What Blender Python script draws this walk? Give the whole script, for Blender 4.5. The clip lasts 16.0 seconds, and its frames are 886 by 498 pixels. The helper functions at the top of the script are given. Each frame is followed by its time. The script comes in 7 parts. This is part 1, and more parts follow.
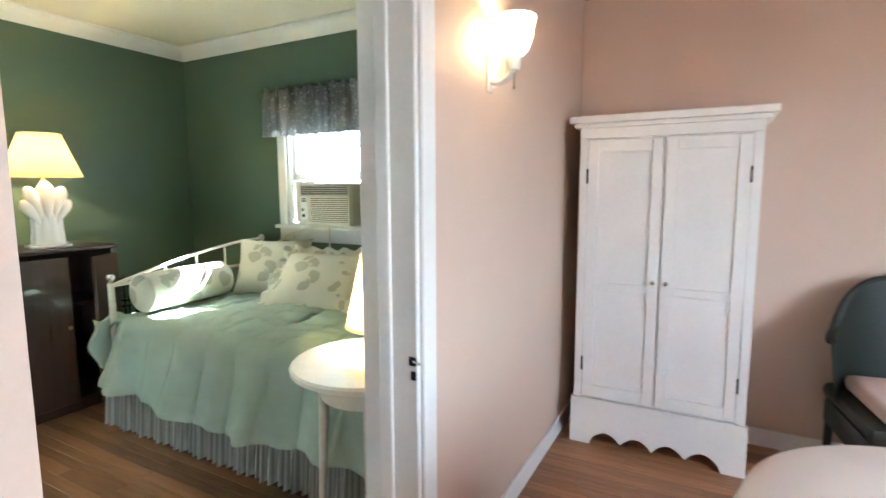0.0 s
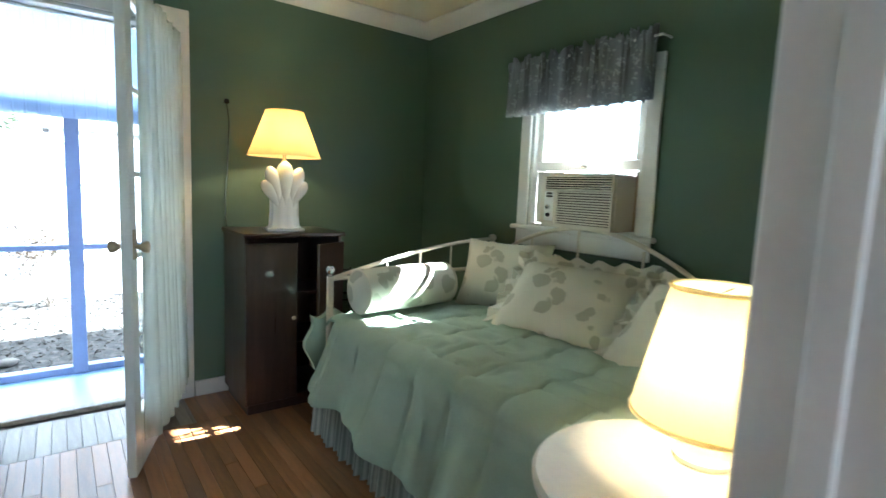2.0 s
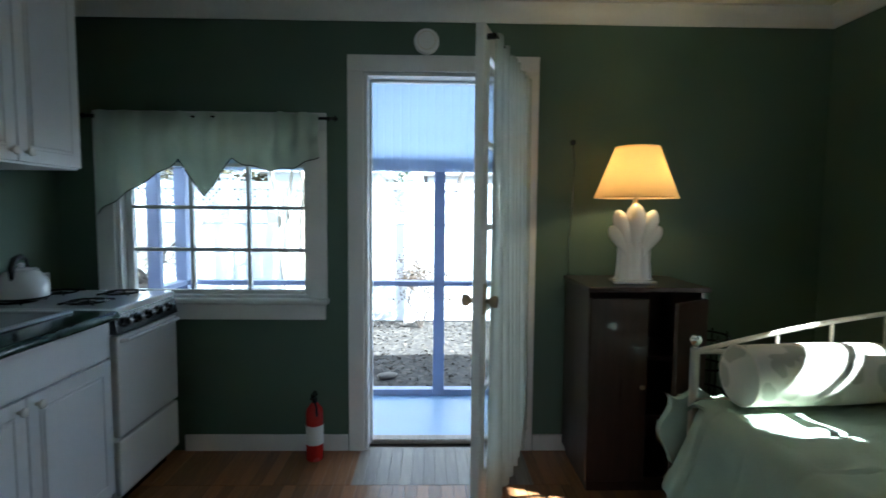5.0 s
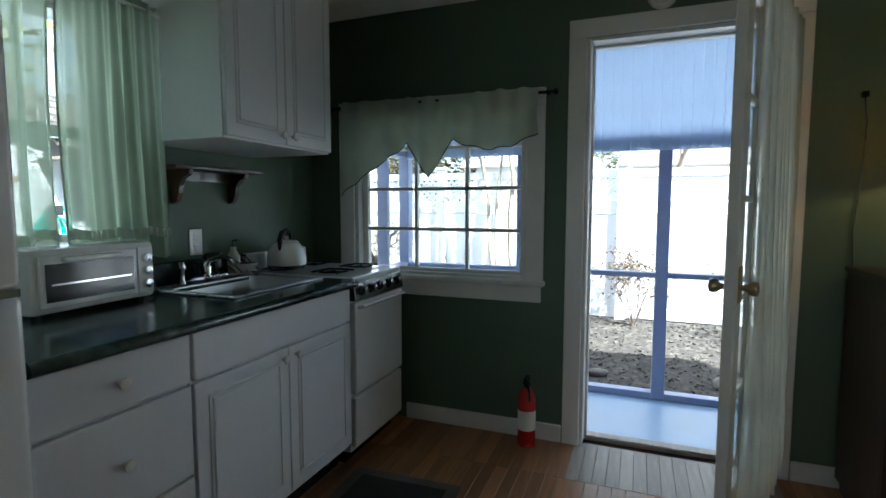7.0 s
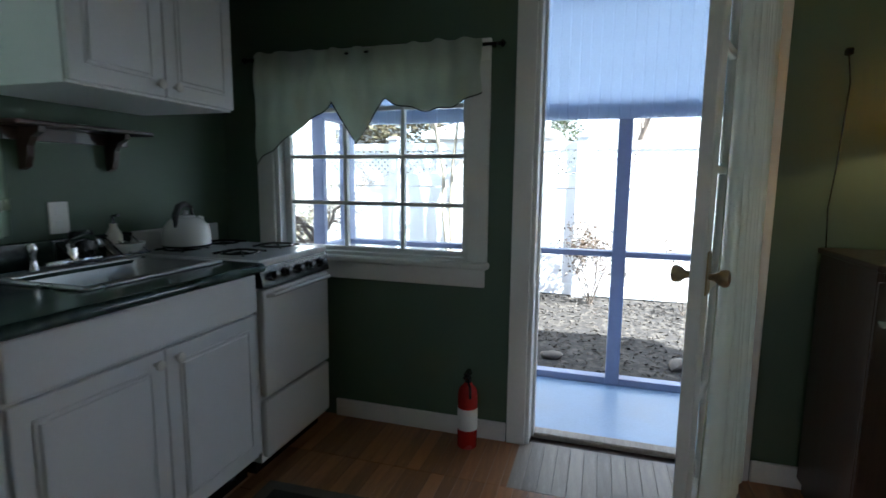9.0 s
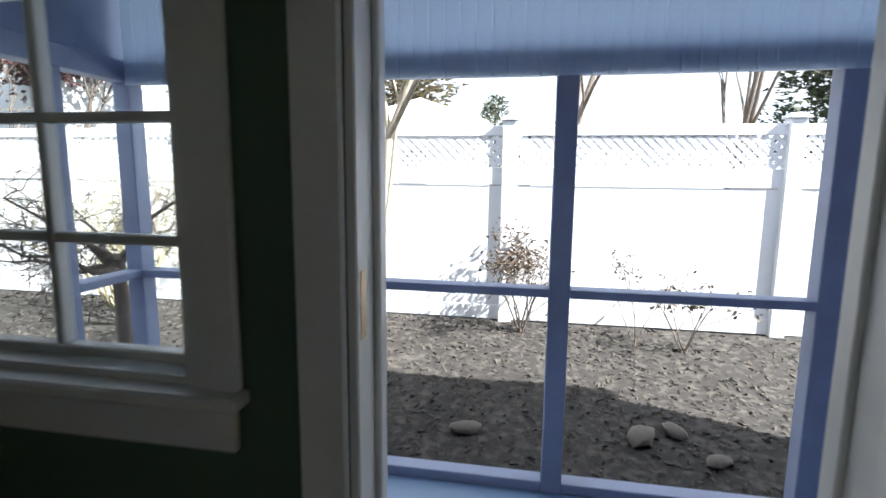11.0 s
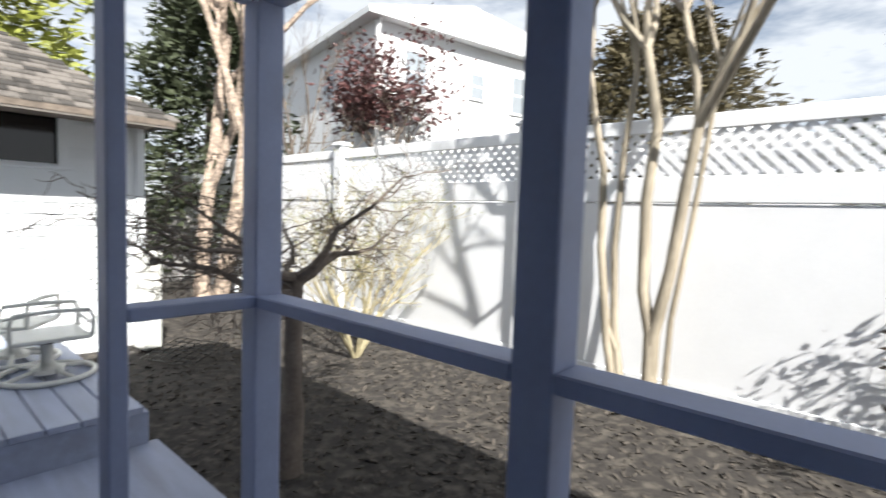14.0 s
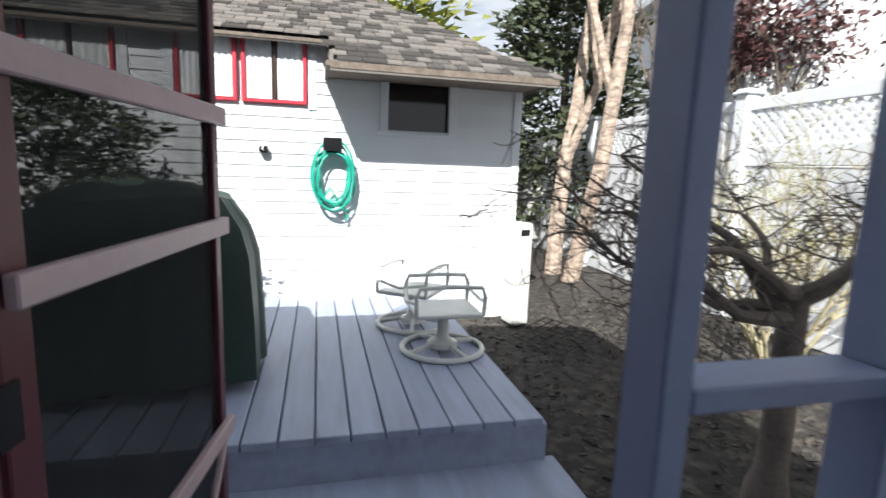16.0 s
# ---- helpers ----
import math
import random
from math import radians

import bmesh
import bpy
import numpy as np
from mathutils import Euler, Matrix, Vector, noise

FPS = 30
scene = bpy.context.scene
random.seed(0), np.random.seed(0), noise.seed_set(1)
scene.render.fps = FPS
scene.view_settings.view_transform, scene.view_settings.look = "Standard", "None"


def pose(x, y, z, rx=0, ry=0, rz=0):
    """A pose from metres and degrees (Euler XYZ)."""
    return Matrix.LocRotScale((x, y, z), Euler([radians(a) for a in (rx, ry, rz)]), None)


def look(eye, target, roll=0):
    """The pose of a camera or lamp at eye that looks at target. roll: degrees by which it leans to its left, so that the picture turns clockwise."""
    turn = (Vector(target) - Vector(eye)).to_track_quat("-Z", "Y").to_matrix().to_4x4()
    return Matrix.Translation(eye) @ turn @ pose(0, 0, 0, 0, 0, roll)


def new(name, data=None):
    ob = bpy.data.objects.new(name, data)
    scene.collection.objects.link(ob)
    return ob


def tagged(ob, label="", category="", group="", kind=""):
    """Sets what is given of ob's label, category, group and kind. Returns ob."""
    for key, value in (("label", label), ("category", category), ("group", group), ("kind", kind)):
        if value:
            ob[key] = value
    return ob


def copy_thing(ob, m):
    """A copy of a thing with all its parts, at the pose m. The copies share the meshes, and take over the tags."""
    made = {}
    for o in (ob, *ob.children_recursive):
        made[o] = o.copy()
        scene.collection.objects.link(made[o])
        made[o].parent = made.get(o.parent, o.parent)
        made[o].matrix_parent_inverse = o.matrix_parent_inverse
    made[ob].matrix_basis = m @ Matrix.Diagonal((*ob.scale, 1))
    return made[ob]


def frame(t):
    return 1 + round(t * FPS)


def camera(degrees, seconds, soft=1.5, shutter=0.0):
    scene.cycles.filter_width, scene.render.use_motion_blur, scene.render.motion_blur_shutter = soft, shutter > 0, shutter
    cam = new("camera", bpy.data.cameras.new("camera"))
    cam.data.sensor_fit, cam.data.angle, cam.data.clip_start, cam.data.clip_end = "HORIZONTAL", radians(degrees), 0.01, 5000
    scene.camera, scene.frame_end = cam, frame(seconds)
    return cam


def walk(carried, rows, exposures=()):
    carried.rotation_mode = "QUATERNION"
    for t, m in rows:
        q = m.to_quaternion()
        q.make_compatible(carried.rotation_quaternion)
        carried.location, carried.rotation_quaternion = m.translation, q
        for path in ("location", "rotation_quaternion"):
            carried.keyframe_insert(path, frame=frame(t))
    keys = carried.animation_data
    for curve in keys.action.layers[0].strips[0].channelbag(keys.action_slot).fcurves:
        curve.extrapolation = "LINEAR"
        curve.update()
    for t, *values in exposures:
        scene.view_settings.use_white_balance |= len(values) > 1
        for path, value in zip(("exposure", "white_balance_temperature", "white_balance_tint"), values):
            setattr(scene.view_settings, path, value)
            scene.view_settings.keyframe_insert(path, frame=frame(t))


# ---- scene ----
cam = camera(82.3, 16.0, shutter=0.4)
PATH = [
    (0, (-0.161, -3.694, 1.299), (1.588, -2.752, 1.066), -0.2),
    (0.5, (-0.06, -3.593, 1.308), (1.562, -2.451, 1.055), 0.8),
    (1, (0.051, -3.45, 1.305), (1.543, -2.144, 1.042), 2.0),
    (1.5, (0.204, -3.268, 1.306), (1.55, -1.813, 1.033), 2.6),
    (2, (0.335, -3.072, 1.232), (1.537, -1.49, 1.004), 2.4),
    (2.5, (0.399, -2.889, 1.237), (1.481, -1.222, 1.019), 1.6),
    (3, (0.474, -2.757, 1.248), (1.395, -0.993, 1.051), 0.5),
    (3.5, (0.493, -2.722, 1.279), (1.232, -0.872, 1.099), -0.1),
    (4, (0.458, -2.734, 1.303), (0.991, -0.813, 1.145), -0.2),
    (4.5, (0.409, -2.729, 1.318), (0.708, -0.757, 1.165), 0.2),
    (5, (0.361, -2.705, 1.31), (0.404, -0.711, 1.162), 0.5),
    (7.5, (0.257, -2.591, 1.206), (-0.523, -0.758, 1.026), 0.4),
    (8, (0.309, -2.574, 1.199), (-0.475, -0.745, 0.999), 0.8),
    (8.5, (0.29, -2.439, 1.188), (-0.409, -0.579, 0.962), 0.8),
    (9, (0.283, -2.232, 1.209), (-0.302, -0.338, 0.941), 0.6),
    (9.5, (0.28, -1.949, 1.215), (-0.172, -0.023, 0.922), 0.8),
    (10, (0.293, -1.539, 1.212), (-0.068, 0.403, 0.899), 0.5),
    (11, (0.3, -0.78, 1.22), (-0.05, 1.18, 0.93), 0.6),
    (11.8, (0.19, -0.2, 1.235), (-0.1, 1.775, 1.02), 0.9),
    (12.5, (0.127, 0.277, 1.209), (-0.207, 2.244, 1.073), 0.6),
    (13, (0.086, 0.448, 1.159), (-0.554, 2.338, 1.046), -0.4),
    (13.5, (-0.003, 0.547, 1.069), (-0.998, 2.277, 0.953), 1.0),
    (14, (-0.143, 0.628, 1.007), (-1.471, 2.116, 0.874), 1.9),
    (14.5, (-0.295, 0.628, 0.995), (-1.870, 1.846, 0.819), 2.6),
    (15, (-0.515, 0.673, 0.977), (-2.271, 1.600, 0.751), 2.0),
    (15.5, (-0.859, 0.659, 0.951), (-2.724, 1.331, 0.699), 2.3),
    (16, (-1.088, 0.581, 1.010), (-3.001, 1.057, 0.706), 2.0),
]

# exposure follows the clip's own camera: bright in the pink room, darker towards the door
EXPO = [(0.0, 5.62, 5300, -1), (0.5, 5.72, 5400, -1), (1.0, 5.5, 5250, -1), (1.6, 4.95, 5150, -1), (2.5, 4.45, 5050, -3), (3.0, 4.33, 4880, -3), (3.5, 4.1, 4850, -3), (4.5, 3.55, 5050, -2), (5.5, 3.25, 5200, -1), (7.5, 2.95, 5650, 1), (8.0, 2.95, 5650, 2),
        (9.0, 2.95, 5550, 4), (10.2, 2.4, 5800, 6), (11.5, 1.7, 6100, 8), (12.3, 1.2, 6350, 9), (13.0, 1.2, 6350, 9), (14.5, 1.05, 6300, 8), (15.2, 0.95, 6250, 8), (16.0, 0.95, 6150, 8)]
walk(cam, [(t, look(eye, target, roll)) for t, eye, target, roll in PATH], EXPO)

# ---- light ----
SUN = Vector((1.05, -0.43, 1.0)).normalized()          # towards the sun
world = bpy.data.worlds.new("sky")
scene.world = world
world.use_nodes = True
wn = world.node_tree
wn.nodes.clear()
sky = wn.nodes.new("ShaderNodeTexSky")
sky.sky_type = "NISHITA"
sky.sun_disc = False
sky.sun_elevation = math.asin(SUN.z)
sky.sun_rotation = math.atan2(SUN.x, SUN.y)
sky.air_density, sky.dust_density, sky.ozone_density = 1.0, 0.6, 1.0
bg = wn.nodes.new("ShaderNodeBackground")
bg.inputs["Strength"].default_value = 0.047
wo = wn.nodes.new("ShaderNodeOutputWorld")
# thin bright cloud in streaks over the blue
wtc = wn.nodes.new("ShaderNodeTexCoord")
wmp = wn.nodes.new("ShaderNodeMapping")
wmp.inputs["Scale"].default_value = (2.2, 2.2, 7.0)
wns = wn.nodes.new("ShaderNodeTexNoise")
wns.inputs["Scale"].default_value = 1.6
wns.inputs["Detail"].default_value = 6.0
wns.inputs["Roughness"].default_value = 0.6
wrp = wn.nodes.new("ShaderNodeValToRGB")
wrp.color_ramp.elements[0].position, wrp.color_ramp.elements[1].position = 0.33, 0.56
wrp.color_ramp.elements[1].color = (0.9, 0.9, 0.9, 1)
wmx = wn.nodes.new("ShaderNodeMixRGB")
wmx.inputs["Color2"].default_value = (10.0, 10.2, 10.6, 1)
wn.links.new(wtc.outputs["Generated"], wmp.inputs["Vector"])
wn.links.new(wmp.outputs["Vector"], wns.inputs["Vector"])
wn.links.new(wns.outputs["Fac"], wrp.inputs["Fac"])
wn.links.new(wrp.outputs["Color"], wmx.inputs["Fac"])
wn.links.new(sky.outputs["Color"], wmx.inputs["Color1"])
wn.links.new(wmx.outputs["Color"], bg.inputs["Color"])
wn.links.new(bg.outputs["Background"], wo.inputs["Surface"])

sun_data = bpy.data.lights.new("sun", "SUN")
sun_data.energy, sun_data.angle, sun_data.color = 5.0, radians(0.55), (1.0, 0.95, 0.88)
sun_lamp = new("sun", sun_data)
sun_lamp.matrix_world = look(tuple(SUN * 40), (0, 0, 0))


def area_lamp(name, where, to, w, h, energy, color):
    d = bpy.data.lights.new(name, "AREA")
    d.shape, d.size, d.size_y, d.energy, d.color = "RECTANGLE", w, h, energy, color
    o = new(name, d)
    o.matrix_world = look(where, to)
    return o


def bulb_lamp(name, where, energy, color, radius=0.03):
    d = bpy.data.lights.new(name, "POINT")
    d.energy, d.color, d.shadow_soft_size = energy, color, radius
    o = new(name, d)
    o.location = where
    return o


# daylight in the window openings of the rooms; the pink room's is an added fill
area_lamp("pink_room_fill_light", (0.6, -5.72, 1.45), (0.6, -4.0, 1.3), 1.3, 1.1, 0.19, (0.93, 0.96, 1.0))
area_lamp("curtain_window_light", (-1.74, -1.67, 1.5), (0.0, -1.67, 1.2), 0.85, 0.8, 0.30, (0.85, 0.95, 1.0))
bulb_lamp("table_lamp_bulb", (1.32, -0.32, 1.47), 0.30, (1.0, 0.66, 0.30))
bulb_lamp("bedside_lamp_bulb", (1.39, -2.61, 0.92), 0.28, (1.0, 0.76, 0.46))
bulb_lamp("sconce_bulb", (1.450, -3.092, 1.785), 0.15, (1.0, 0.72, 0.42), 0.02)


# ---- materials ----
def principled(name):
    m = bpy.data.materials.new(name)
    m.use_nodes = True
    return m, m.node_tree, m.node_tree.nodes["Principled BSDF"]


def surface(name, color, rough=0.6, vary=0.12, scale=6.0, bump=0.15, fine=90.0, metal=0.0, stretch=(1, 1, 1), piece=0.0, dirt=None, dirt_amount=0.3, dirt_scale=2.0, spec=0.5, coat=0.0):
    """Base colour varied at two scales, fine relief, and optional stains of another colour."""
    m, nt, b = principled(name)
    n = nt.nodes
    tc = n.new("ShaderNodeTexCoord")
    mp = n.new("ShaderNodeMapping")
    mp.inputs["Scale"].default_value = stretch
    nt.links.new(tc.outputs["Object"], mp.inputs["Vector"])
    big = n.new("ShaderNodeTexNoise")
    big.inputs["Scale"].default_value, big.inputs["Detail"].default_value = scale, 5.0
    small = n.new("ShaderNodeTexNoise")
    small.inputs["Scale"].default_value, small.inputs["Detail"].default_value = fine, 3.0
    nt.links.new(mp.outputs["Vector"], big.inputs["Vector"])
    nt.links.new(mp.outputs["Vector"], small.inputs["Vector"])
    ramp = n.new("ShaderNodeValToRGB")
    lo = [max(0.0, c * (1 - vary)) for c in color]
    hi = [min(1.0, c * (1 + vary)) for c in color]
    ramp.color_ramp.elements[0].color, ramp.color_ramp.elements[1].color = (*lo, 1), (*hi, 1)
    ramp.color_ramp.elements[0].position, ramp.color_ramp.elements[1].position = 0.3, 0.7
    add = n.new("ShaderNodeMath")
    add.operation = "MULTIPLY_ADD"
    add.inputs[1].default_value = 0.35
    nt.links.new(small.outputs["Fac"], add.inputs[0])
    sc = n.new("ShaderNodeMath")
    sc.operation = "MULTIPLY"
    sc.inputs[1].default_value = 0.65
    nt.links.new(big.outputs["Fac"], sc.inputs[0])
    nt.links.new(sc.outputs[0], add.inputs[2])
    last = add.outputs[0]
    if piece:
        oi = n.new("ShaderNodeObjectInfo")
        pm = n.new("ShaderNodeMath")
        pm.operation = "MULTIPLY_ADD"
        pm.inputs[1].default_value = piece
        isl = n.new("ShaderNodeNewGeometry")
        ra = n.new("ShaderNodeMath")
        ra.operation = "ADD"
        fr = n.new("ShaderNodeMath")
        fr.operation = "FRACT"
        nt.links.new(oi.outputs["Random"], ra.inputs[0])
        nt.links.new(isl.outputs["Random Per Island"], ra.inputs[1])
        nt.links.new(ra.outputs[0], fr.inputs[0])
        nt.links.new(fr.outputs[0], pm.inputs[0])
        off = n.new("ShaderNodeMath")
        off.operation = "SUBTRACT"
        off.inputs[1].default_value = piece / 2
        nt.links.new(last, off.inputs[0])
        nt.links.new(off.outputs[0], pm.inputs[2])
        last = pm.outputs[0]
    nt.links.new(last, ramp.inputs["Fac"])
    col = ramp.outputs["Color"]
    if dirt:
        dn = n.new("ShaderNodeTexNoise")
        dn.inputs["Scale"].default_value, dn.inputs["Detail"].default_value = dirt_scale, 8.0
        nt.links.new(mp.outputs["Vector"], dn.inputs["Vector"])
        dr = n.new("ShaderNodeValToRGB")
        dr.color_ramp.elements[0].position, dr.color_ramp.elements[1].position = 0.48, 0.68
        dr.color_ramp.elements[1].color = (dirt_amount, dirt_amount, dirt_amount, 1)
        nt.links.new(dn.outputs["Fac"], dr.inputs["Fac"])
        mx = n.new("ShaderNodeMixRGB")
        mx.inputs["Color2"].default_value = (*dirt, 1)
        nt.links.new(dr.outputs["Color"], mx.inputs["Fac"])
        nt.links.new(col, mx.inputs["Color1"])
        col = mx.outputs["Color"]
    nt.links.new(col, b.inputs["Base Color"])
    rr = n.new("ShaderNodeMapRange")
    rr.inputs["To Min"].default_value, rr.inputs["To Max"].default_value = max(0.02, rough - 0.1), min(1.0, rough + 0.1)
    nt.links.new(big.outputs["Fac"], rr.inputs["Value"])
    nt.links.new(rr.outputs["Result"], b.inputs["Roughness"])
    b.inputs["Metallic"].default_value = metal
    b.inputs["Specular IOR Level"].default_value = spec
    b.inputs["Coat Weight"].default_value = coat
    if bump:
        bp = n.new("ShaderNodeBump")
        bp.inputs["Strength"].default_value, bp.inputs["Distance"].default_value = bump, 0.004
        nt.links.new(add.outputs[0], bp.inputs["Height"])
        nt.links.new(bp.outputs["Normal"], b.inputs["Normal"])
    return m


def cloth(name, color, through_light=0.35, vary=0.1, weave=220.0, blotch=None, blotch_scale=8.0, blotch_at=0.56, stripe=None):
    """Woven cloth that lets some light through, with an optional printed pattern."""
    m = surface(name, color, 0.9, vary, 5.0, 0.3, weave, spec=0.1)
    nt = m.node_tree
    n = nt.nodes
    b = n["Principled BSDF"]
    col = b.inputs["Base Color"].links[0].from_socket
    tc = n.new("ShaderNodeTexCoord")
    if blotch:
        vo = n.new("ShaderNodeTexVoronoi")
        vo.inputs["Scale"].default_value = blotch_scale
        vo.inputs["Randomness"].default_value = 0.85
        ns = n.new("ShaderNodeTexNoise")
        ns.inputs["Scale"].default_value = blotch_scale * 1.4
        vm = n.new("ShaderNodeVectorMath")
        vm.operation = "MULTIPLY_ADD"
        vm.inputs[1].default_value = (0.09, 0.09, 0.09)
        nt.links.new(tc.outputs["Object"], ns.inputs["Vector"])
        nt.links.new(ns.outputs["Color"], vm.inputs[0])
        nt.links.new(tc.outputs["Object"], vm.inputs[2])
        nt.links.new(vm.outputs["Vector"], vo.inputs["Vector"])
        rp = n.new("ShaderNodeValToRGB")
        rp.color_ramp.elements[0].position, rp.color_ramp.elements[1].position = blotch_at - 0.16, blotch_at - 0.10
        rp.color_ramp.elements[0].color, rp.color_ramp.elements[1].color = (0.85, 0.85, 0.85, 1), (0, 0, 0, 1)
        nt.links.new(vo.outputs["Distance"], rp.inputs["Fac"])
        mx = n.new("ShaderNodeMixRGB")
        mx.inputs["Color2"].default_value = (*blotch, 1)
        nt.links.new(rp.outputs["Color"], mx.inputs["Fac"])
        nt.links.new(col, mx.inputs["Color1"])
        col = mx.outputs["Color"]
    if stripe:
        wv = n.new("ShaderNodeTexWave")
        wv.bands_direction = stripe[1]
        wv.inputs["Scale"].default_value = stripe[2]
        nt.links.new(tc.outputs["Object"], wv.inputs["Vector"])
        mx = n.new("ShaderNodeMixRGB")
        mx.inputs["Color2"].default_value = (*stripe[0], 1)
        nt.links.new(wv.outputs["Fac"], mx.inputs["Fac"])
        nt.links.new(col, mx.inputs["Color1"])
        col = mx.outputs["Color"]
    nt.links.new(col, b.inputs["Base Color"])
    if through_light:
        tr = n.new("ShaderNodeBsdfTranslucent")
        nt.links.new(col, tr.inputs["Color"])
        mix = n.new("ShaderNodeMixShader")
        mix.inputs["Fac"].default_value = through_light
        out = n["Material Output"]
        nt.links.new(b.outputs["BSDF"], mix.inputs[1])
        nt.links.new(tr.outputs["BSDF"], mix.inputs[2])
        nt.links.new(mix.outputs["Shader"], out.inputs["Surface"])
    return m


def sheer(name, color, open_amount):
    """Thin net or screen: part of it is simply open."""
    m, nt, b = principled(name)
    b.inputs["Base Color"].default_value = (*color, 1)
    b.inputs["Roughness"].default_value = 0.9
    n = nt.nodes
    tr = n.new("ShaderNodeBsdfTransparent")
    tl = n.new("ShaderNodeBsdfTranslucent")
    tl.inputs["Color"].default_value = (*color, 1)
    a = n.new("ShaderNodeMixShader")
    a.inputs["Fac"].default_value = 0.5
    mix = n.new("ShaderNodeMixShader")
    tc = n.new("ShaderNodeTexCoord")
    ns = n.new("ShaderNodeTexNoise")
    ns.inputs["Scale"].default_value = 7.0
    mr = n.new("ShaderNodeMapRange")
    mr.inputs["To Min"].default_value, mr.inputs["To Max"].default_value = open_amount - 0.08, open_amount + 0.08
    nt.links.new(tc.outputs["Object"], ns.inputs["Vector"])
    nt.links.new(ns.outputs["Fac"], mr.inputs["Value"])
    nt.links.new(mr.outputs["Result"], mix.inputs["Fac"])
    nt.links.new(b.outputs["BSDF"], a.inputs[1])
    nt.links.new(tl.outputs["BSDF"], a.inputs[2])
    nt.links.new(a.outputs["Shader"], mix.inputs[1])
    nt.links.new(tr.outputs["BSDF"], mix.inputs[2])
    nt.links.new(mix.outputs["Shader"], n["Material Output"].inputs["Surface"])
    return m


def glass_pane_material(name, tint=(0.96, 0.98, 0.98)):
    m, nt, b = principled(name)
    n = nt.nodes
    tr = n.new("ShaderNodeBsdfTransparent")
    tr.inputs["Color"].default_value = (*tint, 1)
    gl = n.new("ShaderNodeBsdfGlossy")
    gl.inputs["Roughness"].default_value = 0.03
    lw = n.new("ShaderNodeLayerWeight")
    lw.inputs["Blend"].default_value = 0.5
    pw = n.new("ShaderNodeMath")
    pw.operation = "POWER"
    pw.inputs[1].default_value = 4.5
    fr = n.new("ShaderNodeMath")
    fr.operation = "MULTIPLY_ADD"
    fr.inputs[1].default_value, fr.inputs[2].default_value = 0.7, 0.035
    nt.links.new(lw.outputs["Facing"], pw.inputs[0])
    nt.links.new(pw.outputs[0], fr.inputs[0])
    mix = n.new("ShaderNodeMixShader")
    nt.links.new(fr.outputs[0], mix.inputs["Fac"])
    nt.links.new(tr.outputs["BSDF"], mix.inputs[1])
    nt.links.new(gl.outputs["BSDF"], mix.inputs[2])
    nt.links.new(mix.outputs["Shader"], n["Material Output"].inputs["Surface"])
    return m


M_GREEN = surface("green_wall_paint", (0.088, 0.134, 0.088), 0.55, 0.06, 3.0, 0.12, 140.0)
M_PINK = surface("peach_wall_paint", (0.60, 0.45, 0.35), 0.6, 0.05, 2.5, 0.15, 120.0)
M_WHITE = surface("white_trim_paint", (0.76, 0.75, 0.72), 0.35, 0.05, 5.0, 0.1, 60.0, dirt=(0.5, 0.46, 0.38), dirt_amount=0.15)
M_CEIL = surface("cream_ceiling_paint", (0.68, 0.64, 0.50), 0.8, 0.04, 2.0, 0.1, 100.0)
M_OAK = surface("oak_strip_floor", (0.32, 0.150, 0.062), 0.40, 0.30, 9.0, 0.12, 60.0, stretch=(6, 0.6, 6), piece=0.45, coat=0.06)
M_OAK_WORN = surface("worn_threshold_floor", (0.33, 0.285, 0.24), 0.5, 0.25, 9.0, 0.3, 60.0, stretch=(6, 0.6, 6), piece=0.4)
M_DARKWOOD = surface("dark_stained_wood", (0.050, 0.026, 0.018), 0.32, 0.35, 6.0, 0.15, 70.0, stretch=(6, 6, 0.5), coat=0.3)
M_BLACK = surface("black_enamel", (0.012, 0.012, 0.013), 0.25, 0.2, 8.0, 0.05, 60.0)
M_CERAMIC = surface("white_ceramic", (0.80, 0.79, 0.75), 0.22, 0.03, 8.0, 0.05, 60.0, coat=0.4)
M_CABINET = surface("white_cabinet_thermofoil", (0.70, 0.71, 0.72), 0.32, 0.03, 4.0, 0.04, 80.0)
M_COUNTER = surface("dark_green_marbled_laminate", (0.030, 0.050, 0.042), 0.16, 0.7, 9.0, 0.03, 50.0, dirt=(0.10, 0.15, 0.13), dirt_amount=0.6, dirt_scale=11.0)
M_STEEL = surface("brushed_stainless_steel", (0.55, 0.55, 0.54), 0.30, 0.05, 6.0, 0.02, 120.0, metal=1.0, stretch=(1, 3, 1))
M_CHROME = surface("chrome", (0.75, 0.75, 0.76), 0.09, 0.05, 6.0, 0.0, 80.0, metal=1.0)
M_BRASS = surface("aged_brass", (0.40, 0.31, 0.19), 0.34, 0.25, 20.0, 0.1, 90.0, metal=1.0)
M_ENAMEL = surface("white_appliance_enamel", (0.74, 0.74, 0.72), 0.2, 0.02, 5.0, 0.03, 60.0, coat=0.3)
M_BEIGE = surface("beige_appliance_plastic", (0.62, 0.57, 0.47), 0.45, 0.05, 6.0, 0.06, 120.0)
M_IRON = surface("cream_painted_iron", (0.66, 0.61, 0.50), 0.35, 0.08, 12.0, 0.1, 80.0)
M_RED = surface("red_extinguisher_paint", (0.45, 0.022, 0.016), 0.25, 0.08, 10.0, 0.05, 60.0)
M_GLASS = glass_pane_material("window_glass")
M_COMFORTER = cloth("sage_green_comforter", (0.42, 0.50, 0.40), 0.0, 0.14, 260.0)
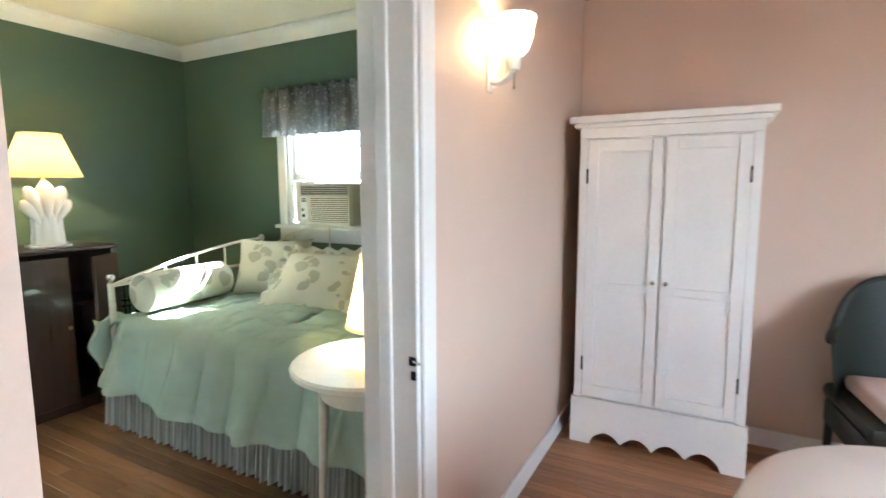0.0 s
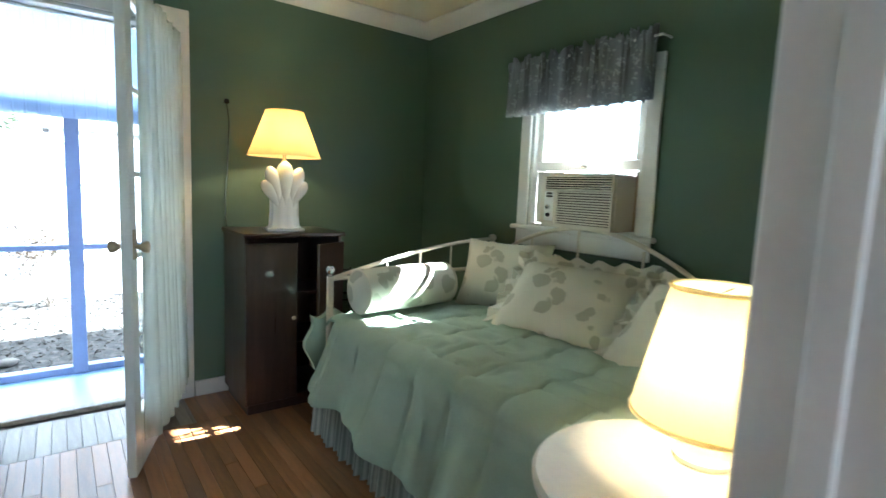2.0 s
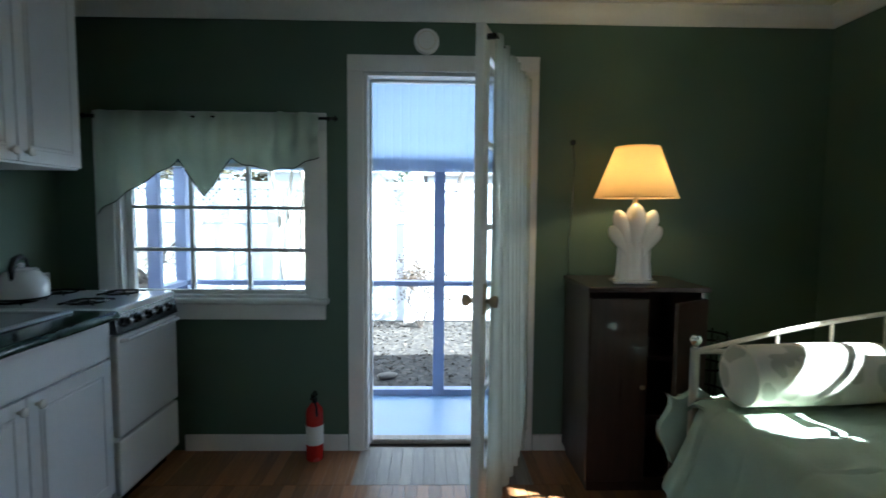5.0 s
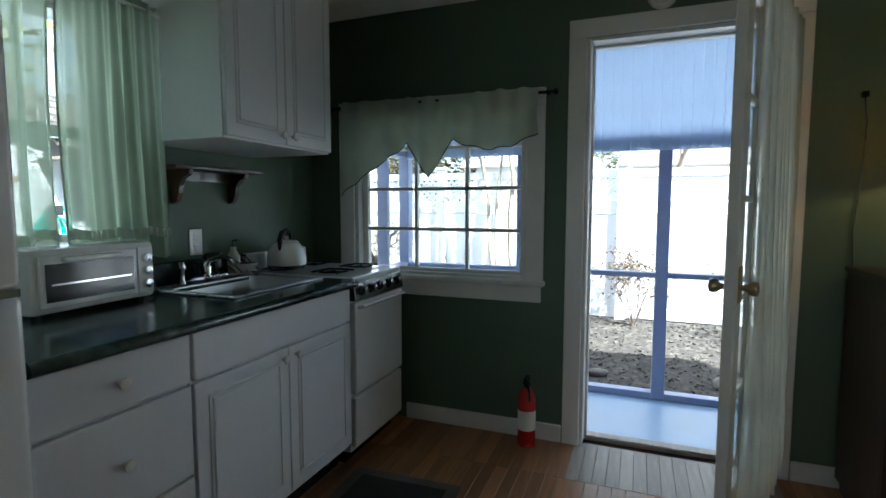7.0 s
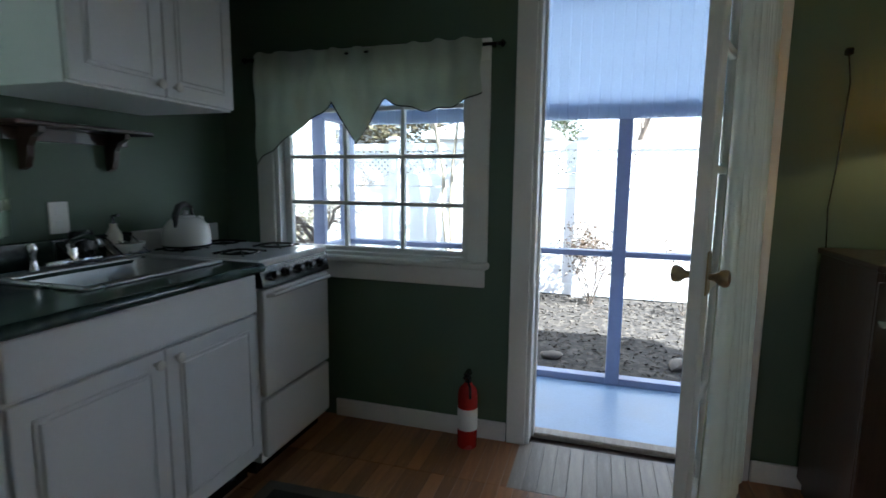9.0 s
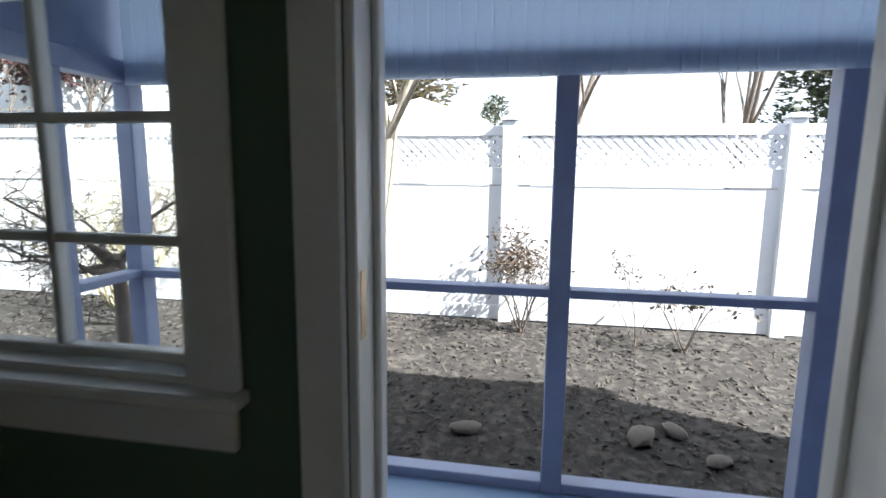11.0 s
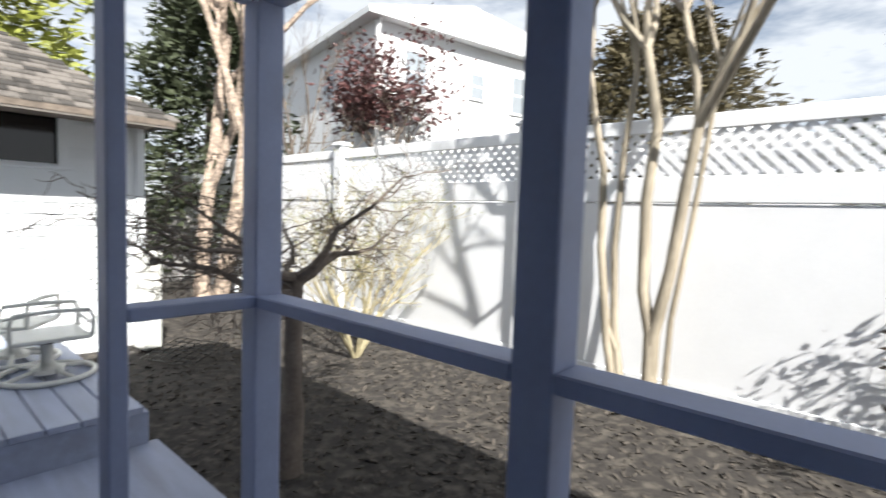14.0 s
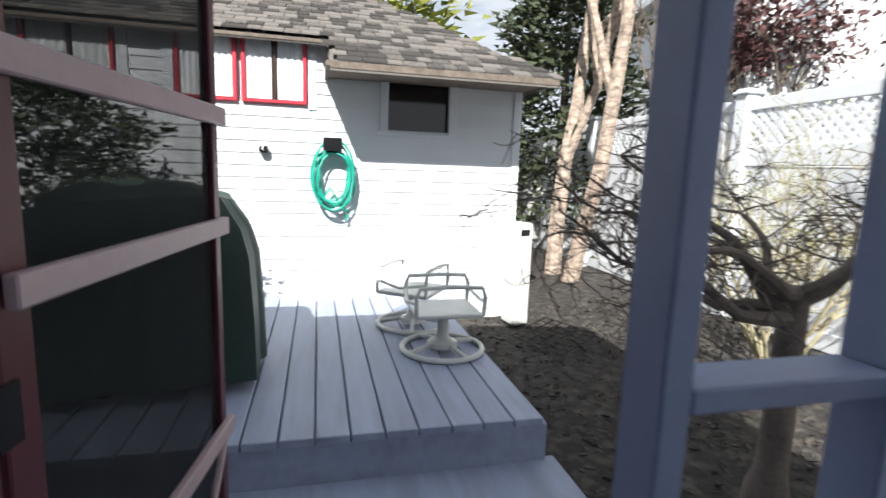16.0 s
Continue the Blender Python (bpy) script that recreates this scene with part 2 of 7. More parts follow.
M_SKIRT = cloth("striped_bed_skirt", (0.62, 0.64, 0.60), 0.0, 0.08, 260.0, stripe=((0.34, 0.38, 0.36), "Y", 34.0))
M_PILLOW = cloth("leaf_print_cotton", (0.68, 0.65, 0.55), 0.0, 0.06, 260.0, blotch=(0.42, 0.41, 0.32), blotch_scale=9.0, blotch_at=0.50)
M_VALANCE = cloth("grey_floral_valance", (0.34, 0.35, 0.37), 0.35, 0.25, 220.0, blotch=(0.58, 0.60, 0.62), blotch_scale=26.0, blotch_at=0.42)
M_CURTAIN = sheer("pale_green_curtain", (0.34, 0.41, 0.31), 0.11)
M_SWAG = cloth("sage_swag_cloth", (0.62, 0.67, 0.58), 0.45, 0.08, 220.0)
M_SHEER = sheer("cream_sheer_curtain", (0.62, 0.65, 0.56), 0.36)
M_SHADE = cloth("yellow_lampshade_paper", (0.86, 0.72, 0.46), 0.6, 0.05, 160.0)
M_SHADE2 = cloth("cream_lampshade_cloth", (0.86, 0.78, 0.58), 0.6, 0.05, 160.0)
M_OPAL = cloth("opal_ribbed_glass", (0.9, 0.85, 0.72), 0.7, 0.03, 30.0)
M_WICKER = surface("dark_green_wicker", (0.014, 0.018, 0.012), 0.5, 0.4, 60.0, 0.6, 160.0)
M_PORCH = surface("blue_grey_porch_paint", (0.30, 0.34, 0.48), 0.55, 0.08, 5.0, 0.25, 60.0, dirt=(0.2, 0.2, 0.22), dirt_amount=0.3, dirt_scale=3.0)
M_PORCHFLOOR = surface("blue_porch_floor_paint", (0.25, 0.36, 0.52), 0.4, 0.10, 4.0, 0.2, 60.0, dirt=(0.24, 0.26, 0.3), dirt_amount=0.4)
M_BEAD = cloth("pale_blue_beadboard", (0.72, 0.80, 0.90), 0.55, 0.05, 60.0)
M_PORCHCEIL = surface("pale_blue_ceiling_paint", (0.50, 0.60, 0.76), 0.5, 0.06, 4.0, 0.15, 60.0)
M_DECK = surface("grey_blue_deck_paint", (0.36, 0.40, 0.52), 0.55, 0.12, 5.0, 0.3, 60.0, stretch=(0.6, 5, 5), piece=0.3, dirt=(0.2, 0.2, 0.22), dirt_amount=0.35)
M_SIDING = surface("white_clapboard_paint", (0.72, 0.74, 0.76), 0.55, 0.05, 4.0, 0.2, 60.0, piece=0.2, dirt=(0.5, 0.52, 0.5), dirt_amount=0.25)
M_SHINGLE = surface("weathered_cedar_shingle", (0.105, 0.094, 0.084), 0.85, 0.6, 14.0, 0.5, 80.0, stretch=(1, 5, 1), piece=0.8)
M_VINYL = surface("white_vinyl_fence", (0.80, 0.81, 0.83), 0.4, 0.03, 4.0, 0.03, 60.0)
M_MAROON = surface("maroon_door_paint", (0.10, 0.022, 0.03), 0.4, 0.15, 8.0, 0.15, 60.0)
M_DUSTY = surface("dusty_pink_bar_paint", (0.50, 0.38, 0.38), 0.5, 0.1, 8.0, 0.15, 60.0)
M_SCREEN = sheer("dark_insect_screen", (0.02, 0.022, 0.022), 0.34)
M_REDTRIM = surface("red_window_frame_paint", (0.42, 0.03, 0.05), 0.4, 0.1, 8.0, 0.1, 60.0)
M_DARKGLASS = surface("dark_window_glass", (0.012, 0.010, 0.010), 0.08, 0.2, 4.0, 0.0, 60.0)
M_TARP = surface("dark_green_grill_cover", (0.035, 0.06, 0.045), 0.55, 0.2, 5.0, 0.4, 60.0)
M_HOSE = surface("green_garden_hose_rubber", (0.02, 0.34, 0.25), 0.4, 0.12, 20.0, 0.1, 90.0)
M_SEAT = surface("white_patio_metal", (0.66, 0.66, 0.62), 0.4, 0.08, 10.0, 0.1, 80.0)
M_MULCH = surface("dark_bark_mulch", (0.029, 0.025, 0.022), 0.95, 0.6, 30.0, 1.0, 160.0, dirt=(0.10, 0.088, 0.072), dirt_amount=0.8, dirt_scale=14.0)
M_CHIP = surface("bark_chips", (0.070, 0.060, 0.050), 0.95, 0.7, 30.0, 0.6, 90.0)
M_BARK_PALE = surface("smooth_pale_bark", (0.36, 0.31, 0.235), 0.7, 0.4, 10.0, 0.4, 60.0, stretch=(1, 1, 0.25), dirt=(0.17, 0.15, 0.11), dirt_amount=0.85, dirt_scale=7.0)
M_BARK_BIRCH = surface("peeling_river_birch_bark", (0.42, 0.33, 0.26), 0.8, 0.55, 14.0, 0.8, 60.0, stretch=(1, 1, 2), dirt=(0.10, 0.075, 0.06), dirt_amount=0.8, dirt_scale=9.0)
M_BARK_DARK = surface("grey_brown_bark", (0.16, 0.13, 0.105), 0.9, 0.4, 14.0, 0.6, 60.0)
M_TWIG = surface("pale_straw_twigs", (0.40, 0.35, 0.22), 0.8, 0.3, 14.0, 0.2, 60.0)
M_LEAF_RED = surface("bronze_red_leaves", (0.10, 0.042, 0.040), 0.5, 0.5, 9.0, 0.1, 60.0)
M_LEAF_ROSE = surface("brown_green_leaves", (0.075, 0.050, 0.030), 0.5, 0.6, 16.0, 0.1, 60.0)
M_NEEDLE = surface("dark_evergreen_needles", (0.050, 0.062, 0.030), 0.7, 0.5, 4.0, 0.1, 60.0)
M_NEEDLE_BROWN = surface("winter_bronzed_evergreen", (0.075, 0.060, 0.025), 0.7, 0.5, 3.0, 0.1, 60.0)
M_LEAF_YELLOW = surface("yellow_green_foliage", (0.24, 0.26, 0.05), 0.6, 0.4, 6.0, 0.1, 60.0)
M_ROOF = surface("asphalt_roof", (0.16, 0.15, 0.145), 0.9, 0.2, 14.0, 0.4, 60.0)
M_WOODFENCE = surface("grey_weathered_boards", (0.36, 0.35, 0.34), 0.85, 0.25, 6.0, 0.4, 60.0, stretch=(5, 5, 0.5), piece=0.5)
M_STONE = surface("brown_garden_stone", (0.14, 0.12, 0.10), 0.85, 0.3, 12.0, 0.5, 60.0)
M_RUG = cloth("dark_patterned_rug", (0.045, 0.045, 0.04), 0.0, 0.4, 120.0)
M_RUGEDGE = cloth("rug_border_wool", (0.13, 0.12, 0.10), 0.0, 0.3, 120.0)
M_WOODCEIL = surface("varnished_pine_boards", (0.38, 0.14, 0.06), 0.4, 0.3, 6.0, 0.15, 60.0, stretch=(0.6, 6, 6))
M_TABLECLOTH = cloth("cream_tablecloth", (0.72, 0.68, 0.60), 0.0, 0.05, 240.0)
M_CUSHION = cloth("pink_floral_cushion", (0.62, 0.50, 0.46), 0.0, 0.2, 200.0)
M_PAPER = surface("white_label_paper", (0.75, 0.75, 0.72), 0.7, 0.05, 9.0, 0.05, 60.0)
M_TAN = cloth("tan_accordion_panel", (0.52, 0.40, 0.27), 0.45, 0.1, 100.0)
M_FARGLASS = surface("pale_far_window_glass", (0.30, 0.33, 0.36), 0.15, 0.15, 2.0, 0.0, 40.0)
M_WHITEHOUSE = surface("far_white_siding", (0.76, 0.77, 0.78), 0.6, 0.04, 2.0, 0.1, 40.0)


# ---- mesh helpers ----
def box(bm, a, b, bev=0.0, seg=1):
    c = [(p + q) / 2 for p, q in zip(a, b)]
    s = [max(abs(q - p), 1e-5) for p, q in zip(a, b)]
    r = bmesh.ops.create_cube(bm, size=1.0, matrix=Matrix.Translation(c) @ Matrix.Diagonal((*s, 1)))
    if bev:
        es = list({e for v in r["verts"] for e in v.link_edges})
        bmesh.ops.bevel(bm, geom=es, offset=min(bev, min(s) * 0.45), segments=seg, affect="EDGES", profile=0.5)
    return bm


def boxes(*specs, bev=0.0, seg=1):
    bm = bmesh.new()
    for a, b in specs:
        box(bm, a, b, bev, seg)
    return bm


def tube(bm, pts, radii, n=8, cap=True):
    """A round bar along points."""
    pts = [Vector(p) for p in pts]
    if not hasattr(radii, "__len__"):
        radii = [radii] * len(pts)
    rings, side = [], None
    for i, p in enumerate(pts):
        d = (pts[min(i + 1, len(pts) - 1)] - pts[max(i - 1, 0)])
        d = d.normalized() if d.length > 1e-9 else Vector((0, 0, 1))
        if side is None:
            side = d.orthogonal().normalized()
        side = (side - d * side.dot(d))
        side = side.normalized() if side.length > 1e-6 else d.orthogonal().normalized()
        up = d.cross(side)
        rings.append([bm.verts.new(p + (side * math.cos(k * math.tau / n) + up * math.sin(k * math.tau / n)) * radii[i]) for k in range(n)])
    for r0, r1 in zip(rings, rings[1:]):
        for k in range(n):
            bm.faces.new((r0[k], r0[(k + 1) % n], r1[(k + 1) % n], r1[k]))
    if cap and n > 2:
        bm.faces.new(rings[0][::-1])
        bm.faces.new(rings[-1])
    return bm


def ring(bm, centre, radius, r, axis="z", n=28, m=8, sx=1.0, sy=1.0):
    pts = []
    for i in range(n + 1):
        a = i * math.tau / n
        u, v = radius * math.cos(a) * sx, radius * math.sin(a) * sy
        o = {"z": (u, v, 0), "x": (0, u, v), "y": (u, 0, v)}[axis]
        pts.append(Vector(centre) + Vector(o))
    return tube(bm, pts, r, m, False)


def lathe(bm, profile, n=24, centre=(0, 0, 0), sx=1.0, sy=1.0, wave=0.0, lobes=0, close=True):
    rings = []
    for r, z in profile:
        row = []
        for k in range(n):
            a = k * math.tau / n
            q = r * (1 + wave * math.cos(lobes * a))
            row.append(bm.verts.new((centre[0] + q * math.cos(a) * sx, centre[1] + q * math.sin(a) * sy, centre[2] + z)))
        rings.append(row)
    for r0, r1 in zip(rings, rings[1:]):
        for k in range(n):
            bm.faces.new((r0[k], r0[(k + 1) % n], r1[(k + 1) % n], r1[k]))
    if close:
        bm.faces.new(rings[0][::-1])
        bm.faces.new(rings[-1])
    return bm


def sheet(bm, f, nu, nv, thick=0.0, offset=(0, 0, 1)):
    """A cloth surface f(u, v), with a back side when thick."""
    o = Vector(offset) * thick
    layers = []
    for s in ((0, 1) if thick else (0,)):
        layers.append([[bm.verts.new(Vector(f(i / nu, j / nv)) + o * s) for j in range(nv + 1)] for i in range(nu + 1)])
    for s, g in enumerate(layers):
        for i in range(nu):
            for j in range(nv):
                q = (g[i][j], g[i + 1][j], g[i + 1][j + 1], g[i][j + 1])
                bm.faces.new(q if s else q[::-1])
    if thick:
        a, b = layers
        for i in range(nu):
            bm.faces.new((a[i][0], a[i + 1][0], b[i + 1][0], b[i][0]))
            bm.faces.new((a[i + 1][nv], a[i][nv], b[i][nv], b[i + 1][nv]))
        for j in range(nv):
            bm.faces.new((a[0][j + 1], a[0][j], b[0][j], b[0][j + 1]))
            bm.faces.new((a[nu][j], a[nu][j + 1], b[nu][j + 1], b[nu][j]))
    return bm


def link_mesh(name, bm, material, smooth=False):
    bmesh.ops.recalc_face_normals(bm, faces=bm.faces)
    me = bpy.data.meshes.new(name)
    bm.to_mesh(me)
    bm.free()
    me.materials.append(material)
    if smooth:
        for p in me.polygons:
            p.use_smooth = True
        me.set_sharp_from_angle(angle=radians(40))
    return new(name, me)


def part(name, bm, material, parent, label="", smooth=False, at=None):
    ob = link_mesh(name, bm, material, smooth)
    ob.parent = parent
    if at is not None:
        ob.matrix_basis = at
    if label:
        tagged(ob, label)
    return ob


def thing(name, label, category, at=(0, 0, 0), turn=0.0, group="", kind=""):
    e = new(name)
    e.empty_display_size = 0.05
    e.matrix_basis = pose(*at, 0, 0, turn)
    return tagged(e, label, category, group, kind)


def structure(name, bm, material, label, category, smooth=False):
    return tagged(link_mesh(name, bm, material, smooth), label, category, "", "structure")


def wall_cells(bm, axis, lo, hi, depth0, depth1, z0, z1, holes):
    """A wall along x or y between depth0 and depth1, with rectangular holes (a0, a1, z0, z1) through it."""
    ks = sorted({lo, hi, *[h[0] for h in holes], *[h[1] for h in holes]})
    zs = sorted({z0, z1, *[h[2] for h in holes], *[h[3] for h in holes]})
    for a, b in zip(ks, ks[1:]):
        for c, d in zip(zs, zs[1:]):
            mid = ((a + b) / 2, (c + d) / 2)
            if any(h[0] < mid[0] < h[1] and h[2] < mid[1] < h[3] for h in holes):
                continue
            p, q = ((a, depth0, c), (b, depth1, d)) if axis == "x" else ((depth0, a, c), (depth1, b, d))
            box(bm, p, q)
    return bm


# ---- plan ----
XL, XR = -1.60, 2.47            # green room, kitchen wall and window wall
YD, YG, YP = 0.0, -2.85, -3.00  # door wall, two faces of the partition
ZC = 2.37                       # ceiling
PXR, PY = 2.76, -5.80           # pink room
DOOR = (0.0, 0.83, 0.0, 2.03)
KWIN = (-1.30, -0.29, 0.84, 1.72)
AWIN = (-1.745, -1.05, 1.06, 1.80)
CWIN = (-2.08, -1.26, 1.06, 1.90)
PASS = (0.02, 0.985, 0.0, 2.03)
PORCH_Z = -0.22
PY0, PYS = 0.13, 1.457          # porch from the house wall to the screen line
POSTS = [-1.665, -0.62, 0.42, 1.465, 2.51, 3.56]
DZ = -0.03                      # deck
HX = -5.26                      # wall of the house across the deck
FY = 4.05                       # vinyl fence


def holes(*hs):
    return [tuple(h) for h in hs]


# green room shell
structure("wall_north", wall_cells(bmesh.new(), "x", XL, XR, 0.0, 0.065, 0.0, ZC, holes(DOOR, KWIN)), M_GREEN, "dark green painted wall with door and kitchen window", "wall")
structure("wall_north_outside", wall_cells(bmesh.new(), "x", XL - 0.12, PXR + 0.12, 0.065, 0.13, -0.5, 2.5, holes((DOOR[0], DOOR[1], -0.02, DOOR[3]), KWIN)), M_PORCH, "blue grey painted outer wall along the porch", "wall")
structure("wall_east", wall_cells(bmesh.new(), "y", YG, 0.0, XR, XR + 0.14, 0.0, ZC, holes(AWIN)), M_GREEN, "dark green painted wall with one window", "wall")
structure("wall_west", wall_cells(bmesh.new(), "y", YG, 0.0, XL - 0.12, XL, 0.0, ZC, holes(CWIN)), M_GREEN, "dark green painted kitchen wall with curtained window", "wall")
structure("wall_partition_green", wall_cells(bmesh.new(), "x", XL, XR, -2.925, YG, 0.0, ZC, holes(PASS)), M_GREEN, "dark green painted partition wall", "wall")
structure("wall_partition_pink", wall_cells(bmesh.new(), "x", XL, PXR, YP, -2.925, 0.0, ZC, holes(PASS)), M_PINK, "peach painted partition wall with a doorway", "wall")
structure("wall_pink_return", boxes(((XL, -3.235, 0), (0.02, YP, ZC))), M_PINK, "peach painted wall return beside the doorway", "wall")
structure("wall_pink_east", wall_cells(bmesh.new(), "y", PY, YP, PXR, PXR + 0.12, 0.0, ZC, []), M_PINK, "peach painted wall behind the wardrobe", "wall")
structure("wall_pink_west", wall_cells(bmesh.new(), "y", PY, YP, XL - 0.12, XL, 0.0, ZC, []), M_PINK, "plain peach painted wall", "wall")
# opening added out of view to hold the pink room's fill lamp
structure("wall_pink_south", wall_cells(bmesh.new(), "x", XL - 0.12, PXR + 0.12, PY - 0.12, PY, 0.0, ZC, holes((-0.1, 1.3, 0.85, 2.0))), M_PINK, "peach painted wall with an added, unseen window opening", "wall")
structure("ceiling", boxes(((XL - 0.12, YG - 0.07, ZC), (XR + 0.14, 0.13, ZC + 0.06))), M_CEIL, "cream painted flat ceiling", "ceiling")
structure("ceiling_pink_room", boxes(*[((XL - 0.1, PY + 0.14 * i, 2.315), (PXR + 0.1, PY + 0.14 * i + 0.135, 2.36)) for i in range(20)], bev=0.004), M_WOODCEIL, "varnished brown board ceiling", "ceiling")
structure("roof", boxes(((XL - 0.25, PY - 0.3, 2.50), (PXR + 0.12, 0.20, 2.62))), M_ROOF, "flat roof slab over the cottage", "roof")


def cove(bm, run_axis, lo, hi, at, sign):
    """Cove moulding of quarter-round section under the ceiling."""
    prof = [(0.0, ZC - 0.085), (0.012, ZC - 0.085), (0.016, ZC - 0.066)] + [(0.085 - 0.066 * math.cos(a), ZC - 0.010 - 0.056 * (1 - math.sin(a))) for a in [i * math.pi / 10 for i in range(1, 6)]] + [(0.095, ZC - 0.010), (0.095, ZC), (0.0, ZC)]
    ends = []
    for k in (lo, hi):
        ends.append([bm.verts.new((k, at + sign * d, z) if run_axis == "x" else (at + sign * d, k, z)) for d, z in prof])
    n = len(prof)
    for i in range(n):
        bm.faces.new((ends[0][i], ends[0][(i + 1) % n], ends[1][(i + 1) % n], ends[1][i]))
    bm.faces.new(ends[0][::-1])
    bm.faces.new(ends[1])


for cname, cargs in (("trim_cove_north", ("x", XL, XR, 0.0, -1)), ("trim_cove_east", ("y", YG, 0.0, XR, -1)), ("trim_cove_west", ("y", YG, 0.0, XL, 1)), ("trim_cove_south", ("x", XL, XR, YG, 1))):
    cbm = bmesh.new()
    cove(cbm, *cargs)
    structure(cname, cbm, M_WHITE, "white painted cove moulding", "moulding", True)

for bname, a, b in (("baseboard_north_a", (-0.97, -0.016, 0), (-0.09, 0, 0.09)), ("baseboard_north_b", (0.92, -0.016, 0), (XR, 0, 0.09)), ("baseboard_east", (XR - 0.016, YG, 0), (XR, -0.016, 0.09)),
                    ("baseboard_pink_north", (1.06, YP - 0.016, 0), (PXR, YP, 0.09)), ("baseboard_pink_east", (PXR - 0.016, PY, 0), (PXR, YP - 0.016, 0.09)), ("baseboard_south", (1.065, YG, 0), (XR - 0.016, YG + 0.016, 0.09))):
    structure(bname, boxes((a, b), bev=0.004), M_WHITE, "white painted baseboard", "baseboard")

structure("floor_base", boxes(((XL - 0.12, PY - 0.12, -0.2), (PXR + 0.14, 0.13, -0.015))), M_DARKWOOD, "dark subfloor under the boards", "floor")


# doorway between the rooms: jambs, stops, casings on both faces
def casing(name, x0, x1, ztop, face, out, w=0.085, t=0.018, label="white painted door casing", legs=0.0):
    """Flat casing round an opening x0..x1 on the plane y = face; out is the way it stands proud."""
    y0, y1 = sorted((face, face + out * t))
    e = thing(name, label, "door frame", ((x0 + x1) / 2, face, 0), kind="structure")
    for a, b in (((x0 - w, y0, legs), (x0, y1, ztop)), ((x1, y0, legs), (x1 + w, y1, ztop)), ((x0 - w, y0, ztop), (x1 + w, y1, ztop + w))):
        c = ((x0 + x1) / 2, face, 0)
        part("casing", boxes(([p - q for p, q in zip(a, c)], [p - q for p, q in zip(b, c)]), bev=0.004), M_WHITE, e)
    return e


casing("door_1_casing_pink_side", PASS[0], PASS[1], PASS[3], YP, -1, 0.072)
casing("door_1_casing_green_side", PASS[0], PASS[1], PASS[3], YG, 1, 0.075)
jb = thing("door_1_jamb", "white painted door jamb with a strike plate", "door frame", (0.5, -2.925, 0), kind="structure")
part("jamb", boxes(((PASS[1] - 0.5 - 0.018, -0.082, 0), (PASS[1] - 0.5, 0.098, 2.03)), ((PASS[0] - 0.5, -0.078, 0), (PASS[0] - 0.5 + 0.018, 0.078, 2.03)), ((PASS[0] - 0.5 + 0.018, -0.078, 2.012), (PASS[1] - 0.5 - 0.018, 0.078, 2.03)), bev=0.003), M_WHITE, jb)
part("stop", boxes(((PASS[1] - 0.5 - 0.031, -0.005, 0), (PASS[1] - 0.5 - 0.018, 0.035, 2.012)), ((PASS[0] - 0.5 + 0.018, -0.005, 0), (PASS[0] - 0.5 + 0.031, 0.035, 2.012)), bev=0.003), M_WHITE, jb)
part("strike_plate", boxes(((PASS[1] - 0.5 - 0.020, -0.078, 0.825), (PASS[1] - 0.5 - 0.017, -0.056, 0.85)), ((PASS[1] - 0.5 - 0.020, -0.078, 0.785), (PASS[1] - 0.5 - 0.017, -0.062, 0.81))), M_BLACK, jb, "small dark strike plate")
part("latch_pin", tube(bmesh.new(), [(PASS[1] - 0.5 - 0.019, -0.070, 0.838), (PASS[1] - 0.5 - 0.022, -0.092, 0.835)], 0.004, 8), M_CHROME, jb, "small metal catch")

# entrance opening
casing("door_2_casing", DOOR[0], DOOR[1], DOOR[3], 0.0, -1)
j2 = thing("door_2_jamb", "white painted jamb of the porch door", "door frame", (0.415, 0.065, 0), kind="structure")
part("jamb", boxes(((-0.415, -0.066, 0), (-0.397, 0.09, 2.03)), ((0.397, -0.066, 0), (0.415, 0.09, 2.03)), ((-0.397, -0.066, 2.012), (0.397, 0.09, 2.03)), bev=0.003), M_WHITE, j2)
part("stop", boxes(((-0.397, 0.02, 0), (-0.384, 0.06, 2.012)), ((0.384, 0.02, 0), (0.397, 0.06, 2.012)), ((-0.384, 0.02, 1.999), (0.384, 0.06, 2.012)), bev=0.003), M_WHITE, j2)
part("threshold", boxes(((-0.415, 0.03, -0.015), (0.415, 0.10, 0.012)), bev=0.006), M_OAK_WORN, j2, "worn grey wooden threshold")
part("latch_plate", boxes(((-0.399, -0.05, 0.94), (-0.396, -0.025, 1.06))), M_BRASS, j2, "brass latch plate")


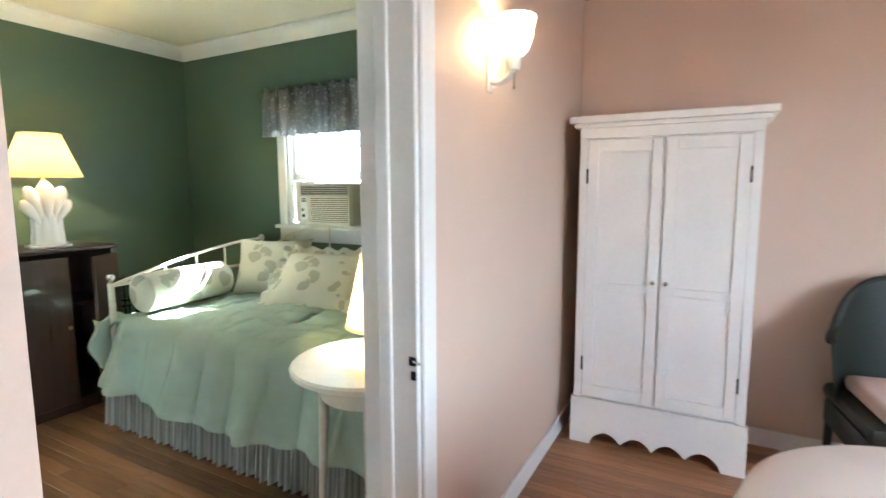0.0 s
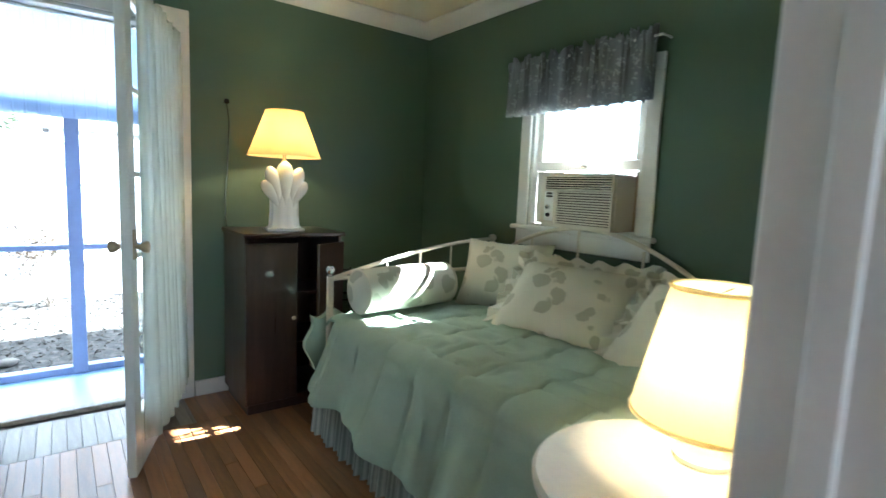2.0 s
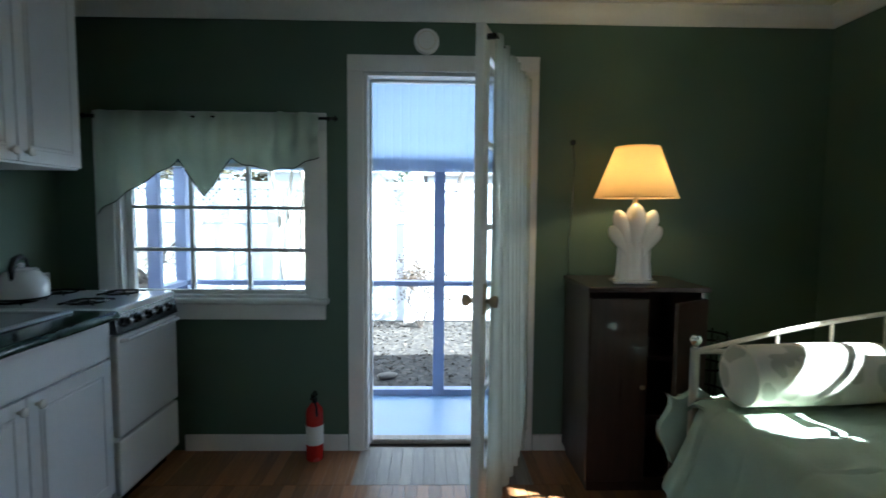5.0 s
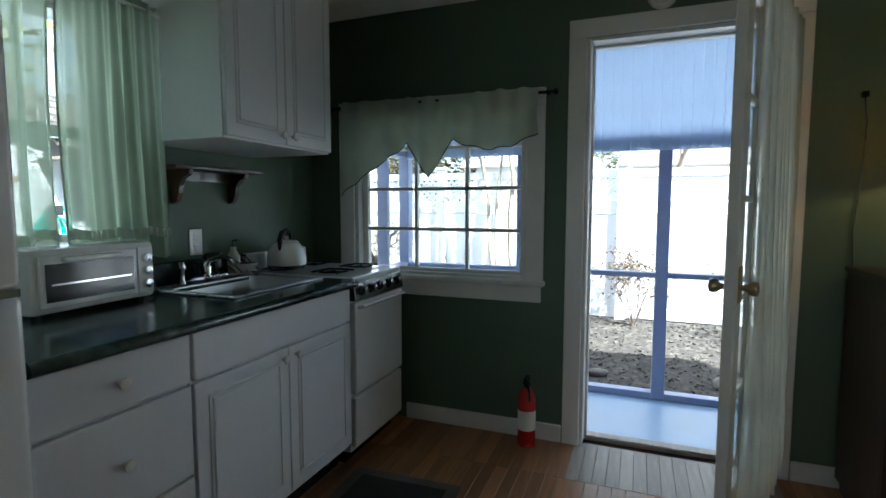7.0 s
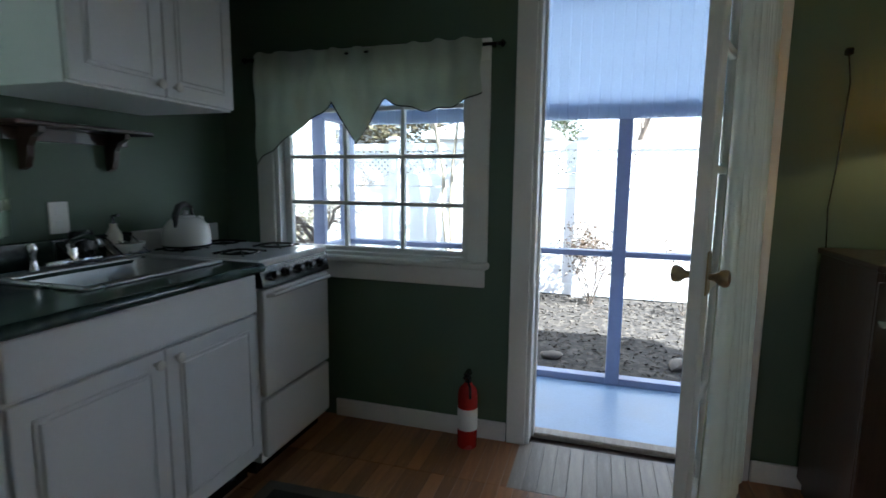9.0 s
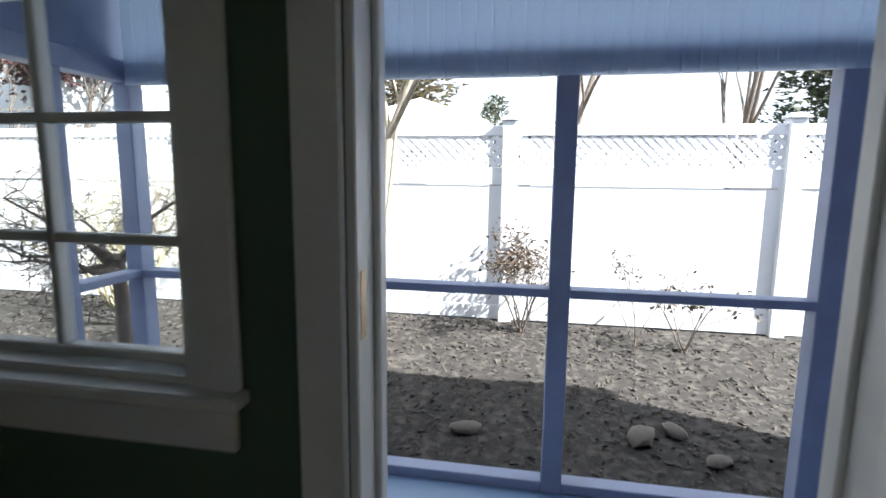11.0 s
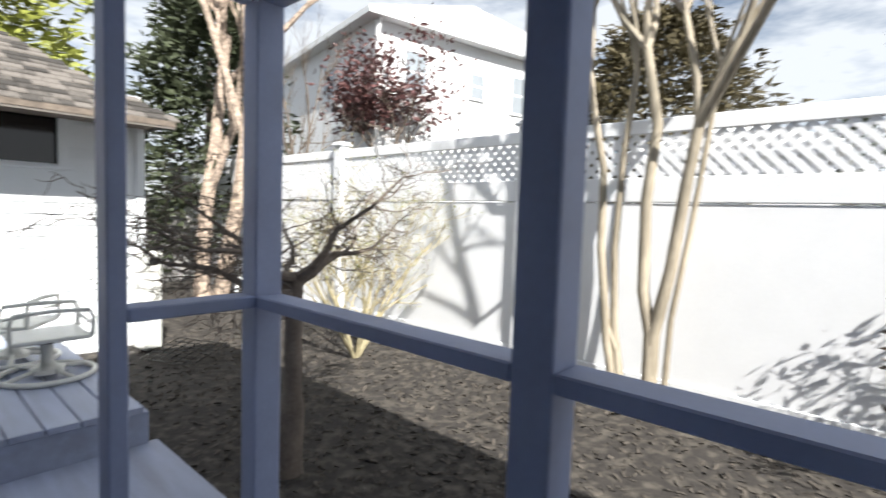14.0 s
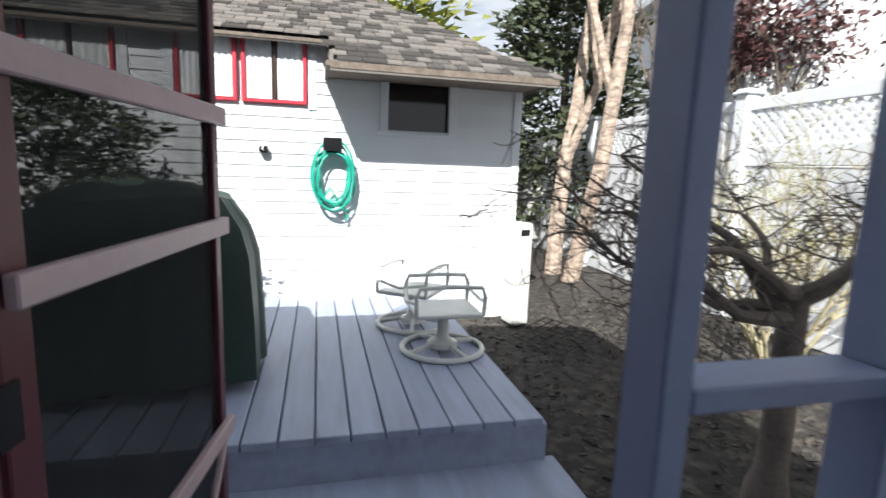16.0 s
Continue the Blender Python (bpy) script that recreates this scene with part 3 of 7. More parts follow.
# ---- glazed door, standing open into the room ----
def french_door():
    W, T, H = 0.80, 0.036, 2.005
    e = tagged(new("door_2"), "cream glazed door standing open, with a sheer curtain", "door", "", "structure")
    # leaf runs along local +x from the hinge
    e.matrix_basis = pose(0.808, -0.02, 0.008, 0, 0, 180 + 70)
    st, top, bot = 0.085, 0.10, 0.24
    part("leaf_frame", boxes(((0, -T / 2, 0), (st, T / 2, H)), ((W - st, -T / 2, 0), (W, T / 2, H)), ((st, -T / 2, 0), (W - st, T / 2, bot)), ((st, -T / 2, H - top), (W - st, T / 2, H)), bev=0.004), M_WHITE, e, "cream painted stiles and rails")
    zs = [bot + (H - top - bot) * i / 5 for i in range(6)]
    for i in range(1, 5):
        part("glazing_bar", boxes(((st, -0.012, zs[i] - 0.011), (W - st, 0.012, zs[i] + 0.011)), bev=0.003), M_WHITE, e)
    for x in (st + (W - 2 * st) / 3, st + 2 * (W - 2 * st) / 3):
        part("glazing_bar", boxes(((x - 0.011, -0.0125, bot), (x + 0.011, 0.0125, H - top)), bev=0.003), M_WHITE, e)
    for i in range(5):
        g = part("pane", boxes(((st, -0.002, zs[i] + 0.011), (W - st, 0.002, zs[i + 1] - 0.011))), M_GLASS, e)
        g.visible_shadow = False
    for s in (-1, 1):
        k = part("knob", lathe(bmesh.new(), [(0.008, 0.0), (0.010, 0.016), (0.012, 0.020), (0.021, 0.030), (0.025, 0.043), (0.022, 0.052), (0.010, 0.056)], 12), M_BRASS, e, "worn glass and brass door knob", True, Matrix.Translation((W - 0.05, s * T / 2, 0.95)) @ pose(0, 0, 0, -90 * s, 0, 0))
        part("rose", boxes(((W - 0.075, s * T / 2 - 0.004, 0.90), (W - 0.025, s * T / 2 + 0.004, 1.02)), bev=0.003), M_BRASS, e)
    for z in (0.25, 1.0, 1.78):
        part("hinge", boxes(((-0.012, T / 2 - 0.004, z - 0.045), (0.014, T / 2 + 0.004, z + 0.045)), bev=0.002), M_BRASS, e)
    rod = bmesh.new()
    yc = T / 2 + 0.035
    tube(rod, [(0.02, yc, H - 0.045), (W - 0.03, yc, H - 0.045)], 0.006, 8)
    box(rod, (0.02, T / 2, H - 0.055), (0.032, yc, H - 0.035))
    box(rod, (W - 0.042, T / 2, H - 0.055), (W - 0.03, yc, H - 0.035))
    part("curtain_rod", rod, M_BLACK, e, "thin dark curtain rod", True)

    def fall(u, v):
        a = u * math.tau * 8 + 1.1 * math.sin(u * 11) + 0.7 * noise.noise(Vector((u * 6, v * 1.4, 0.0)))
        amp = 0.010 + 0.014 * (1 - v) + 0.006 * noise.noise(Vector((u * 9, v * 2, 6.0)))
        x = 0.015 + u * (W - 0.05) + 0.004 * math.sin(3 * a)
        z = 0.13 + 0.008 * math.sin(a * 0.7) + v * (H - 0.035 - 0.13)
        return (x, yc + 0.006 + amp * math.sin(a) + 0.02 * (1 - v) * math.sin(u * 3), z)
    part("curtain", sheet(bmesh.new(), fall, 150, 10), M_SHEER, e, "sheer cream curtain gathered on the door", True)
    return e


french_door()


# ---- kitchen window ----
def kitchen_window():
    x0, x1, z0, z1 = KWIN
    e = tagged(new("window_1"), "white small-paned kitchen window looking onto the porch", "window", "", "structure")
    e.matrix_basis = pose((x0 + x1) / 2, 0, z0)
    w, h = (x1 - x0) / 2, z1 - z0
    f = 0.055
    part("window_frame", boxes(((-w, 0.0, 0), (-w + 0.02, 0.13, h)), ((w - 0.02, 0.0, 0), (w, 0.13, h)), ((-w + 0.02, 0.0, h - 0.02), (w - 0.02, 0.13, h)), ((-w + 0.02, 0.0, 0), (w - 0.02, 0.13, 0.015))), M_WHITE, e)
    part("sash", boxes(((-w + 0.02, 0.05, 0.015), (-w + f, 0.085, h - 0.02)), ((w - 0.04, 0.05, 0.015), (w - 0.02, 0.085, h - 0.02)), ((-w + f, 0.05, 0.015), (w - 0.04, 0.085, 0.035)), ((-w + f, 0.05, h - 0.05), (w - 0.04, 0.085, h - 0.02)), bev=0.003), M_WHITE, e)
    cx = (x0 + x1) / 2
    for x in (-0.935, -0.630):
        part("muntin", boxes(((x - cx - 0.010, 0.052, 0.035), (x - cx + 0.010, 0.083, h - 0.05)), bev=0.003), M_WHITE, e)
    for z in (1.092, 1.32, 1.548):
        part("muntin", boxes(((-w + f, 0.053, z - z0 - 0.010), (w - 0.04, 0.082, z - z0 + 0.010)), bev=0.003), M_WHITE, e)
    xs = [-w + f, -0.935 - cx, -0.630 - cx, w - 0.04]
    zs = [0.035, 1.092 - z0, 1.32 - z0, 1.548 - z0, h - 0.05]
    for i in range(3):
        for j in range(4):
            g = part("pane", boxes(((xs[i], 0.066, zs[j]), (xs[i + 1], 0.069, zs[j + 1]))), M_GLASS, e)
            g.visible_shadow = False
    c = 0.095
    part("casing", boxes(((-w - c, -0.018, 0), (-w, 0, h)), bev=0.004), M_WHITE, e)
    part("casing", boxes(((w, -0.018, 0), (w + c, 0, h)), bev=0.004), M_WHITE, e)
    part("casing", boxes(((-w - c, -0.018, h), (w + c, 0, h + c)), bev=0.004), M_WHITE, e)
    part("window_sill", boxes(((-w - c - 0.01, -0.05, -0.028), (w + c + 0.01, 0.05, 0)), bev=0.006), M_WHITE, e)
    part("apron", boxes(((-w - c + 0.01, -0.018, -0.115), (w + c - 0.01, 0, -0.028)), bev=0.004), M_WHITE, e)


kitchen_window()


def kitchen_valance():
    e = thing("swag_valance", "sage green swag valance with a pointed middle on a dark rod", "curtain", (-0.78, -0.05, 1.80))
    rod = bmesh.new()
    tube(rod, [(-0.64, 0.0, -0.02), (0.64, 0.0, -0.02)], 0.008, 8)
    for x in (-0.64, 0.64):
        lathe(rod, [(0.004, -0.015), (0.016, 0), (0.004, 0.015)], 10, (x, 0.0, -0.02))
    for x in (-0.60, 0.60):
        box(rod, (x - 0.006, 0.0, -0.028), (x + 0.006, 0.032, -0.012))
    part("rod", rod, M_BLACK, e, "dark metal curtain rod", True)

    def edge(u):
        # lower edge: long tail at one side, arched swags, pointed jabot in the middle
        x = -0.56 + 1.12 * u
        if x < -0.16:
            k = (x + 0.56) / 0.40
            return -0.52 + 0.27 * (k ** 0.85)
        if x < 0.12:
            return -0.215 - 0.20 * max(0.0, 1 - abs(x + 0.02) / 0.14) - 0.015
        k = (x - 0.12) / 0.44
        return -0.235 - 0.06 * math.sin(k * math.pi) + 0.02 * k

    def cl(u, v):
        b = edge(u)
        z = v * b
        x = -0.56 + 1.12 * u
        y = -0.024 - 0.012 * math.sin(u * 70) * (1 - 0.5 * v) - 0.020 * math.sin(v * 3) - 0.012 * math.sin(v * 9 + u * 9)
        return (x, y, z + 0.006 * math.sin(u * 55))
    part("swag", sheet(bmesh.new(), cl, 110, 14, 0.002, (0, 1, 0)), M_SWAG, e, "", True)
    trim = bmesh.new()
    tube(trim, [Vector(cl(i / 110, 1.0)) + Vector((0, -0.001, 0)) for i in range(111)], 0.003, 5)
    part("edging", trim, M_WICKER, e, "dark green cord edging")


kitchen_valance()


# ---- window with the air conditioner ----
def ac_window():
    y0, y1, z0, z1 = AWIN
    e = tagged(new("window_2"), "white sash window raised over an air conditioner", "window", "", "structure")
    e.matrix_basis = pose(XR, (y0 + y1) / 2, z0)
    w, h, c = (y1 - y0) / 2, z1 - z0, 0.075
    part("window_frame", boxes(((0, -w, 0), (0.14, -w + 0.018, h)), ((0, w - 0.018, 0), (0.14, w, h)), ((0, -w + 0.018, h - 0.018), (0.14, w - 0.018, h)), ((0.0, -w + 0.018, 0), (0.14, w - 0.018, 0.012))), M_WHITE, e)
    part("casing", boxes(((-0.018, -w - c, 0), (0, -w, h)), bev=0.004), M_WHITE, e)
    part("casing", boxes(((-0.018, w, 0), (0, w + c, h)), bev=0.004), M_WHITE, e)
    part("casing", boxes(((-0.018, -w - c, h), (0, w + c, h + c)), bev=0.004), M_WHITE, e)
    part("window_sill", boxes(((-0.05, -w - c - 0.02, -0.025), (0.02, w + c + 0.02, 0)), bev=0.006), M_WHITE, e)
    part("apron", boxes(((-0.018, -w - c, -0.115), (0, w + c, -0.025)), bev=0.004), M_WHITE, e)
    zr = 1.365 - z0
    part("sash", boxes(((0.03, -w + 0.018, zr), (0.065, w - 0.018, zr + 0.05)), ((0.03, -w + 0.018, zr + 0.05), (0.065, -w + 0.06, h - 0.018)), ((0.03, w - 0.06, zr + 0.05), (0.065, w - 0.018, h - 0.018)), bev=0.003), M_WHITE, e)
    part("outer_sash", boxes(((0.075, -w + 0.03, 1.575 - z0), (0.10, w - 0.03, 1.59 - z0)), ((0.075, -w + 0.018, 0.3), (0.10, -w + 0.05, h)), ((0.075, w - 0.05, 0.3), (0.10, w - 0.018, h))), M_WHITE, e)
    g = part("pane", boxes(((0.046, -w + 0.06, zr + 0.05), (0.049, w - 0.06, h - 0.018))), M_GLASS, e)
    g.visible_shadow = False
    part("sash_lift", boxes(((0.012, -0.02, zr + 0.012), (0.03, 0.02, zr + 0.022)), bev=0.003), M_CHROME, e)


ac_window()


def air_conditioner():
    e = thing("air_conditioner", "beige window air conditioner with louvred front", "air conditioner", (XR - 0.13, -1.477, 1.073))
    W, H = 0.213, 0.268
    part("case", boxes(((0.02, -W, 0), (0.42, W, H)), bev=0.008), M_BEIGE, e)
    part("front_frame", boxes(((0.0, -W, 0), (0.02, W, 0.02)), ((0.0, -W, H - 0.015), (0.02, W, H)), ((0, -W, 0.02), (0.02, -W + 0.015, H - 0.015)), ((0, W - 0.095, 0.02), (0.02, W, H - 0.075)), ((0, -W + 0.015, H - 0.085), (0.02, W, H - 0.075)), bev=0.003), M_BEIGE, e)
    # black plate stands in for the shade inside the outlet; nothing is hollow
    part("outlet_shade_plate", boxes(((0.014, -W + 0.015, H - 0.075), (0.021, W - 0.012, H - 0.015))), M_BLACK, e, "black plate painted as the shaded depth of the air outlet")
    for i in range(5):
        part("outlet_louvre", boxes(((0.001, -W + 0.015, H - 0.070 + i * 0.0115), (0.013, W - 0.012, H - 0.066 + i * 0.0115))), M_BEIGE, e)
    for y in (-0.12, 0.0, 0.12):
        part("outlet_vane", boxes(((0.002, y - 0.002, H - 0.074), (0.014, y + 0.002, H - 0.016))), M_BLACK, e)
    part("grille_backing", boxes(((0.015, -W + 0.015, 0.02), (0.021, W - 0.095, H - 0.085))), M_DARKWOOD, e, "dark grille backing")
    for i in range(14):
        z = 0.024 + i * 0.0125
        part("grille_slat", boxes(((0.002, -W + 0.015, z), (0.016, W - 0.095, z + 0.0075)), bev=0.002), M_BEIGE, e)
    part("control_panel", boxes(((-0.002, W - 0.078, 0.03), (0.002, W - 0.02, 0.18)), bev=0.002), M_PAPER, e, "pale control panel")
    for z in (0.15, 0.165):
        part("button_row", boxes(((-0.004, W - 0.07, z), (-0.001, W - 0.035, z + 0.009))), M_BLACK, e)
    part("knob", lathe(bmesh.new(), [(0.013, 0), (0.012, 0.012), (0.004, 0.014)], 12), M_CHROME, e, "", True, Matrix.Translation((-0.002, W - 0.05, 0.10)) @ pose(0, 0, 0, 0, -90, 0))
    part("knob", lathe(bmesh.new(), [(0.011, 0), (0.010, 0.010), (0.004, 0.012)], 12), M_BLACK, e, "", True, Matrix.Translation((-0.002, W - 0.05, 0.06)) @ pose(0, 0, 0, 0, -90, 0))
    side = thing("accordion_panel", "tan pleated accordion panel beside the air conditioner", "panel", (XR + 0.05, -1.715, 1.075))
    part("pleats", sheet(bmesh.new(), lambda u, v: (0.010 * (1 if int(u * 14 + 0.5) % 2 else -1), -0.012 + 0.037 * u, 0.285 * v), 14, 2, 0.002, (1, 0, 0)), M_TAN, side)
    part("edge_strip", boxes(((-0.012, -0.022, 0), (0.012, -0.013, 0.285))), M_WHITE, side)
    side2 = thing("accordion_panel", "white pleated accordion panel beside the air conditioner", "panel", (XR + 0.05, -1.14, 1.075))
    part("pleats", sheet(bmesh.new(), lambda u, v: (0.006 * (1 if int(u * 6 + 0.5) % 2 else -1), -0.120 + 0.19 * u, 0.285 * v), 6, 2, 0.002, (1, 0, 0)), M_BEIGE, side2)
    tray = thing("plastic_dish", "small white plastic dish on the air conditioner", "dish", (XR - 0.02, -1.37, 1.341))
    part("dish", lathe(bmesh.new(), [(0.02, 0.0), (0.04, 0.006), (0.043, 0.010), (0.036, 0.010)], 16, sx=0.6), M_PAPER, tray, "", True)


air_conditioner()


def ac_valance():
    e = thing("gathered_valance", "grey blue floral valance gathered on a rod", "curtain", (XR - 0.06, -1.37, 1.66))

    def cl(u, v):
        a = u * math.tau * 19
        x = -0.022 + (0.014 + 0.014 * (1 - v)) * math.sin(a + 0.8 * math.sin(a * 0.23)) + 0.008 * math.sin(a * 2.7) + (0.010 if v > 0.86 else 0.0) * math.sin(a * 1.9)
        z = 0.30 * v + (0.014 * math.sin(a * 0.5 + 1) + 0.012 * math.sin(a * 1.7)) * (1 if v > 0.95 else 0.2)
        return (x, -0.44 + 0.88 * u + 0.008 * math.sin(a * 1.3), z)
    part("cloth", sheet(bmesh.new(), cl, 260, 10, 0.002, (1, 0, 0)), M_VALANCE, e, "", True)
    rod = bmesh.new()
    tube(rod, [(0.058, -0.46, 0.27), (-0.01, -0.46, 0.27), (-0.01, 0.46, 0.27), (0.058, 0.46, 0.27)], 0.006, 6)
    part("rod", rod, M_WHITE, e)


ac_valance()


# ---- daybed ----
def daybed():
    X0, X1, Y0, Y1 = 1.36, 2.40, -0.84, -2.74
    e = thing("daybed", "cream painted iron daybed with arched back", "bed", ((X0 + X1) / 2, (Y0 + Y1) / 2, 0))
    cx, cy = (X0 + X1) / 2, (Y0 + Y1) / 2

    def L(p):
        return (p[0] - cx, p[1] - cy, p[2])
    for (x, y, h) in ((X0, Y0, 0.80), (X1, Y0, 0.93), (X0, Y1, 0.80), (X1, Y1, 0.93)):
        part("post", tube(bmesh.new(), [L((x, y, 0)), L((x, y, h))], 0.017, 12), M_IRON, e, "", True)
        part("finial", lathe(bmesh.new(), [(0.012, 0), (0.018, 0.006), (0.012, 0.014), (0.021, 0.026), (0.024, 0.038), (0.017, 0.052), (0.004, 0.057)], 12, L((x, y, h))), M_CHROME if x == X0 else M_IRON, e, "shiny metal ball finial", True)
    for y in (Y0, Y1):
        for z in (0.79, 0.60, 0.40):
            part("end_bar", tube(bmesh.new(), [L((X0, y, z)), L((X1, y, z))], 0.010, 8), M_IRON, e, "", True)
        arc = [L((X0 + (X1 - X0) * t, y, 0.79 + 0.17 * math.sin(t * 1.5))) for t in [i / 12 for i in range(13)]]
        part("end_arch", tube(bmesh.new(), arc, 0.010, 8), M_IRON, e, "", True)
        for t in (0.3, 0.5, 0.7):
            x = X0 + (X1 - X0) * t
            part("spindle", tube(bmesh.new(), [L((x, y, 0.40)), L((x, y, 0.79 + 0.17 * math.sin(t * 1.5)))], 0.006, 6), M_IRON, e, "", True)
    yl, yr = -0.96, -2.10
    left = [L((X1, Y0 + (yl - Y0) * t, 0.93 - 0.025 * t + 0.01 * math.sin(t * 3))) for t in [i / 5 for i in range(6)]]
    part("back_rail", tube(bmesh.new(), left, 0.010, 8), M_IRON, e, "", True)
    arch = [L((X1, yl + (yr - yl) * t, 0.905 + 0.18 * math.sin(t * math.pi) ** 0.85 - 0.02 * t)) for t in [i / 24 for i in range(25)]]
    part("back_arch", tube(bmesh.new(), arch, 0.011, 8), M_IRON, e, "arched top bar", True)
    right = [L((X1, yr + (Y1 - yr) * t, 0.885 + 0.045 * t)) for t in [i / 5 for i in range(6)]]
    part("back_rail", tube(bmesh.new(), right, 0.010, 8), M_IRON, e, "", True)
    part("back_rail", tube(bmesh.new(), [L((X1, Y0, 0.45)), L((X1, Y1, 0.45))], 0.010, 8), M_IRON, e, "", True)
    for y, zt in ((-1.16, 1.01), (-1.47, 1.075), (-1.83, 1.0), (-2.30, 0.90)):
        part("spindle", tube(bmesh.new(), [L((X1, y, 0.45)), L((X1, y, zt))], 0.007, 6), M_IRON, e, "", True)
    part("side_rail", boxes((L((X0 - 0.012, Y1, 0.28)), L((X0 + 0.012, Y0, 0.33))), bev=0.004), M_IRON, e)
    m = thing("mattress", "mattress hidden under the comforter", "mattress", (cx, cy, 0.33))
    part("body", boxes(((-0.49, -0.92, 0), (0.49, 0.92, 0.27)), bev=0.05, seg=3), M_PAPER, m, "", True)
    c = thing("comforter", "sage green quilted comforter draped over the daybed", "bedding", (cx, cy, 0.33))

    def drape(u, v):
        # u runs from the front hem over the top to the back, v along the bed
        y = Y0 - 0.01 + (Y1 - Y0 + 0.02) * v
        wob = 0.020 * math.sin(v * 23) + 0.012 * math.sin(v * 51 + 2)
        hang = 0.36
        s = u * (hang + 1.03)
        # quilting channels, puckered along their stitches
        run = (y - Y0) / 0.205 + 0.06 * noise.noise(Vector((s * 3, y * 2, 4.0)))
        stitch = math.exp(-((run - round(run)) * 0.205 / 0.010) ** 2)
        pucker = noise.noise(Vector((s * 24, y * 11, 2.0)))
        if s < hang - 0.05:
            k = (hang - s) / hang
            fold = noise.noise(Vector((s * 1.8, y * 6.5, 9.0)))
            x = X0 - 0.055 - 0.10 * k ** 1.3 - wob * k * 1.3 - 0.034 * fold * k - 0.005 * pucker + 0.008 * stitch
            z = 0.615 - (hang - s) * 0.93 + 0.02 * math.sin(v * 9) * k + 0.016 * noise.noise(Vector((y * 5, 0.0, 7.0))) * k
        elif s < hang + 0.08:
            a = (s - hang + 0.05) / 0.13 * math.pi / 2
            x, z = X0 - 0.055 + 0.075 * (1 - math.cos(a)) - 0.004 * pucker, 0.568 + 0.075 * math.sin(a) - 0.006 * stitch
        else:
            x = X0 + 0.02 + (s - hang - 0.08)
            q = noise.noise(Vector((x * 5, y * 5, 0.3)))
            crease = abs(noise.noise(Vector((x * 7 + y * 3, y * 5 - x * 2, 5.0))))
            z = 0.641 + 0.005 * math.sin(x * 21) + 0.014 * q + 0.006 * pucker - 0.010 * stitch - 0.014 * max(0.0, 0.22 - crease) / 0.22 + 0.01 * math.sin(v * 3)
        if v < 0.06 and s > hang:
            z -= 0.05 * (1 - v / 0.06) ** 2
        # the end at the door side is pulled in round the post
        if v < 0.08 and s < hang:
            x += 0.07 * (1 - v / 0.08)
        return (x - cx, y - cy, z - 0.33)
    part("quilt", sheet(bmesh.new(), drape, 70, 240, 0.012, (0, 0, -1)), M_COMFORTER, c, "", True)
    tuck = bmesh.new()
    sheet(tuck, lambda u, v: (X0 - 0.09 + 0.22 * u - cx + 0.02 * math.sin(v * 8), Y0 + 0.035 + 0.03 * math.sin(v * 3.1) - cy, 0.62 - 0.27 * v - 0.33 - 0.02 * math.sin(u * 9)), 12, 10, 0.03, (0, -1, 0))
    part("corner_fold", tuck, M_COMFORTER, c, "", True)
    sk = thing("bed_skirt", "grey and white striped gathered bed skirt", "bedding", (cx, cy, 0.03))

    def hem(u, v):
        a = u * math.tau * 42
        return (X0 - 0.035 - (0.010 + 0.018 * (1 - v)) * (1 + math.sin(a)) - cx - 0.01 * math.sin(a * 0.31), Y0 + (Y1 - Y0) * u - cy, 0.02 + 0.33 * v)
    part("skirt", sheet(bmesh.new(), hem, 340, 6, 0.003, (1, 0, 0)), M_SKIRT, sk, "", True)


daybed()


def pillow(name, at, rx, ry, rz, w, h, t, label, ruffle=0.0):
    e = tagged(new(name), label, "pillow", "leaf print pillows on the daybed")
    e.matrix_basis = pose(*at, rx, ry, rz)

    def f(sgn):
        def g(u, v):
            a, b = 2 * u - 1, 2 * v - 1
            edge = (1 - abs(a) ** 3.5) * (1 - abs(b) ** 3.5)
            k = 1 + 0.10 * (abs(a) * abs(b)) ** 2
            wr = 0.10 * noise.noise(Vector((a * 2.3, b * 2.3, rz * 0.1)))
            return (a * w / 2 * k, b * h / 2 * k, sgn * t / 2 * max(0.02, edge ** 0.55) * (1 + wr))
        return g
    bm = bmesh.new()
    sheet(bm, f(1), 22, 22)
    sheet(bm, f(-1), 22, 22)
    bmesh.ops.remove_doubles(bm, verts=bm.verts, dist=0.0006)
    part("cushion", bm, M_PILLOW, e, "", True)
    if ruffle:
        rb = bmesh.new()
        n = 120
        inner, outer = [], []
        for i in range(n):
            s = i / n * 4
            k, q = int(s), (s % 1) * 2 - 1
            a, b = [(q, -1), (1, q), (-q, 1), (-1, -q)][k]
            kk = 1 + 0.10 * (abs(a) * abs(b)) ** 2
            z = 0.018 * math.sin(i * 1.25)
            inner.append(rb.verts.new((a * w / 2 * kk * 0.99, b * h / 2 * kk * 0.99, 0)))
            outer.append(rb.verts.new((a * (w / 2 * kk + ruffle), b * (h / 2 * kk + ruffle), z)))
        for i in range(n):
            rb.faces.new((inner[i], inner[(i + 1) % n], outer[(i + 1) % n], outer[i]))
        part("ruffle", rb, M_PILLOW, e, "", True)
    return e


pillow("throw_pillow", (2.20, -1.16, 0.80), 62, 0, -62, 0.44, 0.36, 0.17, "cream throw pillow with grey leaf print, propped in the corner")
pillow("bed_pillow", (2.08, -1.66, 0.765), 44, 0, -80, 0.54, 0.38, 0.17, "cream ruffled pillow with grey leaf print against the back rail", 0.06)
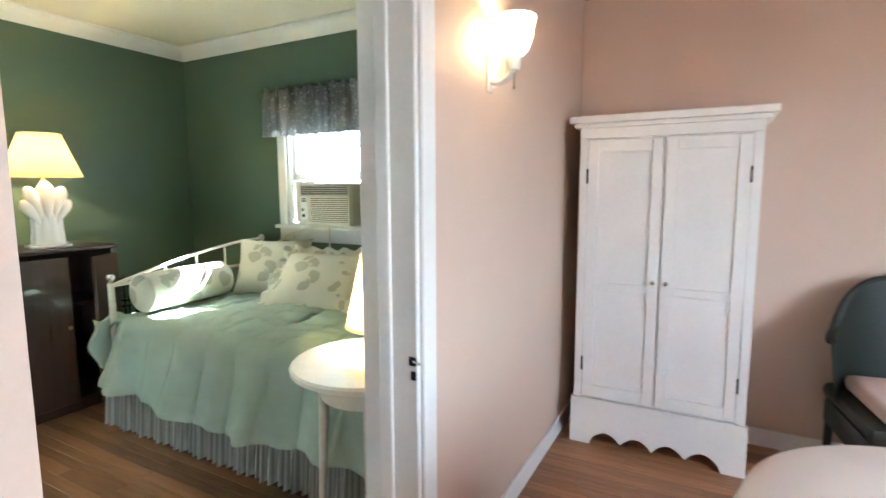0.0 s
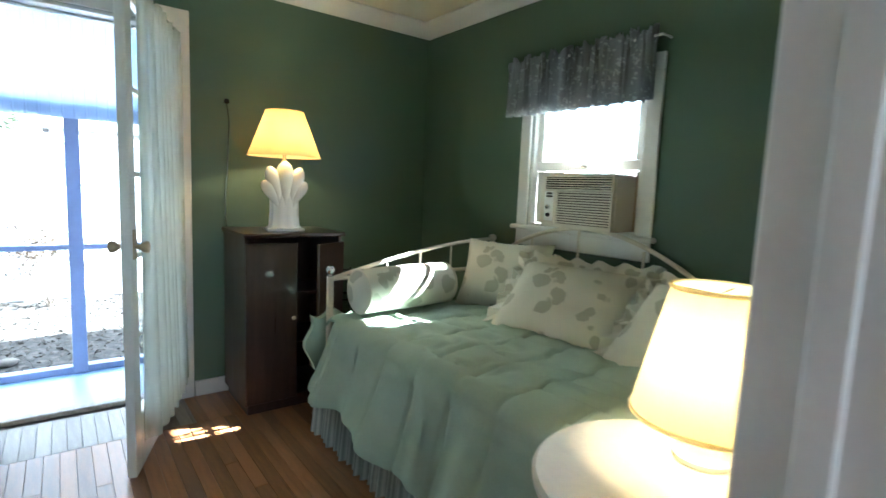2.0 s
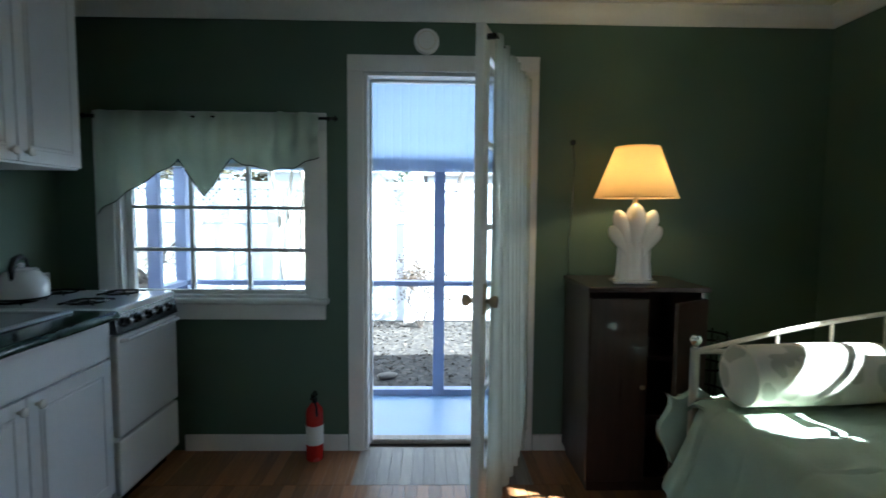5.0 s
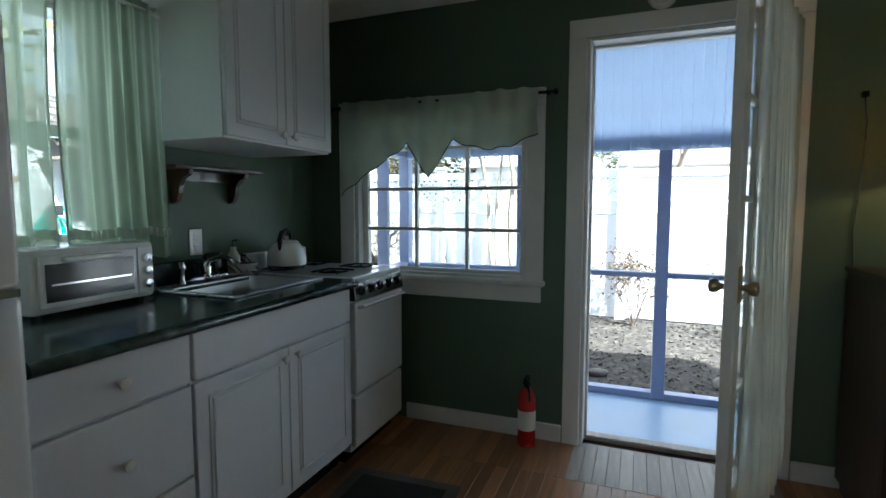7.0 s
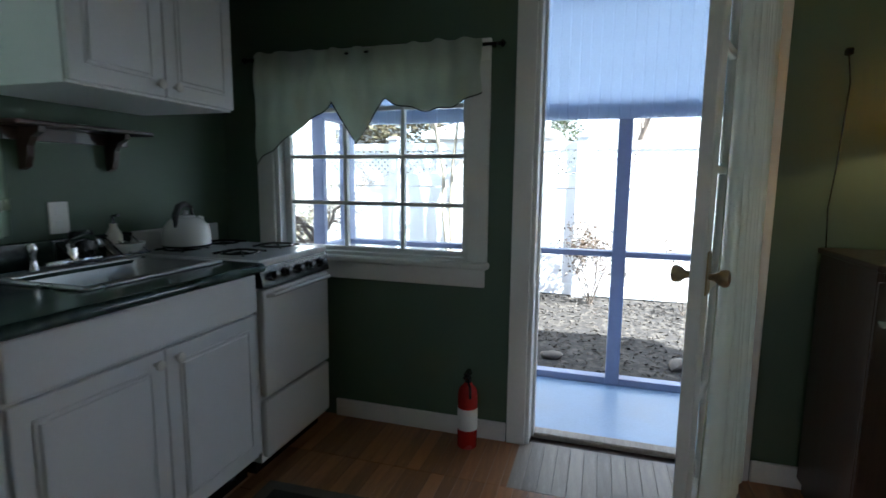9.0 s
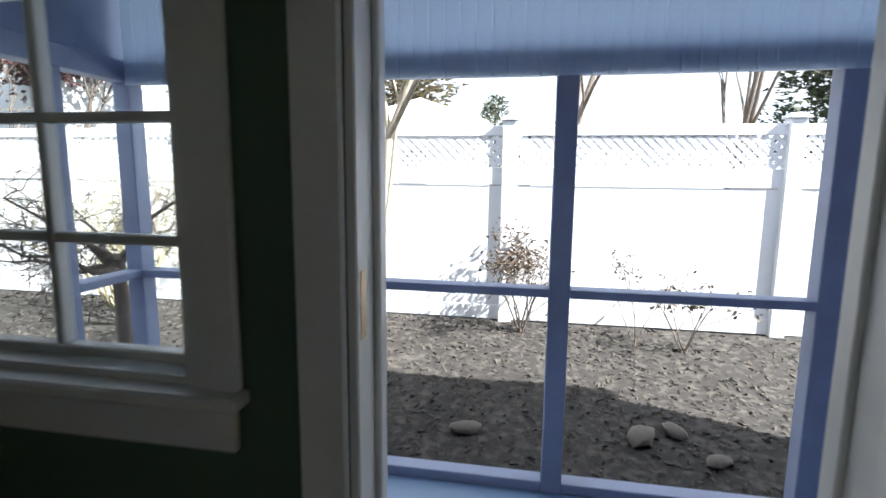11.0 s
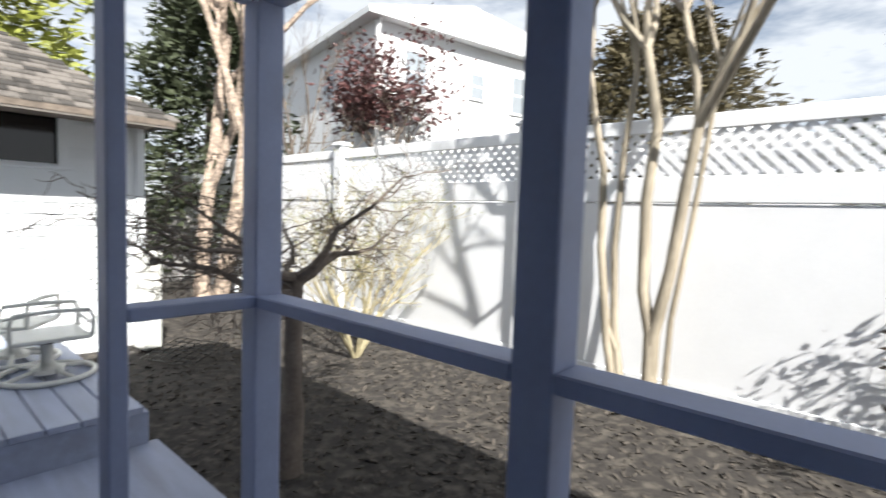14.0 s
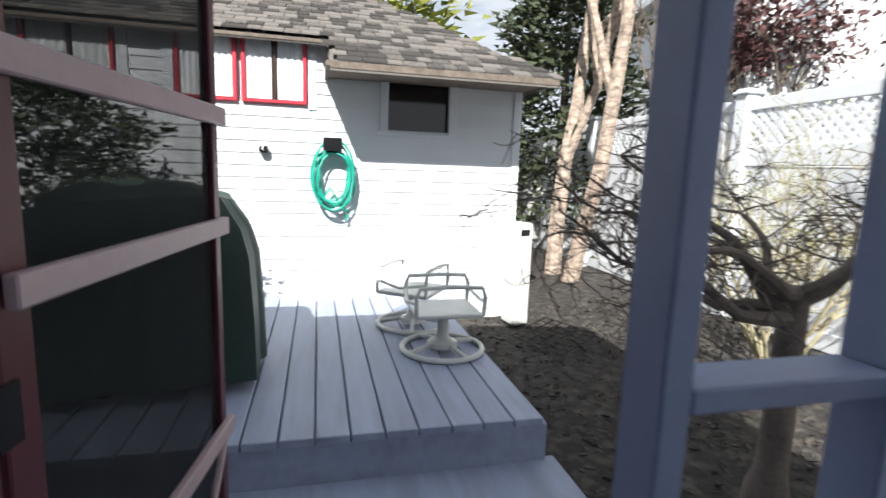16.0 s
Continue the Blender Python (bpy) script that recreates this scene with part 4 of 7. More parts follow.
pillow("bed_pillow", (2.04, -2.26, 0.765), 42, 0, -96, 0.50, 0.38, 0.17, "cream ruffled pillow with leaf print near the bedside lamp", 0.06)


def bolster():
    e = tagged(new("bolster_pillow"), "cream bolster pillow with grey leaf print and corded ends", "pillow", "leaf print pillows on the daybed")
    e.matrix_basis = pose(1.68, -1.00, 0.755, 0, 90, 4)
    prof = [(0.02, -0.275), (0.075, -0.272), (0.098, -0.262), (0.104, -0.24), (0.106, -0.1), (0.108, 0.05), (0.104, 0.24), (0.098, 0.262), (0.075, 0.272), (0.02, 0.275)]
    part("roll", lathe(bmesh.new(), prof, 28), M_PILLOW, e, "", True)
    for z in (-0.258, 0.258):
        part("piping", ring(bmesh.new(), (0, 0, z), 0.100, 0.006), M_IRON, e, "", True)


bolster()


# ---- corner cabinet and lamp ----
def corner_cabinet():
    e = thing("corner_cabinet", "dark brown wooden cabinet with one door ajar", "cabinet", (1.34, -0.24, 0))
    w, d, h = 0.265, 0.205, 0.955
    for a, b in (((-w, -d, 0.06), (-w + 0.018, d, h)), ((w - 0.018, -d, 0.06), (w, d, h))):
        part("side_panel", boxes((a, b), bev=0.002), M_DARKWOOD, e)
    part("back_panel", boxes(((-w + 0.018, d - 0.012, 0.06), (w - 0.018, d, h))), M_DARKWOOD, e)
    part("bottom_panel", boxes(((-w + 0.018, -d, 0.06), (w - 0.018, d - 0.012, 0.08))), M_DARKWOOD, e)
    part("plinth", boxes(((-w + 0.02, -d + 0.03, 0), (w - 0.02, d, 0.06))), M_DARKWOOD, e)
    for z in (0.35, 0.63):
        part("shelf", boxes(((-w + 0.018, -d + 0.02, z), (w - 0.018, d - 0.012, z + 0.018))), M_DARKWOOD, e)
    part("top", boxes(((-w - 0.012, -d - 0.03, h), (w + 0.012, d + 0.005, h + 0.022)), bev=0.006, seg=2), M_DARKWOOD, e)
    d1 = part("door", boxes(((0, -0.018, 0), (0.27, 0, h - 0.10)), bev=0.003), M_DARKWOOD, e, "", False, pose(-w, -d - 0.001, 0.07))
    part("handle", lathe(bmesh.new(), [(0.006, 0), (0.012, 0.014), (0.004, 0.018)], 10), M_BRASS, d1, "", True, pose(0.245, -0.018, 0.45, 90, 0, 0))
    d2 = part("door", boxes(((-0.235, -0.018, 0), (0, 0, h - 0.10)), bev=0.003), M_DARKWOOD, e, "door standing ajar", False, pose(w, -d - 0.001, 0.07, 0, 0, 32))
    part("handle", lathe(bmesh.new(), [(0.006, 0), (0.012, 0.014), (0.004, 0.018)], 10), M_BRASS, d2, "", True, pose(-0.21, -0.018, 0.45, 90, 0, 0))
    b = thing("wicker_basket", "dark wire magazine basket beside the cabinet", "basket", (1.74, -0.22, 0))
    bb = bmesh.new()
    for z in (0.42, 0.55, 0.70):
        ring(bb, (0, 0, z), 0.10 + 0.03 * (z - 0.42), 0.005)
    for k in range(8):
        a = k * math.tau / 8
        tube(bb, [(0.09 * math.cos(a), 0.09 * math.sin(a), 0), (0.11 * math.cos(a), 0.11 * math.sin(a), 0.72)], 0.004, 5)
    part("wire", bb, M_BLACK, b, "", True)


corner_cabinet()


def table_lamp():
    e = thing("table_lamp", "white ceramic shell table lamp with yellow shade, lit", "lamp", (1.32, -0.32, 0.977), -8)
    part("foot", boxes(((-0.10, -0.055, 0), (0.10, 0.055, 0.018)), bev=0.006, seg=2), M_CERAMIC, e)
    part("body", lathe(bmesh.new(), [(0.090, 0.018), (0.080, 0.03), (0.074, 0.10), (0.074, 0.17), (0.060, 0.225), (0.030, 0.26)], 40, (0, 0, 0), 1.0, 0.55, 0.05, 10), M_CERAMIC, e, "", True)
    fan = bmesh.new()
    for x, z, r in ((0.0, 0.330, 0.047), (-0.070, 0.305, 0.038), (0.070, 0.305, 0.038), (-0.094, 0.242, 0.034), (0.094, 0.242, 0.034)):
        pts, rad = [], []
        for t, k in ((0.0, 0.45), (0.35, 0.60), (0.65, 0.88), (0.85, 1.0), (1.0, 0.96), (1.12, 0.72), (1.20, 0.40), (1.23, 0.08)):
            pts.append(Vector((x * (0.35 + 0.65 * t ** 1.4), -0.016, 0.12 + (z - 0.12) * t)))
            rad.append(r * k)
        tube(fan, pts, rad, 18)
    part("shell", fan, M_CERAMIC, e, "ribbed fan-shaped shell top", True)
    part("neck", lathe(bmesh.new(), [(0.020, 0.34), (0.014, 0.36), (0.018, 0.375), (0.010, 0.385), (0.010, 0.43), (0.016, 0.435), (0.016, 0.47)], 16), M_BRASS, e, "brass neck", True)
    part("bulb", lathe(bmesh.new(), [(0.012, 0.47), (0.016, 0.48), (0.028, 0.51), (0.028, 0.53), (0.012, 0.55)], 14), M_OPAL, e, "", True).visible_shadow = False
    sh = bmesh.new()
    lathe(sh, [(0.190, 0.405), (0.100, 0.640)], 48, close=False)
    lathe(sh, [(0.098, 0.640), (0.188, 0.405)], 48, close=False)
    part("shade", sh, M_SHADE, e, "yellow paper shade", True)
    for q in ((0.405, 0.190), (0.640, 0.100)):
        part("shade_edge", ring(bmesh.new(), (0, 0, q[0]), q[1], 0.003), M_SHADE, e, "", True)
    c = thing("lamp_cord", "thin dark lamp cord pinned up the wall", "cable", (1.10, -0.012, 0.97))
    part("cord", tube(bmesh.new(), [(0, 0, 0.70), (0.012, -0.004, 0.60), (0.006, -0.002, 0.45), (0.0, 0, 0.3), (-0.012, 0, 0.15), (-0.004, 0, 0)], 0.0025, 5), M_BLACK, c, "", True)
    part("hook", boxes(((-0.012, -0.012, 0.695), (0.012, 0.012, 0.72)), bev=0.004), M_BLACK, c)


table_lamp()


def bedside_table():
    e = thing("bedside_table", "small round cream painted side table", "table", (1.26, -2.63, 0))
    part("tabletop", lathe(bmesh.new(), [(0.262, 0.668), (0.276, 0.676), (0.278, 0.690), (0.270, 0.698)], 48), M_IRON, e, "", True)
    part("apron", lathe(bmesh.new(), [(0.175, 0.58), (0.178, 0.672)], 32), M_IRON, e, "", True)
    for k in range(4):
        a = k * math.tau / 4 + 0.6
        c, s = math.cos(a), math.sin(a)
        part("leg", tube(bmesh.new(), [(0.165 * c, 0.165 * s, 0.672), (0.168 * c, 0.168 * s, 0.5), (0.19 * c, 0.19 * s, 0)], [0.020, 0.018, 0.010], 10), M_IRON, e, "", True)
    l = thing("bedside_lamp", "small lamp with cream cloth shade, lit", "lamp", (1.39, -2.61, 0.698))
    part("base", lathe(bmesh.new(), [(0.058, 0), (0.060, 0.012), (0.040, 0.022), (0.022, 0.04), (0.034, 0.065), (0.036, 0.085), (0.018, 0.105), (0.010, 0.12), (0.010, 0.17)], 24), M_CERAMIC, l, "", True)
    part("bulb", lathe(bmesh.new(), [(0.012, 0.17), (0.026, 0.21), (0.026, 0.235), (0.01, 0.255)], 14), M_OPAL, l, "", True).visible_shadow = False
    sh = bmesh.new()
    lathe(sh, [(0.150, 0.095), (0.090, 0.362)], 48, close=False, wave=0.004, lobes=24)
    lathe(sh, [(0.088, 0.362), (0.148, 0.095)], 48, close=False)
    part("shade", sh, M_SHADE2, l, "cream cloth shade", True)
    for q in ((0.095, 0.151), (0.362, 0.091)):
        part("shade_edge", ring(bmesh.new(), (0, 0, q[0]), q[1], 0.0045), M_SHADE2, l, "tan trimmed edge", True)
    sp = bmesh.new()
    for k in range(3):
        a = k * math.tau / 3
        tube(sp, [(0, 0, 0.35), (0.089 * math.cos(a), 0.089 * math.sin(a), 0.360)], 0.0018, 5)
    part("spider", sp, M_CHROME, l)


bedside_table()


def smoke_detector():
    e = thing("smoke_detector", "round white smoke detector above the door", "smoke detector", (0.325, 0, 2.185))
    part("body", lathe(bmesh.new(), [(0.066, 0), (0.066, 0.018), (0.058, 0.030), (0.02, 0.034)], 32), M_CERAMIC, e, "", True, pose(0, 0, 0, 90, 0, 0))
    part("vent_ring", ring(bmesh.new(), (0, -0.030, 0), 0.045, 0.003, "y"), M_BEIGE, e, "", True)


smoke_detector()


def fire_extinguisher():
    e = thing("fire_extinguisher", "small red fire extinguisher standing on the floor", "fire extinguisher", (-0.25, -0.10, 0))
    part("cylinder", lathe(bmesh.new(), [(0.040, 0), (0.045, 0.006), (0.045, 0.25), (0.040, 0.275), (0.022, 0.295), (0.016, 0.305)], 24), M_RED, e, "", True)
    part("label", lathe(bmesh.new(), [(0.0457, 0.09), (0.0457, 0.19)], 24, close=False), M_PAPER, e, "white paper label", True)
    part("valve", lathe(bmesh.new(), [(0.014, 0.305), (0.016, 0.325), (0.010, 0.335)], 12), M_BLACK, e, "", True)
    part("handle", boxes(((-0.012, -0.05, 0.335), (0.012, 0.03, 0.347)), ((-0.010, -0.045, 0.352), (0.010, 0.02, 0.362)), bev=0.003), M_BLACK, e, "black squeeze handle")
    part("nozzle", tube(bmesh.new(), [(0, -0.01, 0.32), (0.02, -0.045, 0.30), (0.024, -0.05, 0.25)], 0.006, 8), M_BLACK, e, "", True)


fire_extinguisher()


# ---- pink room ----
def wardrobe():
    # front faces -x; local x is depth from the front
    e = thing("wardrobe", "white painted two-door wardrobe with scalloped plinth", "wardrobe", (2.38, -3.475, 0))
    D, W, H = 0.36, 0.395, 1.60
    part("body", boxes(((0.018, -W + 0.012, 0.06), (D, W - 0.012, H)), bev=0.004), M_WHITE, e)
    part("crown", boxes(((-0.015, -W - 0.015, H - 0.01), (D, W + 0.015, H + 0.012)), ((-0.035, -W - 0.035, H + 0.012), (D, W + 0.035, H + 0.045)), bev=0.006, seg=2), M_WHITE, e, "moulded crown")
    part("face_frame", boxes(((0, -W + 0.012, 0.24), (0.018, -W + 0.05, H - 0.06)), ((0, W - 0.05, 0.24), (0.018, W - 0.012, H - 0.06)), ((0, -W + 0.012, H - 0.06), (0.018, W - 0.012, H - 0.01)), bev=0.002), M_WHITE, e)
    # plinth with scalloped lower edge
    pl = bmesh.new()
    n = 80
    pr = []
    for i in range(n + 1):
        y = -W + 2 * W * i / n
        k = (y + 0.29) / 0.58
        z = 0.0
        if 0 <= k <= 1:
            z = 0.022 + 0.050 * abs(math.sin(k * math.pi * 4)) ** 0.8
        pr.append((y, z))
    fr = [pl.verts.new((-0.012, y, z)) for y, z in pr]
    fb = [pl.verts.new((0.017, y, z)) for y, z in pr]
    tf = [pl.verts.new((-0.012, y, 0.24)) for y, z in pr]
    tb = [pl.verts.new((0.017, y, 0.24)) for y, z in pr]
    for i in range(n):
        pl.faces.new((fr[i], fr[i + 1], tf[i + 1], tf[i]))
        pl.faces.new((fb[i + 1], fb[i], tb[i], tb[i + 1]))
        pl.faces.new((tf[i], tf[i + 1], tb[i + 1], tb[i]))
        pl.faces.new((fr[i + 1], fr[i], fb[i], fb[i + 1]))
    pl.faces.new((fr[0], tf[0], tb[0], fb[0]))
    pl.faces.new((fr[n], fb[n], tb[n], tf[n]))
    part("plinth", pl, M_WHITE, e, "scalloped plinth board")
    for s in (1, -1):
        ya, yb = (0.004, W - 0.052) if s > 0 else (-W + 0.052, -0.004)
        st = 0.05
        bm = boxes(((-0.002, ya, 0.25), (0.016, ya + st, H - 0.068)), ((-0.002, yb - st, 0.25), (0.016, yb, H - 0.068)), ((-0.002, ya + st, 0.25), (0.016, yb - st, 0.31)), ((-0.002, ya + st, H - 0.125), (0.016, yb - st, H - 0.068)), ((-0.002, ya + st, 0.80), (0.016, yb - st, 0.84)), bev=0.002)
        d = part("door", bm, M_WHITE, e)
        for za, zb in ((0.31, 0.80), (0.84, H - 0.125)):
            part("panel", boxes(((0.006, ya + st, za), (0.012, yb - st, zb))), M_WHITE, d)
        part("knob", lathe(bmesh.new(), [(0.005, 0), (0.012, 0.012), (0.010, 0.020), (0.003, 0.023)], 12), M_CHROME, d, "", True, pose(-0.002, s * 0.028, 0.86, 0, -90, 0))
        for z in (0.42, 1.36):
            yh = yb - 0.002 if s > 0 else ya - 0.004
            part("hinge", boxes(((-0.006, yh, z - 0.035), (0.0, yh + 0.008, z + 0.035))), M_BLACK, d, "dark hinge")


wardrobe()


def sconce():
    e = thing("wall_sconce", "white wall sconce with ribbed opal glass shade, lit", "wall lamp", (1.450, YP, 1.655))
    e.scale = (0.70, 0.70, 0.70)
    part("backplate", boxes(((-0.028, -0.016, -0.05), (0.028, 0, 0.15)), bev=0.012, seg=3), M_CERAMIC, e, "", True)
    part("arm", tube(bmesh.new(), [(0, -0.012, 0.0), (0, -0.06, -0.01), (0, -0.11, 0.02), (0, -0.13, 0.06)], 0.016, 12), M_CERAMIC, e, "", True)
    part("socket", lathe(bmesh.new(), [(0.026, 0.04), (0.034, 0.055), (0.034, 0.10), (0.028, 0.115)], 20, (0, -0.13, 0)), M_CERAMIC, e, "", True)
    sh = bmesh.new()
    lathe(sh, [(0.034, 0.10), (0.060, 0.13), (0.078, 0.18), (0.086, 0.23), (0.098, 0.275)], 48, (0, -0.13, 0), wave=0.035, lobes=16, close=False)
    part("shade", sh, M_OPAL, e, "ribbed opal glass shade", True)
    part("pull_chain", tube(bmesh.new(), [(0, -0.13, 0.04), (0, -0.131, -0.03)], 0.0022, 5), M_BRASS, e)
    part("chain_end", lathe(bmesh.new(), [(0.002, -0.045), (0.006, -0.04), (0.002, -0.03)], 8, (0, -0.131, 0)), M_BRASS, e)


sconce()


def round_table():
    e = thing("round_table", "round dining table under a cream tablecloth", "table", (0.85, -4.15, 0))
    part("tabletop", lathe(bmesh.new(), [(0.37, 0.705), (0.385, 0.715), (0.385, 0.728), (0.375, 0.735)], 40), M_WHITE, e, "", True)
    part("pedestal", lathe(bmesh.new(), [(0.26, 0), (0.25, 0.03), (0.06, 0.10), (0.05, 0.35), (0.07, 0.60), (0.20, 0.705)], 24), M_WHITE, e, "", True)
    c = thing("tablecloth", "cream tablecloth hanging over a round table", "tablecloth", (0.85, -4.15, 0.735))
    cb = bmesh.new()
    rows = [(0.0, 0.004), (0.2, 0.004), (0.375, 0.004), (0.392, -0.002), (0.402, -0.03), (0.412, -0.12), (0.422, -0.24)]
    n = 96
    grid = []
    for j, (r, z) in enumerate(rows):
        grid.append([cb.verts.new(((r * (1 + (0.035 * math.sin(9 * k * math.tau / n) if j > 3 else 0) * (j - 3) / 3)) * math.cos(k * math.tau / n), (r * (1 + (0.035 * math.sin(9 * k * math.tau / n) if j > 3 else 0) * (j - 3) / 3)) * math.sin(k * math.tau / n), z)) for k in range(n)] if r else None)
    ctr = cb.verts.new((0, 0, 0.004))
    for k in range(n):
        cb.faces.new((ctr, grid[1][k], grid[1][(k + 1) % n]))
        for a, b in zip(grid[1:], grid[2:]):
            cb.faces.new((a[k], b[k], b[(k + 1) % n], a[(k + 1) % n]))
    part("cloth", cb, M_TABLECLOTH, c, "", True)


round_table()


def wicker_chair():
    e = thing("wicker_chair", "dark green wicker armchair with a floral cushion", "chair", (2.42, -4.46, 0), 90 + 8)
    # faces local -y after the turn: back at +y... built with its back at local -y
    for x in (-0.24, 0.24):
        for y in (-0.22, 0.22):
            part("leg", tube(bmesh.new(), [(x, y, 0), (x * 0.98, y * 0.98, 0.40)], [0.016, 0.02], 8), M_WICKER, e, "", True)
    part("seat", boxes(((-0.27, -0.25, 0.36), (0.27, 0.27, 0.43)), bev=0.03, seg=2), M_WICKER, e, "", True)

    def back(u, v):
        a = (u - 0.5) * 2.6
        r = 0.29 + 0.03 * v
        top = 0.50 * (math.cos(a * 0.55) ** 0.6) - (0.16 if abs(a) > 1.0 else 0.16 * abs(a) ** 3)
        return (r * math.sin(a), -r * math.cos(a) * 0.95 + 0.02, 0.40 + v * top)
    part("backrest", sheet(bmesh.new(), back, 40, 20, 0.02, (0, 1, 0)), M_WICKER, e, "woven wicker back and arms", True)
    tb = bmesh.new()
    tube(tb, [back(i / 40, 1.0) for i in range(41)], 0.02, 8)
    part("rim", tb, M_WICKER, e, "", True)
    part("woven_band", boxes(((-0.26, -0.24, 0.24), (0.26, 0.26, 0.36)), bev=0.02, seg=2), M_WICKER, e, "", True)
    c = thing("seat_cushion", "pink floral seat cushion on the wicker chair", "cushion", (2.40, -4.46, 0.43), 98)
    part("cushion", boxes(((-0.22, -0.18, 0), (0.22, 0.22, 0.07)), bev=0.03, seg=3), M_CUSHION, c, "", True)


wicker_chair()


# ---- kitchen ----
def raised_panel(bm, x, y0, y1, z0, z1, t=0.018):
    """A cabinet door with a raised field; it faces +x from the plane x."""
    box(bm, (x, y0, z0), (x + t, y1, z1), 0.003)
    return bm


def raised_field(door, x, y0, y1, z0, z1, t=0.018):
    """The raised middle of a cabinet door, with its thin moulding."""
    bm = bmesh.new()
    m = 0.062
    if y1 - y0 > 0.18 and z1 - z0 > 0.2:
        box(bm, (x + t - 0.001, y0 + m, z0 + m), (x + t + 0.006, y1 - m, z1 - m), 0.006)
        for a, b in (((y0 + m - 0.014, z0 + m - 0.014), (y1 - m + 0.014, z0 + m - 0.006)), ((y0 + m - 0.014, z1 - m + 0.006), (y1 - m + 0.014, z1 - m + 0.014)),
                     ((y0 + m - 0.014, z0 + m - 0.006), (y0 + m - 0.006, z1 - m + 0.006)), ((y1 - m + 0.006, z0 + m - 0.006), (y1 - m + 0.014, z1 - m + 0.006))):
            part("moulding", boxes(((x + t - 0.001, a[0], a[1]), (x + t + 0.004, b[0], b[1])), bev=0.002), M_CABINET, door)
    part("panel", bm, M_CABINET, door)


def cabinet_knob(parent, x, y, z):
    part("knob", lathe(bmesh.new(), [(0.006, 0), (0.007, 0.012), (0.015, 0.018), (0.016, 0.026), (0.009, 0.031)], 14), M_CERAMIC, parent, "white porcelain knob", True, pose(x, y, z, 0, 90, 0))


def base_unit(name, y0, y1, drawers, label):
    e = thing(name, label, "cabinet", (-1.29, (y0 + y1) / 2, 0), group="white kitchen base units")
    h = (y1 - y0) / 2
    fx = 0.31
    for a, b in (((-0.30, -h, 0.10), (fx, -h + 0.018, 0.855)), ((-0.31, h - 0.018, 0.10), (fx, h, 0.855))):
        part("side_panel", boxes((a, b)), M_CABINET, e)
    part("bottom_panel", boxes(((-0.31, -h + 0.018, 0.10), (fx, h - 0.018, 0.118))), M_CABINET, e)
    part("face_frame", boxes(((fx - 0.018, -h + 0.018, 0.118), (fx, h - 0.018, 0.855))), M_CABINET, e)
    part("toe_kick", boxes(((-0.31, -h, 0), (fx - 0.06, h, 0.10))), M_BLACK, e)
    g = 0.003
    if drawers:
        for z0, z1 in ((0.70, 0.845), (0.42, 0.69), (0.12, 0.41)):
            d = part("drawer", boxes(((fx, -h + g, z0), (fx + 0.019, h - g, z1)), bev=0.005, seg=2), M_CABINET, e)
            cabinet_knob(d, fx + 0.018, 0.0, (z0 + z1) / 2)
    else:
        part("false_front", boxes(((fx, -h + g, 0.70), (fx + 0.019, h - g, 0.845)), bev=0.005, seg=2), M_CABINET, e)
        for s in (-1, 1):
            a, b = (-h + g, -0.002) if s < 0 else (0.002, h - g)
            d = part("door", raised_panel(bmesh.new(), fx, a, b, 0.12, 0.69), M_CABINET, e)
            raised_field(d, fx, a, b, 0.12, 0.69)
            cabinet_knob(d, fx + 0.018, s * 0.038, 0.655)


base_unit("drawer_unit", -1.945, -1.505, True, "white kitchen base unit with three drawers")
base_unit("sink_unit", -1.498, -0.622, False, "white kitchen base unit with two panelled doors under the sink")

ct = thing("countertop", "dark green marbled laminate countertop with backsplash", "countertop", (-1.29, -1.28, 0.855))
# slab cut out round the sink
for a, b in (((-0.31, -0.665, 0), (0.355, 0.105, 0.036)), ((-0.31, 0.585, 0), (0.355, 0.66, 0.036)), ((-0.31, 0.105, 0), (-0.155, 0.585, 0.036)), ((0.18, 0.105, 0), (0.355, 0.585, 0.036))):
    part("slab", boxes((a, b)), M_COUNTER, ct)
part("front_edge", tube(bmesh.new(), [(0.353, -0.665, 0.017), (0.353, 0.66, 0.017)], 0.0185, 12), M_COUNTER, ct, "", True)
part("backsplash", boxes(((-0.31, -0.665, 0.036), (-0.288, 0.66, 0.13)), bev=0.004), M_COUNTER, ct)


